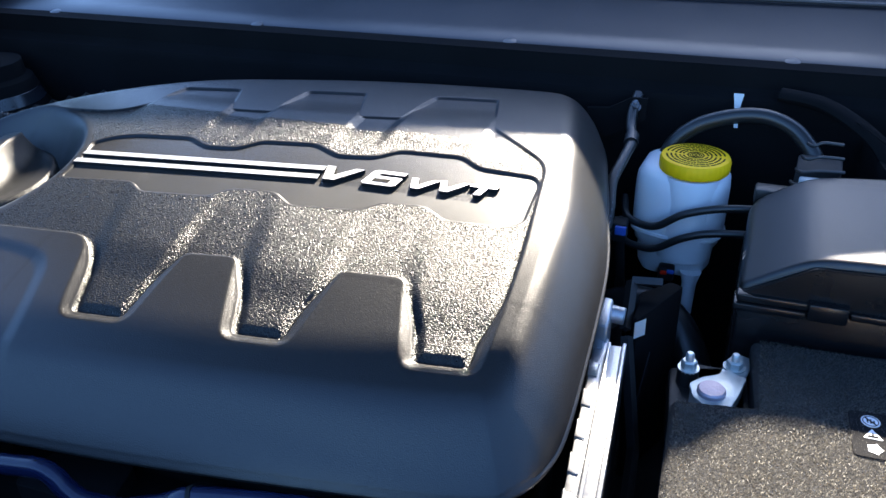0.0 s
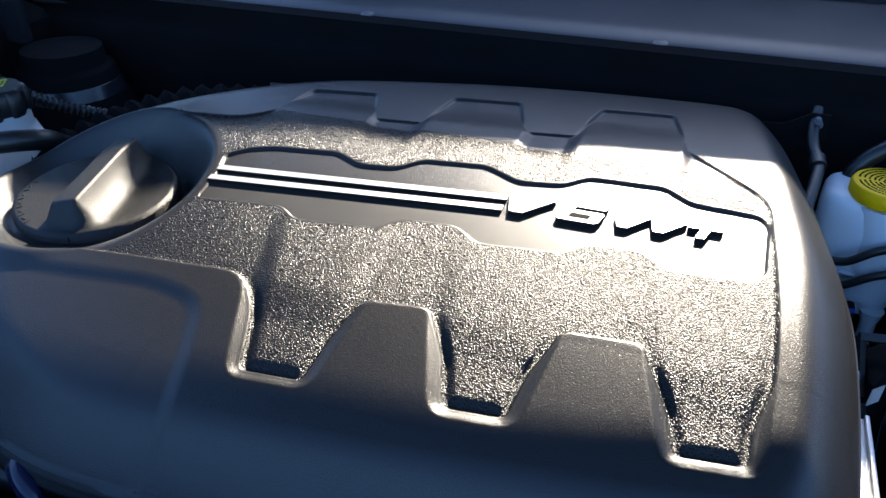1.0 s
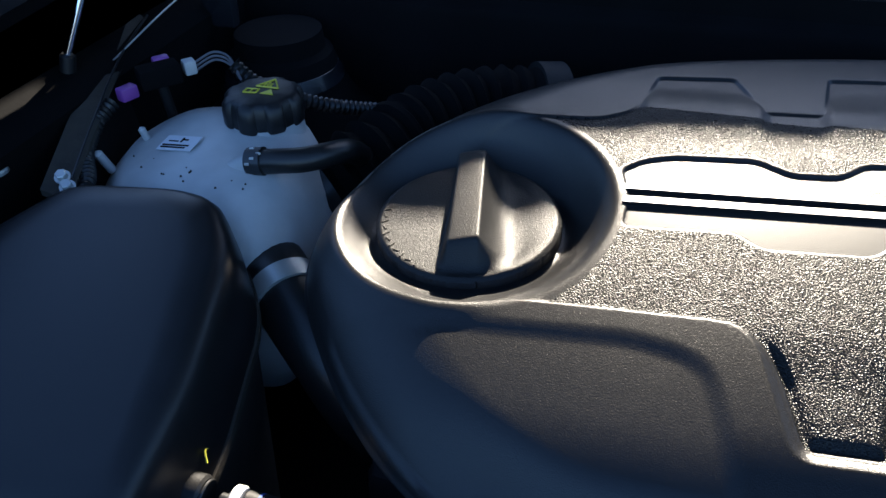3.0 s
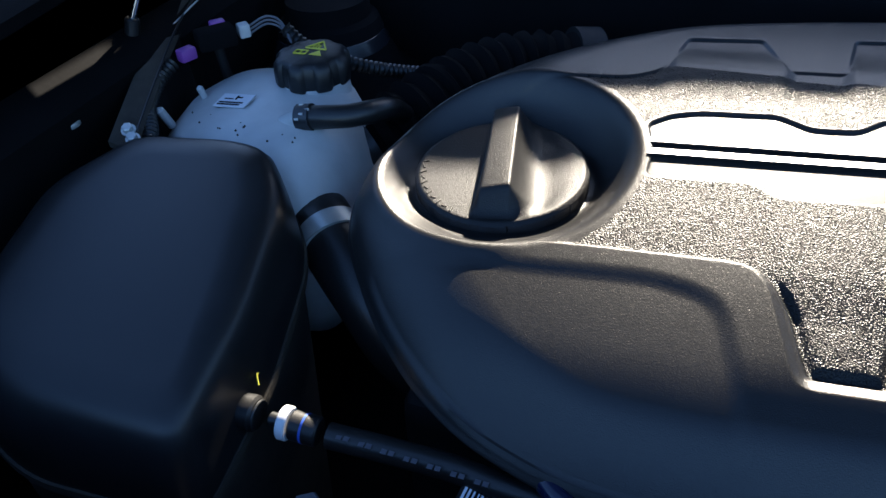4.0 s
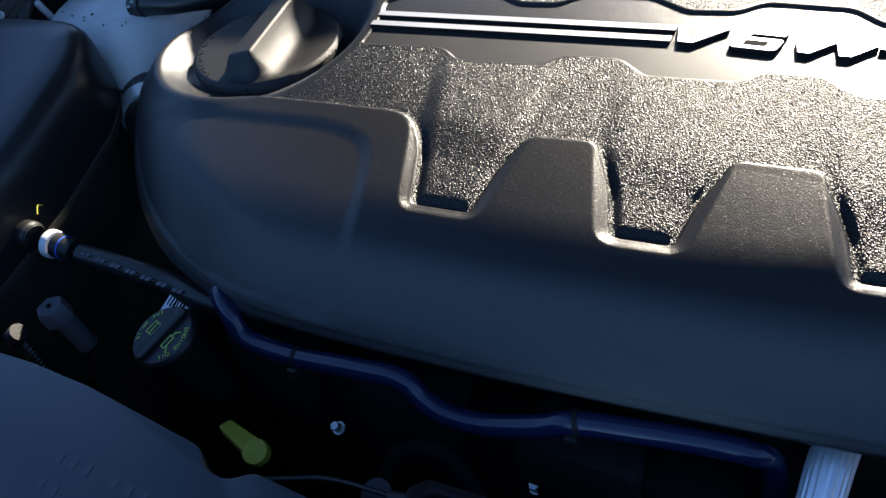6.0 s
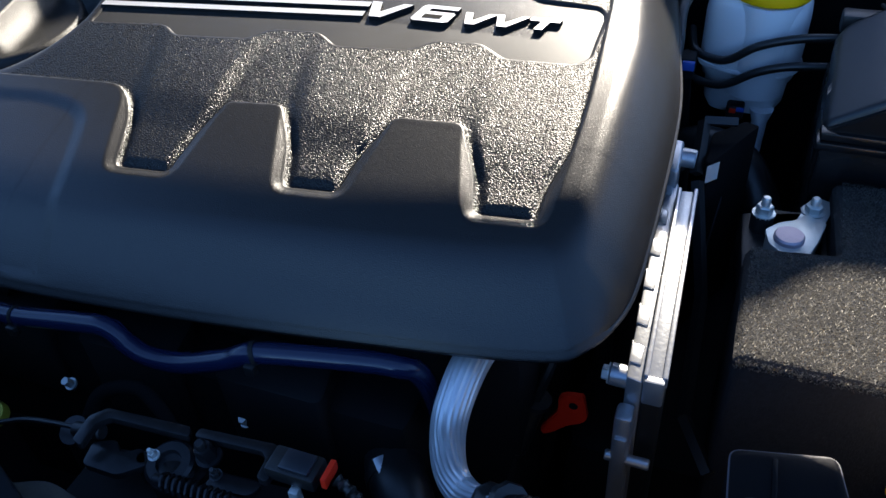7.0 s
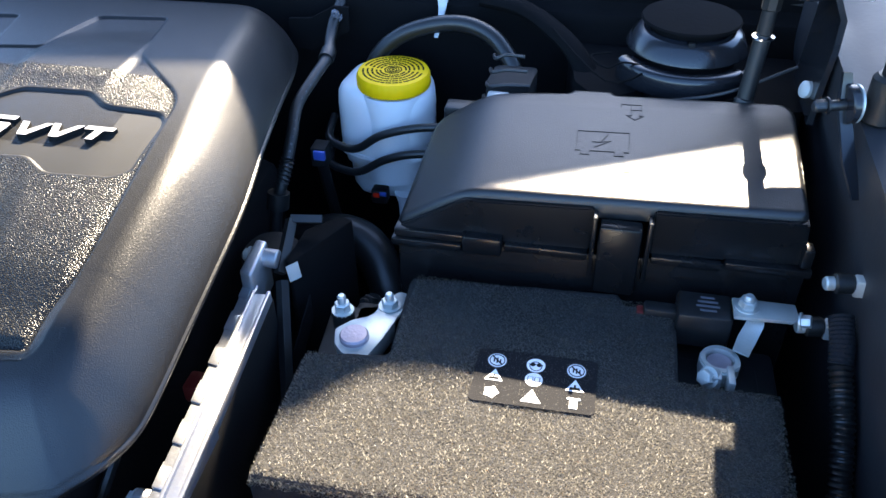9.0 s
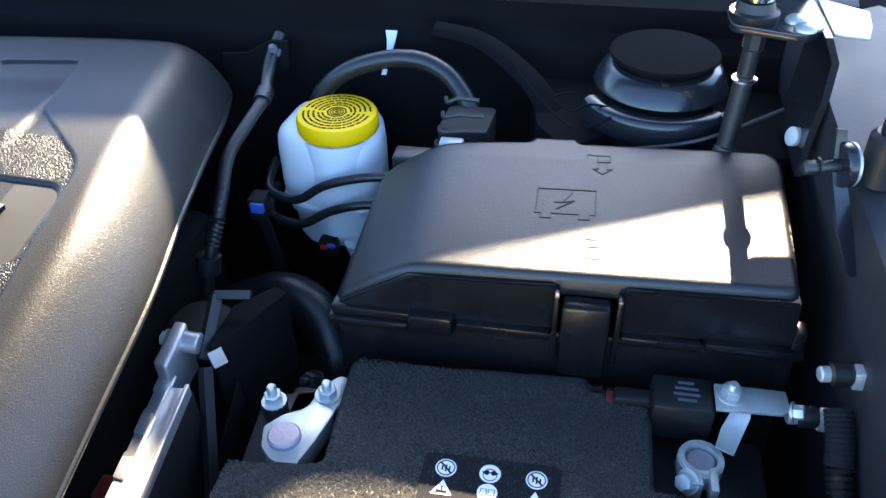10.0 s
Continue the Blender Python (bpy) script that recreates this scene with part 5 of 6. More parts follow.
VP = [(0.010, 0.990, 1.214), (0.008, 0.965, 1.200), (0.010, 0.945, 1.190), (0.015, 0.92, 1.184), (0.011, 0.885, 1.176), (0.006, 0.85, 1.165), (0.009, 0.82, 1.148), (0.009, 0.80, 1.130), (0.006, 0.787, 1.112), (0.002, 0.782, 1.095), (0.0, 0.772, 1.06), (0.006, 0.765, 1.0)]
part("hose", tube(VP, 0.0056, 14, 8), M_BLACK, vac)
part("joint", tube([(0.0035, 0.785, 1.107), (0.002, 0.781, 1.092)], 0.0105, 18, 3), M_BLACK, vac)
part("rib_joint", tube([(0.0095, 0.803, 1.134), (0.0065, 0.789, 1.115)], 0.0072, 14, 6, ribs=0.002, rib=0.004), M_RUBBER, vac)
part("elbow", tube([(0.0135, 0.930, 1.186), (0.0145, 0.915, 1.183)], 0.0078, 14, 4), M_BLACK, vac)
P = spline(VP, 8)
for i in range(14, 58, 2):
    p = P[i] + Vector((0.002, -0.0048, 0.0022))
    d = P[i + 1] - P[i]
    part("print_bar", box(-0.0015, 0.0015, -0.0004, 0.0004, -0.0012, 0.0012, 0, m=Matrix.Translation(p) @ axis_to(d)), M_GREYP, vac)
br = thing("firewall_bracket", "black steel bracket bolted to the firewall", "bracket")
part("plate", slab([[(x, 0.975 - 0.002 * abs(k), z) for k, z in ((0, z1), (1, (z0 + z1) / 2), (2, z0))] for x, z0, z1 in ((-0.045, 1.168, 1.198), (-0.02, 1.166, 1.200), (0.005, 1.180, 1.214), (0.022, 1.190, 1.214))], 0.004, (0, 1, 0)), M_LINER, br)
part("bolt", hex_nut((0.010, 0.972, 1.204), (0, -0.6, 0.8), 0.0045, 0.008, 0.003, 0.003), M_GREYP, br)
part("stay", rod((-0.012, 0.976, 1.183), (-0.012, 1.0, 1.183), 0.006), M_FLAT, br)
o = thing("blue_connector", "grey connector with a blue lock low beside the hose", "connector")
part("shell", box(0.008, 0.024, 0.86, 0.88, 1.09, 1.112, 0.002), M_FLAT, o)
part("lock", box(0.012, 0.024, 0.857, 0.862, 1.100, 1.110, 0.001), M_BLUE, o, "blue lock")
part("cable", tube([(0.016, 0.87, 1.09), (0.02, 0.88, 1.03), (0.03, 0.90, 0.90)], 0.006, 10, 6), M_RUBBER, o)
low_hose = thing("coolant_hose", "thick black coolant hose low behind the battery", "hose")
part("hose", tube([(0.0, 0.82, 1.02), (0.04, 0.82, 1.04), (0.075, 0.81, 1.040), (0.10, 0.79, 1.02), (0.115, 0.77, 0.98), (0.12, 0.76, 0.88)], 0.020, 18, 8), M_RUBBER, low_hose)
part("stub", lathe([(0.028, 1.00), (0.030, 1.04), (0.028, 1.075), (0.020, 1.084), (0.0, 1.086)], 32, (0.012, 0.735, 0)), M_FLAT, low_hose)
o = thing("shift_cable_end", "grey bolt and bracket below the fuse box", "bolt")
part("bolt", hex_nut((0.11, 0.715, 1.045), (-0.3, -0.6, 0.7), 0.008, 0.012, 0.004, 0.004), M_FLAT, o)
part("stem", rod((0.11, 0.715, 1.046), (0.12, 0.735, 0.90), 0.010), M_FLAT, o)
gear = thing("gearbox", "dark gearbox casing deep under the battery", "gearbox")
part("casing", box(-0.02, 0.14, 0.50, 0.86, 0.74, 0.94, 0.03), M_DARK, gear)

# ---- between cover and control unit ----
red = thing("dipstick_lever", "orange-red dipstick lever beside the engine", "dipstick")
part("grip", front_face([(-0.015, 1.012), (-0.011, 1.016), (-0.004, 1.018), (0.004, 1.019), (0.008, 0.996), (0.004, 0.989), (-0.007, 0.982), (-0.018, 0.970), (-0.026, 0.964), (-0.029, 0.969), (-0.022, 0.984), (-0.015, 0.997)], 0.487, 0.494), M_RED, red)
part("eye", rod((-0.003, 0.4862, 1.009), (-0.003, 0.4870, 1.009), 0.0034, 14), M_INK, red)
part("tube", rod((-0.020, 0.494, 0.98), (-0.03, 0.505, 0.90), 0.006), M_DARK, red)
tube_th = thing("engine_sensor", "grey cylindrical sensor with cable at the engine corner", "sensor")
part("barrel", rod((-0.042, 0.462, 0.97), (-0.030, 0.478, 1.015), 0.009, 18, 0.002), M_BLACK, tube_th)
part("flange", rod((-0.030, 0.478, 1.014), (-0.0295, 0.4785, 1.018), 0.012, 18), M_FLAT, tube_th)
part("cable", tube([(-0.0295, 0.478, 1.017), (-0.022, 0.49, 1.045), (-0.018, 0.51, 1.065)], 0.004, 8, 6), M_RUBBER, tube_th)
part("root", rod((-0.046, 0.456, 0.90), (-0.042, 0.462, 0.972), 0.008), M_FLAT, tube_th)
o = thing("red_connector", "dull red connector deep beside the engine cover", "connector")
part("shell", box(-0.006, 0.010, 0.580, 0.600, 1.040, 1.058, 0.003), M_DULLRED, o)
part("stem", rod((0, 0.59, 0.92), (0, 0.59, 1.05), 0.008), M_FLAT, o)
foil = thing("foil_sleeve_hose", "ribbed silver foil-sleeved hose curving under the engine cover", "hose")
part("sleeve", tube([(-0.053, 0.48, 1.097), (-0.0620, 0.437, 1.096), (-0.0645, 0.404, 1.086), (-0.0640, 0.388, 1.068), (-0.0580, 0.376, 1.052), (-0.046, 0.367, 1.047), (-0.030, 0.356, 1.060), (-0.012, 0.344, 1.082)], lambda t: 0.0124 - 0.004 * max(0.0, t - 0.3), 96, 14, lobes=20, lobe=0.032), M_FOIL, foil)
part("tape", tube([(-0.026, 0.353, 1.066), (-0.018, 0.348, 1.075), (-0.006, 0.341, 1.092)], lambda t: 0.0115 + 0.003 * math.sin(9 * t), 9, 4), M_RUBBER, foil)
part("conduit", tube([(-0.012, 0.343, 1.084), (0.003, 0.337, 1.100), (0.020, 0.335, 1.107), (0.044, 0.335, 1.118), (0.066, 0.334, 1.129), (0.10, 0.330, 1.138)], 0.0078, 14, 8, ribs=0.0012, rib=0.0050), M_RUBBER, foil)
part("lead", tube([(-0.006, 0.330, 1.080), (0.020, 0.325, 1.098), (0.050, 0.322, 1.115), (0.085, 0.320, 1.130)], 0.0035, 10, 8), M_BROWN, foil)
o = thing("radiator_hose", "black radiator hose with a pale clamp band", "hose")
part("hose", tube([(-0.13, 0.43, 0.98), (-0.115, 0.40, 1.0), (-0.095, 0.375, 1.0), (-0.08, 0.35, 0.97), (-0.07, 0.33, 0.90)], 0.021, 18, 8), M_RUBBER, o)
part("clamp", tube([(-0.113, 0.397, 1.001), (-0.107, 0.389, 1.0015)], 0.0222, 22, 3), M_RUBBER, o)
part("clamp_tail", tube([(-0.120, 0.391, 1.0215), (-0.112, 0.383, 1.0195), (-0.102, 0.377, 1.014)], 0.0045, 8, 4, flat=0.3), M_FOIL, o, "pale clamp band")
relay = thing("relay_cover", "smoked clear plastic relay cover before the battery", "relay cover")
part("lid", prism(rounded([(0.104, 0.354), (0.163, 0.366), (0.155, 0.402), (0.102, 0.391)], 0.006), 1.085, 1.127, 0.004, 3), M_CLEAR, relay)
edge_line = rounded([(0.104, 0.354), (0.163, 0.366), (0.155, 0.402), (0.102, 0.391)], 0.006)
# Grey tube laid along the lid in place of its edge glint
part("edge", tube([(x, y, 1.1255) for x, y in edge_line + edge_line[:1]], 0.0009, 6, 1), M_GREYP, relay, "pale line drawn for the lid's bright edge")
part("rib", prism([(0.124, 0.360), (0.127, 0.3606), (0.126, 0.391), (0.123, 0.3905)], 1.10, 1.1285, 0.0008), M_CLEAR, relay)
part("base", prism([(0.100, 0.35), (0.158, 0.362), (0.150, 0.395), (0.100, 0.383)], 0.74, 1.086, 0.004), M_FLAT, relay)

# ---- front of the engine ----
pipe = thing("fuel_pipe", "dark blue-black pipe clipped along the engine front", "pipe")
PP = [(-0.515, 0.43, 1.098), (-0.49, 0.40, 1.108), (-0.470, 0.387, 1.104), (-0.455, 0.382, 1.088), (-0.412, 0.381, 1.087), (-0.35, 0.384, 1.095), (-0.322, 0.385, 1.097), (-0.306, 0.383, 1.086), (-0.290, 0.382, 1.080), (-0.262, 0.384, 1.080), (-0.225, 0.388, 1.092), (-0.204, 0.391, 1.102), (-0.168, 0.398, 1.104), (-0.125, 0.407, 1.103), (-0.104, 0.410, 1.102), (-0.094, 0.416, 1.094), (-0.088, 0.422, 1.070), (-0.086, 0.43, 1.03)]
part("pipe", tube(PP, 0.0078, 16, 8), M_BLUEP, pipe)
for p, q in (((-0.409, 0.381, 1.087), (-0.404, 0.381, 1.0875)), ((-0.203, 0.391, 1.1022), (-0.198, 0.392, 1.103))):
    part("clip", tube([p, (p[0] + 0.003, q[1], q[2])], 0.0085, 14, 3), M_FLAT, pipe)
    part("clip_foot", box(p[0] - 0.003, p[0] + 0.005, p[1] - 0.011, p[1] - 0.005, p[2] - 0.012, p[2] - 0.003, 0.001), M_BLACK, pipe)
oil = thing("oil_filler_cap", "black engine oil cap with green lettering", "oil cap")
OM = Matrix.Translation((-0.519, 0.360, 1.086)) @ Matrix.Rotation(radians(16), 4, "X") @ Matrix.Rotation(radians(-4), 4, "Y") @ Matrix.Rotation(radians(-14), 4, "Z") @ Matrix.Diagonal((0.87, 0.87, 0.87, 1))
part("cap_body", lathe([(0.029, -0.012), (0.0305, -0.008), (0.0305, 0.001), (0.028, 0.004), (0.0, 0.0045)], 56, m=OM, wobble=lambda a, k: 1 + 0.012 * math.cos(20 * a) * (k < 3)), M_BLACK, oil)
part("grip_bar", prism(rounded([(-0.005, -0.028), (0.005, -0.028), (0.006, 0.028), (-0.006, 0.028)], 0.004), 0.003, 0.0085, 0.002, m=OM), M_BLACK, oil)
for text, a, r, size, way in (("SAE 5W-20", 180, 0.0240, 0.0058, -1), ("ENGINE OIL", 0, 0.0240, 0.0058, 1)):
    step = 9.5
    for k, ch in enumerate(text):
        if ch == " ":
            continue
        ang = radians(a + way * ((len(text) - 1) / 2 - k) * step)
        lettering(ch, size, 0.0005, M_GREENP, oil, OM @ Matrix.Rotation(ang, 4, "Z") @ Matrix.Translation((r, 0, 0.0048)) @ Matrix.Rotation(radians(-90 * way), 4, "Z"), "lettering", "green printed lettering")
def oil_line(pts, w=0.0011):
    bits = []
    for (ax, ay), (bx, by) in zip(pts, pts[1:]):
        L = math.hypot(bx - ax, by - ay)
        bits.append(box(-L / 2 - w * 0.4, L / 2 + w * 0.4, -w / 2, w / 2, 0.0045, 0.0050, 0, m=OM @ Matrix.Translation(((ax + bx) / 2, (ay + by) / 2, 0)) @ Matrix.Rotation(math.atan2(by - ay, bx - ax), 4, "Z")))
    part("oil_symbol", join(*bits), M_GREENP, oil, "green printed symbol")


oil_line([(0.009, -0.008), (0.009, 0.004), (0.014, 0.004), (0.014, -0.008), (0.009, -0.008)])
oil_line([(0.0115, 0.004), (0.0115, 0.008), (0.016, 0.011)])
oil_line([(0.014, -0.004), (0.019, -0.010)])
oil_line([(-0.017, -0.006), (-0.017, 0.006), (-0.009, 0.006), (-0.009, -0.006), (-0.017, -0.006)])
oil_line([(-0.013, -0.006), (-0.013, 0.006)])
part("neck", rod((-0.519, 0.362, 1.074), (-0.52, 0.39, 1.0), 0.022), M_FLAT, oil)
tag = thing("barcode_label", "white paper label with black bars behind the oil cap", "label")
TM = Matrix.Translation((-0.535, 0.386, 1.084)) @ Matrix.Rotation(radians(35), 4, "X") @ Matrix.Rotation(radians(-14), 4, "Z")
part("paper", box(-0.011, 0.011, -0.012, 0.009, 0, 0.0006, 0, m=TM), M_PRINT, tag)
for k in range(6):
    part("print_bar", box(-0.009 + 0.003 * k, -0.0078 + 0.003 * k + 0.0004 * (k % 3), 0.001, 0.013, 0.0006, 0.0009, 0, m=TM), M_INK, tag)
part("backing", box(-0.014, 0.014, -0.013, 0.012, -0.06, 0.0, 0.002, m=TM), M_FLAT, tag)
vent = thing("breather_hose", "black breather hose with quick connector at the air filter box", "hose")
part("hose", tube([(-0.645, 0.399, 1.100), (-0.60, 0.402, 1.097), (-0.555, 0.405, 1.092), (-0.52, 0.402, 1.090), (-0.49, 0.405, 1.085), (-0.46, 0.42, 1.07)], 0.0095, 16, 8), M_RUBBER, vent)
part("collar", rod((-0.690, 0.3975, 1.104), (-0.658, 0.3985, 1.1015), 0.0052, 18, 0.001), M_STEEL, vent)
part("white_band", rod((-0.681, 0.3975, 1.1035), (-0.674, 0.3978, 1.103), 0.0125, 24, 0.001), M_WHITE, vent, "pale connector band")
part("connector", rod((-0.673, 0.398, 1.103), (-0.652, 0.3988, 1.101), 0.0108, 20, 0.0012), M_BLACK, vent)
part("blue_mark", rod((-0.6632, 0.3984, 1.1021), (-0.6615, 0.3984, 1.102), 0.0111, 20), M_BLUE, vent, "blue paint mark")
for k in range(7):
    x = -0.636 + 0.0165 * k
    for q in (0, 0.0055):
        part("print_bar", box(x + q, x + q + 0.004, 0.3925, 0.3965, 1.1075 - 0.0014 * k, 1.1079 - 0.0014 * k, 0), M_GREYP, vent)
part("port", rod((-0.715, 0.3965, 1.106), (-0.700, 0.397, 1.105), 0.0135, 24, 0.002), M_BLACK, vent)
part("port_ring", rod((-0.700, 0.397, 1.105), (-0.698, 0.397, 1.1048), 0.0115, 24, 0.0005), M_STEEL, vent)
hexb = thing("hex_post", "grey plastic hexagon post before the air filter box", "post")
part("head", lathe([(0.013, 0), (0.013, 0.014), (0.0115, 0.0165)], 6, (-0.640, 0.354, 1.067), axis_to((-0.1, -0.15, 1))), M_GREYP, hexb)
part("pin", rod((-0.6415, 0.3515, 1.083), (-0.6417, 0.3513, 1.0845), 0.0022), M_INK, hexb)
part("stem", rod((-0.636, 0.362, 1.03), (-0.640, 0.355, 1.068), 0.009, 16), M_GREYP, hexb)
part("root", tube([(-0.636, 0.362, 1.032), (-0.645, 0.35, 1.0), (-0.65, 0.345, 0.90)], 0.007, 10, 6), M_FLAT, hexb)
o = thing("small_hose", "short ribbed black hose below the hexagon post", "hose")
part("hose", tube([(-0.652, 0.325, 1.075), (-0.662, 0.322, 1.065), (-0.668, 0.33, 1.04), (-0.67, 0.34, 0.95)], 0.0075, 12, 6, ribs=0.0016, rib=0.005), M_RUBBER, o)
dip = thing("dipstick", "yellow plastic dipstick handle before the engine", "dipstick")
part("handle", prism(rounded([(-0.496, 0.355), (-0.491, 0.3645), (-0.455, 0.358), (-0.452, 0.346), (-0.462, 0.344)], 0.003), 0.987, 0.996, 0.002), M_DULLYEL, dip)
part("knob", lathe([(0.0105, 0), (0.011, 0.004), (0.010, 0.011), (0, 0.013)], 24, (-0.455, 0.352, 0.985), axis_to((0.2, -0.4, 0.9))), M_DULLYEL, dip)
part("rod", rod((-0.455, 0.352, 0.988), (-0.45, 0.40, 0.90), 0.004), M_DARK, dip)

# ---- bonnet latch on the radiator support ----
latch = thing("hood_latch", "steel bonnet latch with springs on the radiator support", "latch")
part("base_plate", prism(rounded([(-0.275, 0.262), (-0.135, 0.270), (-0.130, 0.322), (-0.270, 0.312)], 0.008), 1.068, 1.074, 0.002), M_DARK, latch)
part("hook", prism(rounded([(-0.260, 0.288), (-0.268, 0.290), (-0.270, 0.308), (-0.262, 0.317), (-0.203, 0.321), (-0.200, 0.314), (-0.256, 0.311), (-0.262, 0.305)], 0.0025), 1.1045, 1.110, 0.0010), M_LATCH, latch)
part("striker_frame", prism(rounded([(-0.197, 0.322), (-0.146, 0.326), (-0.137, 0.318), (-0.139, 0.301), (-0.146, 0.302), (-0.147, 0.315), (-0.152, 0.319), (-0.197, 0.3155)], 0.0025), 1.1045, 1.110, 0.0010), M_LATCH, latch)
part("cam_disc", lathe([(0.015, 0), (0.0155, 0.004), (0.0135, 0.006), (0.008, 0.006), (0.007, 0.003), (0.0, 0.003)], 32, (-0.208, 0.301, 1.094), axis_to((0, -0.2, 1))), M_LATCH, latch)
part("cam_bolt", hex_nut((-0.219, 0.301, 1.100), (0, -0.2, 1), 0.0028, 0.005, 0.003, 0.0016), M_ZINC, latch)
part("pawl", prism(rounded([(-0.215, 0.285), (-0.190, 0.288), (-0.185, 0.308), (-0.205, 0.312), (-0.218, 0.300)], 0.006), 1.078, 1.092, 0.002), M_DARK, latch)
part("pawl_ring", lathe([(0.010, 0), (0.012, 0.002), (0.010, 0.005), (0.004, 0.006), (0, 0.006)], 24, (-0.203, 0.297, 1.092)), M_LATCH, latch)
part("pivot", hex_nut((-0.187, 0.312, 1.098), (0, -0.2, 1), 0.006, 0.014, 0.004, 0.0035), M_LATCH, latch)
part("spring", tube([(-0.205 + 0.0011 * k + 0, 0.289 + 0.0055 * math.cos(1.57 * k), 1.097 + 0.0055 * math.sin(1.57 * k)) for k in range(44)], 0.0013, 6, 3), M_LATCH, latch)
part("rivet", rod((-0.165, 0.292, 1.074), (-0.165, 0.292, 1.094), 0.007, 16, 0.002), M_LATCH, latch)
part("rivet", rod((-0.228, 0.300, 1.074), (-0.228, 0.300, 1.096), 0.006, 16, 0.002), M_LATCH, latch)
part("lever", prism(rounded([(-0.180, 0.292), (-0.150, 0.296), (-0.146, 0.306), (-0.178, 0.304)], 0.004), 1.094, 1.098, 0.001), M_LATCH, latch)
part("catch_claw", prism(rounded([(-0.262, 0.284), (-0.236, 0.284), (-0.222, 0.296), (-0.232, 0.306), (-0.244, 0.298), (-0.252, 0.306), (-0.266, 0.300)], 0.004), 1.090, 1.096, 0.0015), M_LATCH, latch)
part("spring_pin", rod((-0.212, 0.289, 1.097), (-0.150, 0.291, 1.097), 0.0032, 12, 0.0008), M_LATCH, latch)
part("stop_nut", hex_nut((-0.176, 0.302, 1.098), (0, -0.2, 1), 0.0030, 0.005, 0.003, 0.0018), M_STEEL, latch)
part("support", box(-0.285, -0.12, 0.255, 0.318, 0.74, 1.068, 0.008), M_DARK, latch)
part("pad", lathe([(0.010, 0), (0.010, 0.003), (0, 0.0035)], 24, (-0.303, 0.315, 1.072), axis_to((0, -0.4, 1))), M_LATCH, latch)
part("pad_arm", tube([(-0.303, 0.315, 1.070), (-0.300, 0.312, 1.02), (-0.295, 0.31, 0.90)], 0.008, 10, 4), M_DARK, latch)
cab = thing("release_cable", "thin grey bonnet release cable", "cable")
part("cable", tube([(-0.40, 0.285, 1.07), (-0.36, 0.300, 1.076), (-0.33, 0.306, 1.085), (-0.29, 0.306, 1.094), (-0.262, 0.305, 1.098)], 0.0018, 8, 8), M_BLACK, cab)
part("end_sleeve", rod((-0.285, 0.305, 1.0945), (-0.262, 0.306, 1.099), 0.005, 14, 0.001), M_BLACK, cab)
part("loop", tube([(-0.31, 0.325, 1.055), (-0.305, 0.345, 1.075), (-0.28, 0.355, 1.078), (-0.255, 0.347, 1.07), (-0.235, 0.335, 1.05), (-0.22, 0.33, 1.0)], 0.0055, 12, 8), M_LINER, cab)
sw = thing("latch_switch", "black latch switch plug with a red lock", "connector")
sw.location = (0.006, 0.001, 0)
part("plug", box(-0.148, -0.116, 0.304, 0.322, 1.106, 1.117, 0.002), M_BLACK, sw)
part("plug_cap", box(-0.139, -0.120, 0.306, 0.320, 1.117, 1.1195, 0.001), M_PANEL, sw)
part("lock", box(-0.1120, -0.1083, 0.3055, 0.3205, 1.1115, 1.1200, 0.0010), M_RED, sw, "red connector lock")
part("cable", tube([(-0.106, 0.313, 1.112), (-0.095, 0.310, 1.108), (-0.082, 0.303, 1.10), (-0.06, 0.29, 1.06)], 0.0042, 10, 8, ribs=0.0015, rib=0.005), M_RUBBER, sw)
part("leg", box(-0.132, -0.126, 0.300, 0.306, 1.06, 1.106, 0.001), M_ZINC, sw)
fan = thing("radiator_fan_shroud", "dark radiator and fan shroud before the engine", "radiator")
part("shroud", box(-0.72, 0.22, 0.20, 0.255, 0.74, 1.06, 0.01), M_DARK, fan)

# ---- plastic panels over the radiator ----
def push_pin(parent, x, y, z, r=0.0145):
    part("push_pin", lathe([(r, -0.004), (r, 0.0008), (r * 0.94, 0.0016), (r * 0.4, 0.0020), (0, 0.0020)], 28, (x, y, z - 0.22 * (parent["edge_y"] - y)), Matrix.Rotation(math.atan(0.22), 4, "X")), M_PANEL, parent)


mid_panel = thing("radiator_cover_panel", "dark satin plastic panel over the radiator with push pins", "cover panel")
mid_panel["edge_y"] = 0.291
part("panel", prism(rounded([(-0.082, 0.256), (-0.063, 0.277), (0.070, 0.296), (0.10, 0.285), (0.10, -0.25), (-0.09, -0.25)], 0.010), 0.93, 1.162, 0.005, 3, lift=lambda x, y: -0.22 * (0.291 - y)), M_PANEL, mid_panel)
push_pin(mid_panel, -0.060, 0.264, 1.162, 0.0100)
push_pin(mid_panel, 0.070, 0.283, 1.162, 0.0100)
right_panel = thing("headlamp_cover_panel", "dark satin plastic cover panel with ribs beside the washer cap", "cover panel")
right_panel["edge_y"] = 0.331
part("panel", prism(rounded([(0.103, 0.319), (0.252, 0.332), (0.262, 0.305), (0.262, -0.25), (0.02, -0.25), (0.072, 0.20)], 0.006), 0.95, 1.192, 0.005, 3, lift=lambda x, y: -0.22 * (0.331 - y)), M_PANEL, right_panel)
for x, y in ((0.175, 0.3095), (0.2265, 0.3155)):
    push_pin(right_panel, x, y, 1.1915, 0.0085)
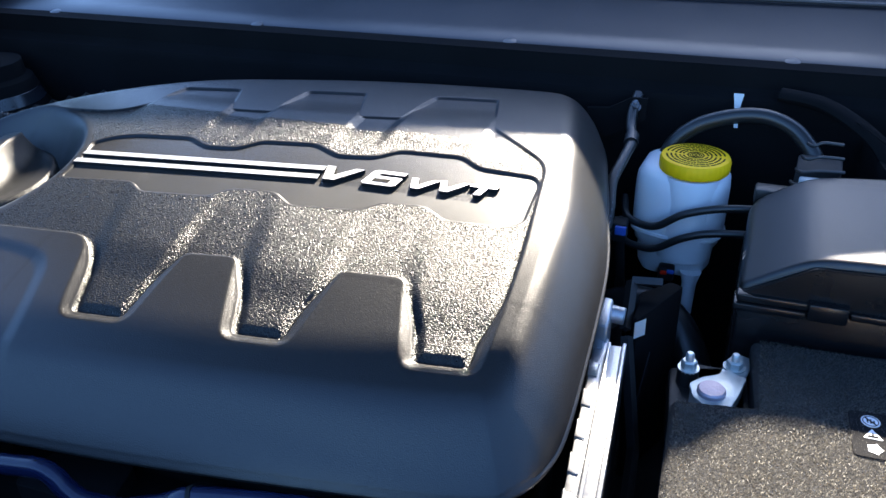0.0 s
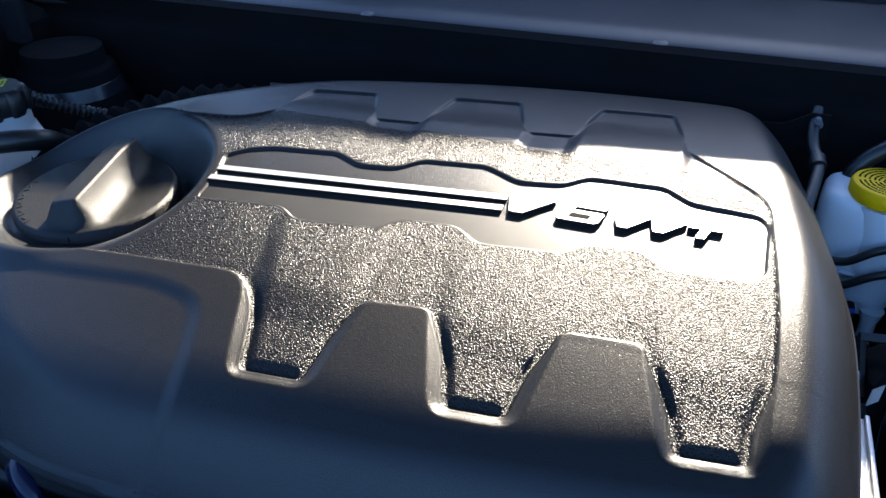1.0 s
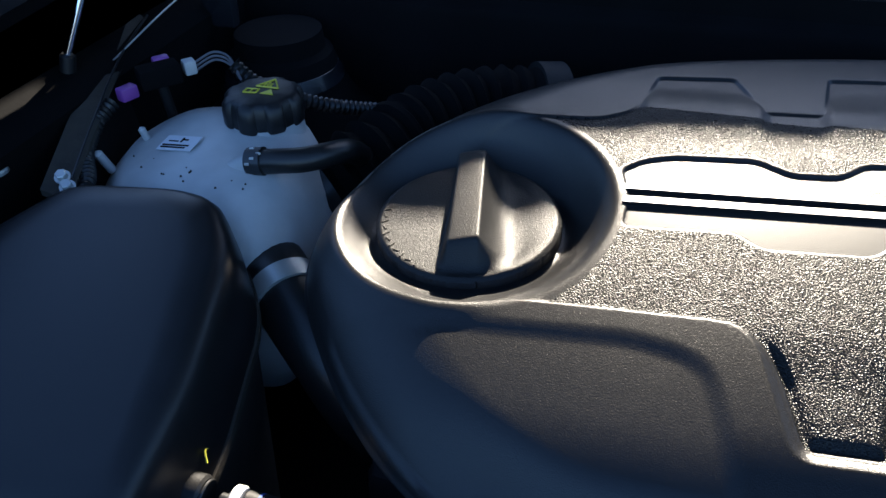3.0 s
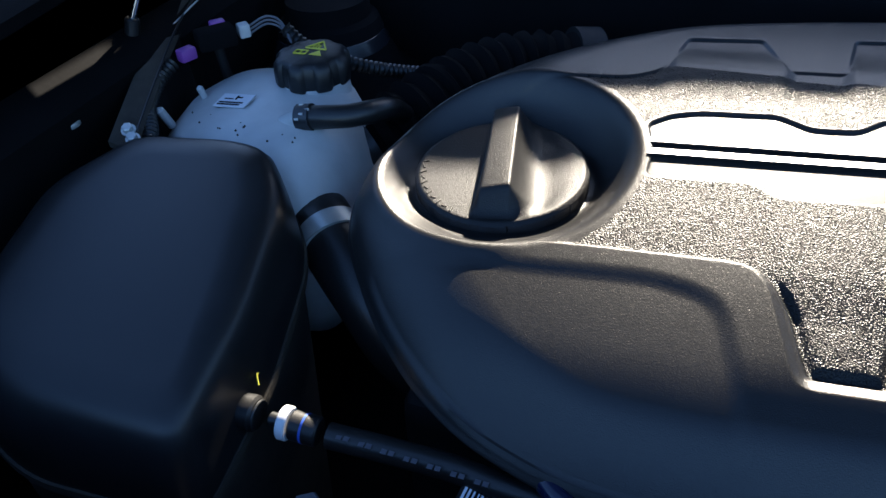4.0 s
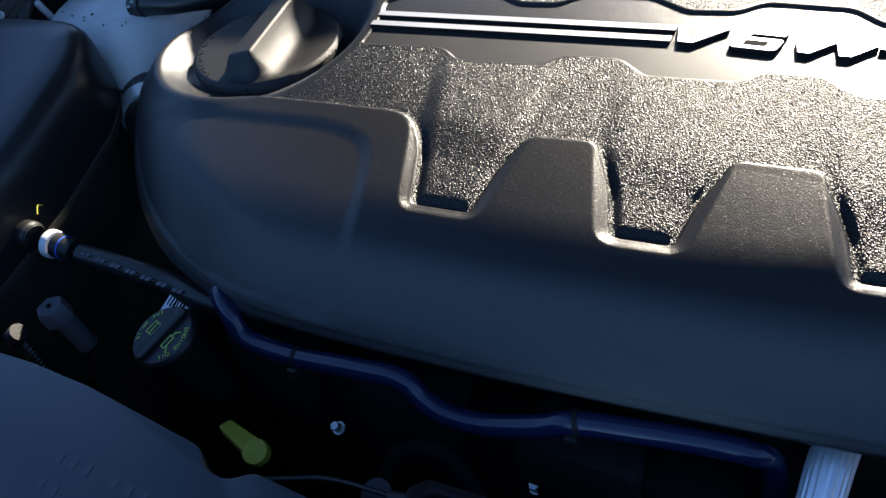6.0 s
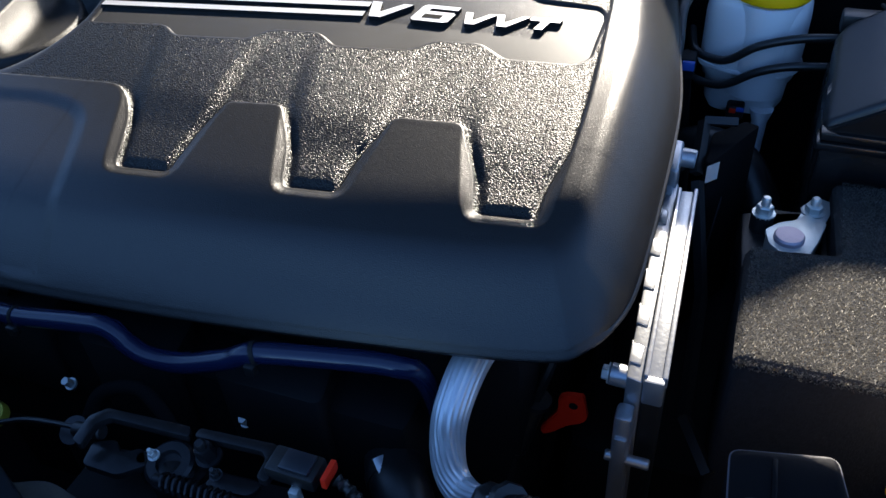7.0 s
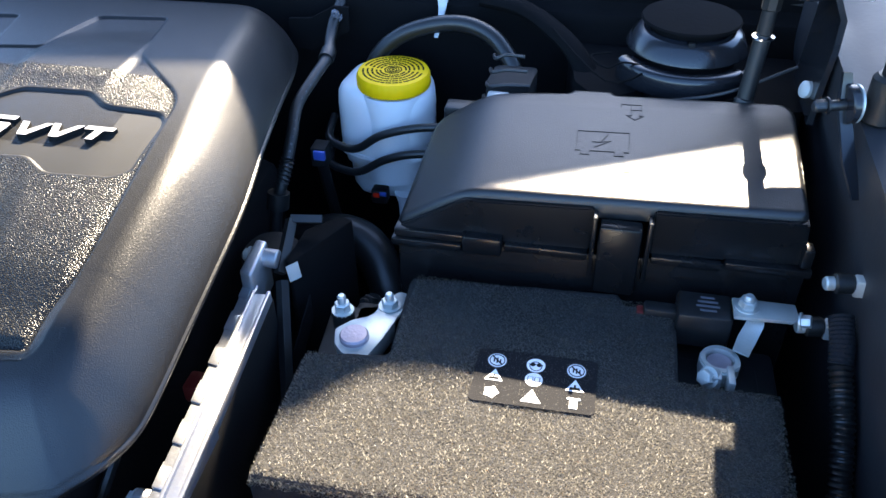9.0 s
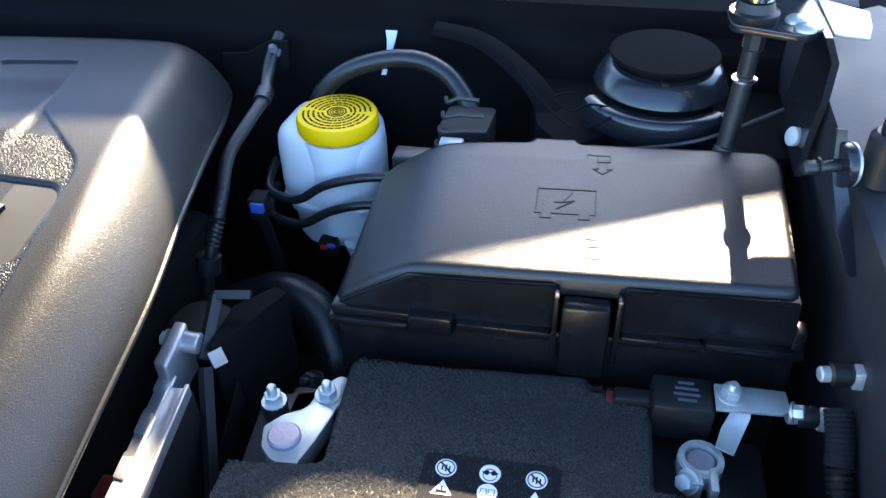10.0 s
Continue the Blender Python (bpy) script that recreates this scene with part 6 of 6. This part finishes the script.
for k in range(8):
    x = 0.1868 + 0.0045 * k
    part("rib", box(-0.0012, 0.0012, -0.022, 0.018, -0.002, 0.0018, 0.0008, m=Matrix.Translation((x, 0.2985 + 0.0006 * k, 1.192 - 0.22 * (0.0325 - 0.0006 * k))) @ Matrix.Rotation(math.atan(0.22), 4, "X")), M_PANEL, right_panel)
side_panel = thing("headlamp_cover_panel", "dark satin plastic cover panel at the wing corner", "cover panel")
side_panel["edge_y"] = 0.338
part("panel", prism(rounded([(0.282, 0.326), (0.36, 0.338), (0.52, 0.33), (0.52, -0.25), (0.27, -0.25), (0.272, 0.30)], 0.008), 0.95, 1.192, 0.005, 3, lift=lambda x, y: -0.22 * (0.338 - y)), M_PANEL, side_panel)
left_panel = thing("radiator_cover_panel", "dark satin plastic panel over the radiator with moulded lettering", "cover panel")
left_panel["edge_y"] = 0.262
LPN = rounded([(-0.76, 0.246), (-0.64, 0.252), (-0.50, 0.262), (-0.45, 0.262), (-0.36, 0.256), (-0.350, 0.247), (-0.335, 0.246), (-0.322, 0.255), (-0.285, 0.254), (-0.262, 0.246), (-0.252, 0.225), (-0.250, 0.18), (-0.250, -0.25), (-0.95, -0.25), (-0.93, 0.23)], 0.005)
part("panel", prism(LPN, 0.95, 1.166, 0.004, 3, lift=lambda x, y: -0.22 * (0.262 - y)), M_PANEL, left_panel)
push_pin(left_panel, -0.278, 0.228, 1.166, 0.014)
for row in range(2):
    for k in range(14):
        if (k + row) % 5 == 3:
            continue
        x = -0.435 + 0.0105 * k
        part("raised_mark", box(-0.0022, 0.0022, -0.0030, 0.0030, -0.001, 0.0003, 0, m=Matrix.Translation((x, 0.222 - 0.016 * row, 1.166 - 0.22 * (0.04 + 0.016 * row))) @ Matrix.Rotation(math.atan(0.22), 4, "X")), M_PANEL, left_panel)
steel = thing("latch_support_bar", "dusty dark steel bar beside the bonnet latch", "bar")
part("bar", prism(rounded([(-0.40, 0.20), (-0.26, 0.262), (-0.20, 0.250), (-0.09, 0.23), (-0.09, 0.16), (-0.40, 0.16)], 0.01), 1.06, 1.112, 0.004), M_BROWN, steel)
for ob_, (x0, x1) in ((steel, (-0.70, 0.40)),):
    part("cross_member", box(x0, x1, -0.24, 0.20, 0.74, 1.058, 0.02), M_DARK, steel)

# ---- left side ----
airbox = thing("air_filter_box", "smooth black air filter housing with a dusty lower half", "air filter box")
AB = rounded([(-0.85, 0.335), (-0.717, 0.337), (-0.722, 0.43), (-0.742, 0.53), (-0.775, 0.574), (-0.81, 0.580), (-0.893, 0.566), (-0.94, 0.50), (-0.93, 0.36)], 0.022, 5)
box_top = lambda k: (lambda x, y: k - 0.28 * max(0.0, 0.56 - y))
part("lid", loft([at_z(grown(AB, g), z) for g, z in ((0.015, box_top(1.135)), (0.013, box_top(1.165)), (0.009, box_top(1.190)), (0.006, box_top(1.202)), (0.0, box_top(1.210)), (-0.008, box_top(1.2135)), (-0.03, box_top(1.2145)))]), M_SMOOTH, airbox)
part("body", loft([at_z(grown(AB, g), z) for g, z in ((-0.01, 0.74), (0.004, 1.0), (0.010, box_top(1.12)), (0.017, box_top(1.13)), (0.017, box_top(1.138)))]), M_BROWN, airbox)
part("cable_hair", tube([(-0.705, 0.412, 1.118), (-0.709, 0.418, 1.122), (-0.711, 0.424, 1.117)], 0.0007, 6, 5), M_DULLYEL, airbox, "yellow-green tab")
intake = thing("intake_hose", "black ribbed intake hose with a clamp band", "hose")
part("hose", tube([(-0.762, 0.614, 1.120), (-0.730, 0.584, 1.115), (-0.69, 0.555, 1.095), (-0.65, 0.54, 1.05), (-0.60, 0.54, 1.0)], 0.030, 24, 8), M_RUBBER, intake)
part("clamp_band", tube([(-0.740, 0.593, 1.118), (-0.727, 0.581, 1.114)], 0.0325, 30, 3), M_ZINC, intake, "bright clamp band")
bellows = thing("intake_bellows", "black ribbed intake bellows behind the cover", "hose")
part("bellows", tube([(-0.775, 0.72, 1.12), (-0.735, 0.77, 1.14), (-0.70, 0.84, 1.15), (-0.65, 0.90, 1.15), (-0.58, 0.94, 1.14)], 0.040, 24, 8, ribs=0.008, rib=0.019), M_LINER, bellows)
part("clamp_band", tube([(-0.772, 0.724, 1.1215), (-0.764, 0.734, 1.1255)], 0.0425, 28, 3), M_STEEL, bellows)
part("cuff", tube([(-0.60, 0.930, 1.144), (-0.575, 0.945, 1.140)], 0.0425, 28, 3), M_FLAT, bellows)
tank = thing("coolant_tank", "milky aged plastic coolant expansion tank with specks", "coolant tank")
TK = [(-0.972, 0.69), (-0.940, 0.775), (-0.86, 0.795), (-0.79, 0.79), (-0.745, 0.735), (-0.732, 0.65), (-0.75, 0.585), (-0.82, 0.575), (-0.925, 0.60)]
TL = [(p.x, p.y) for p in spline([(x, y, 0) for x, y in TK], 6, True)]
tilt = lambda k: (lambda x, y: k - 0.06 * (0.70 - y) - 0.12 * max(0, -0.86 - x))
part("body", loft([at_z(grown(TL, g), z) for g, z in ((-0.03, 0.98), (-0.006, 1.02), (0.0, 1.07), (-0.002, 1.11), (-0.010, 1.145), (-0.022, tilt(1.172)), (-0.040, tilt(1.187)), (-0.065, tilt(1.193)), (-0.085, tilt(1.195)))]), M_TANK, tank)
rng = random.Random(21)
for k in range(46):
    a_, q = rng.uniform(3.4, 6.0), rng.uniform(0.35, 0.9)
    x, y = -0.835 + 0.095 * q * math.cos(a_), 0.685 + 0.10 * q * math.sin(a_)
    d_ = -float(sd_poly(np.array([x]), np.array([y]), TL)[0])
    if d_ > 0.045:
        part("speck", lathe([(rng.uniform(0.0007, 0.0013), -0.001), (0.0006, 0.0003)], 6, (x, y, tilt(1.1935)(x, y) - 0.0005)), M_BROWN, tank)
part("seam", loft([at_z(grown(TL, g), z) for g, z in ((-0.002, 1.094), (0.003, 1.097), (-0.002, 1.10))]), M_TANK, tank)
part("neck", lathe([(0.036, 1.17), (0.034, 1.20)], 32, (-0.815, 0.735, 0)), M_TANK, tank)
tc = part("cap", lathe([(0.0325, 1.194), (0.0345, 1.197), (0.0345, 1.209), (0.0335, 1.2165), (0.0315, 1.2205), (0.028, 1.2222), (0.0, 1.223)], 96, (-0.815, 0.735, 0), wobble=lambda a, k: 1 + (0.11 * float(ease((math.cos(8 * a) + 0.35) / 0.5)) if k < 4 else 0.07 * float(ease((math.cos(8 * a) + 0.35) / 0.5)) if k < 5 else 0)), M_BLACK, tank, "black lobed pressure cap")
YZ = 1.2232
for x, y, s in ((-0.812, 0.747, 0.011), (-0.806, 0.731, 0.0065)):
    tri_pts = [(x - s, y - s * 0.6), (x + s, y - s * 0.6), (x, y + s)]
    if s > 0.01:
        bits = [tube([(*a, YZ), (*b, YZ)], 0.0009, 5, 1) for a, b in zip(tri_pts, tri_pts[1:] + tri_pts[:1])]
        bits += [tube([(x - 0.004 + 0.003 * k, y - 0.004, YZ), (x - 0.004 + 0.003 * k, y + 0.003 - abs(k - 1) * 0.002, YZ)], 0.0009, 5, 1) for k in range(3)]
        part("warning_mark", join(*bits), M_DULLYEL, tc, "yellow warning triangle")
    else:
        part("warning_mark", prism(tri_pts, YZ - 0.001, YZ + 0.0002, 0), M_DULLYEL, tc, "yellow warning triangle")
bits = [tube([(*a, YZ), (*b, YZ)], 0.0008, 5, 1) for a, b in (((-0.829, 0.726), (-0.829, 0.734)), ((-0.829, 0.734), (-0.817, 0.735)), ((-0.817, 0.735), (-0.817, 0.727)), ((-0.817, 0.727), (-0.829, 0.726)), ((-0.823, 0.726), (-0.823, 0.734)))]
part("warning_mark", join(*bits), M_DULLYEL, tc, "yellow manual symbol")
part("label", box(-0.0175, 0.0175, -0.0115, 0.0115, 0, 0.0007, 0, m=Matrix.Translation((-0.8690, 0.672, 1.1935)) @ Matrix.Rotation(radians(5), 4, "X") @ Matrix.Rotation(radians(-4), 4, "Y")), M_PRINT, tank, "white printed label")
LM = Matrix.Translation((-0.8690, 0.672, 1.1943)) @ Matrix.Rotation(radians(5), 4, "X") @ Matrix.Rotation(radians(-4), 4, "Y")
for x0, x1, y0, y1 in ((-0.015, 0.010, -0.0085, -0.0065), (-0.015, 0.012, -0.0050, -0.0030), (-0.012, -0.002, 0.0015, 0.003), (0.000, 0.002, 0.001, 0.008), (0.002, 0.007, 0.004, 0.006)):
    part("print_bar", box(x0, x1, y0, y1, 0, 0.0003, 0, m=LM), M_INK, tank)
part("nozzle", rod((-0.808, 0.656, 1.184), (-0.786, 0.656, 1.194), 0.0095, 18, 0.002), M_TANK, tank)
part("spigot", rod((-0.935, 0.655, 1.165), (-0.938, 0.645, 1.19), 0.0042, 14, 0.002), M_TANK, tank)
part("spigot", rod((-0.915, 0.690, 1.175), (-0.917, 0.685, 1.197), 0.0034, 14, 0.002), M_TANK, tank)
over = thing("overflow_hose", "black hose with crimped clip on the coolant tank", "hose")
part("hose", tube([(-0.786, 0.656, 1.195), (-0.765, 0.659, 1.197), (-0.745, 0.666, 1.197), (-0.730, 0.682, 1.195), (-0.722, 0.71, 1.185), (-0.73, 0.76, 1.15)], 0.0108, 16, 8), M_RUBBER, over)
part("crimp", tube([(-0.790, 0.656, 1.1945), (-0.776, 0.657, 1.1965)], 0.0124, 18, 4), M_STEEL, over)
for k in range(9):
    a_ = radians(20 + 24 * k)
    part("crimp_mark", rod((-0.788 + 0.004 * (k % 3), 0.6565 - 0.0124 * math.cos(a_), 1.1945 + 0.0124 * math.sin(a_)), (-0.784 + 0.004 * (k % 3), 0.6565 - 0.0128 * math.cos(a_), 1.1950 + 0.0128 * math.sin(a_)), 0.0012, 6), M_TANK, over)
ldome = thing("strut_tower", "black painted strut tower deep in the corner", "strut tower")
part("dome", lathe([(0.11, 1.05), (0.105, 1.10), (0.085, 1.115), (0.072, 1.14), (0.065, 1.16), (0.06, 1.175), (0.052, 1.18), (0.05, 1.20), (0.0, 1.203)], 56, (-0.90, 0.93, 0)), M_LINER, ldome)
# Glossy ring added to catch highlight arcs on the near-black dome
part("dome_gloss_ring", lathe([(0.0675, 1.140), (0.071, 1.1445), (0.0655, 1.160), (0.060, 1.163)], 48, (-0.90, 0.93, 0)), M_PAINT, ldome)
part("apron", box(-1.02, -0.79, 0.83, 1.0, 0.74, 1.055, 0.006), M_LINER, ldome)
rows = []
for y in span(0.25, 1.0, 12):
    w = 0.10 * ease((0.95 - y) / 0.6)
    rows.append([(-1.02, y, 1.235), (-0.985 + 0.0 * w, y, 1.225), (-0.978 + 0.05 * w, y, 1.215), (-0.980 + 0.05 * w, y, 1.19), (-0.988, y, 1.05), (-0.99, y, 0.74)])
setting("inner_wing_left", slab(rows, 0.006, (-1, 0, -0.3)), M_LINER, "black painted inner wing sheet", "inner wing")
flange = thing("wing_flange", "dusty steel flange strip beside the coolant tank", "flange")
part("strip", slab([[(-0.916, 0.575, 1.180), (-0.926, 0.577, 1.187), (-0.946, 0.580, 1.189)], [(-0.943, 0.650, 1.200), (-0.953, 0.653, 1.207), (-0.972, 0.657, 1.209)], [(-0.983, 0.760, 1.220), (-0.993, 0.763, 1.227), (-1.010, 0.767, 1.229)], [(-1.01, 0.85, 1.230), (-1.02, 0.852, 1.237), (-1.035, 0.855, 1.239)]], 0.006, (0, 0, -1)), M_BROWN, flange)
part("edge", tube([(-0.917, 0.573, 1.187), (-0.944, 0.650, 1.207), (-0.984, 0.760, 1.227), (-1.009, 0.85, 1.237)], 0.0012, 6, 5), M_STEEL, flange)
for at in ((-0.930, 0.592, 1.196), (-0.921, 0.585, 1.192)):
    part("bolt", hex_nut(at, (0.2, -0.4, 1), 0.005, 0.006), M_ZINC, flange)
part("web", slab([[(-0.925, 0.575, 1.185), (-0.925, 0.575, 0.74)], [(-0.995, 0.79, 1.225), (-0.995, 0.79, 0.74)]], 0.004, (1, 0, 0)), M_DARK, flange)
plug = thing("wiring_connector", "black and purple wiring connector beside the coolant tank", "connector")
part("body", box(-0.020, 0.020, -0.012, 0.012, -0.010, 0.010, 0.003, m=Matrix.Translation((-0.930, 0.745, 1.222)) @ Matrix.Rotation(radians(48), 4, "Z")), M_LINER, plug)
part("purple_lock", box(-0.009, 0.009, -0.006, 0.006, -0.007, 0.006, 0.002, m=Matrix.Translation((-0.946, 0.714, 1.216)) @ Matrix.Rotation(radians(70), 4, "Z")), M_PURPLE, plug, "purple connector lock")
part("grey_end", box(-0.005, 0.007, -0.007, 0.007, -0.007, 0.007, 0.002, m=Matrix.Translation((-0.912, 0.768, 1.222)) @ Matrix.Rotation(radians(48), 4, "Z")), M_TANK, plug)
part("conduit", tube([(-0.955, 0.70, 1.21), (-0.957, 0.675, 1.200), (-0.945, 0.64, 1.19), (-0.92, 0.60, 1.18), (-0.93, 0.54, 1.16), (-0.96, 0.45, 1.12)], 0.0075, 12, 8, ribs=0.002, rib=0.005), M_RUBBER, plug)
for k in range(3):
    part("wire", tube([(-0.905, 0.772, 1.226 - 0.004 * k), (-0.892, 0.785, 1.232 - 0.004 * k), (-0.875, 0.785, 1.228 - 0.004 * k), (-0.86, 0.775, 1.21)], 0.0012, 6, 6), M_GREYP, plug)
part("rear_conduit", tube([(-0.872, 0.785, 1.222), (-0.85, 0.79, 1.20), (-0.80, 0.82, 1.17), (-0.75, 0.88, 1.14)], 0.008, 12, 6, ribs=0.002, rib=0.006), M_RUBBER, plug)
part("stay", rod((-0.930, 0.745, 1.215), (-0.94, 0.78, 1.05), 0.005), M_FLAT, plug)
part("rear_lock", box(-0.008, 0.008, -0.005, 0.005, -0.004, 0.005, 0.002, m=Matrix.Translation((-0.936, 0.760, 1.229)) @ Matrix.Rotation(radians(48), 4, "Z")), M_PURPLE, plug, "purple connector lock")
# Thin zinc-coloured line laid along the wing's inner top edge
stay = thing("wing_edge_line", "thin bright line along the wing edge", "wire")
part("wire", tube([(-0.990, 0.735, 1.221), (-0.988, 0.833, 1.240), (-0.992, 0.905, 1.247)], 0.0009, 8, 5), M_ZINC, stay)
lgas = thing("gas_strut", "bonnet gas strut with bright rod at the far wing", "gas strut")
part("socket", rod((-1.009, 0.714, 1.225), (-1.005, 0.718, 1.247), 0.0075, 16, 0.002), M_BLACK, lgas)
part("piston_rod", rod((-1.005, 0.718, 1.246), (-0.945, 0.769, 1.396), 0.0034, 14), M_CHROME, lgas)
part("cylinder", rod((-0.945, 0.769, 1.395), (-0.880, 0.824, 1.560), 0.009, 16, 0.002), M_BLACK, lgas)
lh = thing("hinge_bracket", "grey steel bonnet hinge plate at the wing", "hinge")
part("plate", prism(rounded([(-1.095, 0.600), (-1.04, 0.640), (-1.02, 0.625), (-0.990, 0.612), (-0.972, 0.578), (-0.992, 0.545), (-1.05, 0.545)], 0.008), 1.200, 1.205, 0.0015), M_ZINC, lh)
part("washer", lathe([(0.014, 0), (0.014, 0.002), (0.0, 0.002)], 24, (-1.030, 0.592, 1.205)), M_ZINC, lh)
part("bolt", hex_nut((-1.030, 0.592, 1.206), (0, 0, 1), 0.0085, 0.009), M_ZINC, lh)
part("leg", box(-1.06, -1.01, 0.56, 0.60, 1.15, 1.202, 0.003), M_PAINT, lh)
# Plate and post added out of view to keep sun off the coolant tank
la = thing("hinge_bracket", "added unseen black plate that shades the coolant tank", "hinge")
part("arm", box(-0.99, -0.69, 0.925, 0.935, 1.315, 1.445, 0.003), M_PAINT, la)
part("post", box(-0.99, -0.95, 0.922, 0.938, 1.20, 1.32, 0.003), M_PAINT, la)
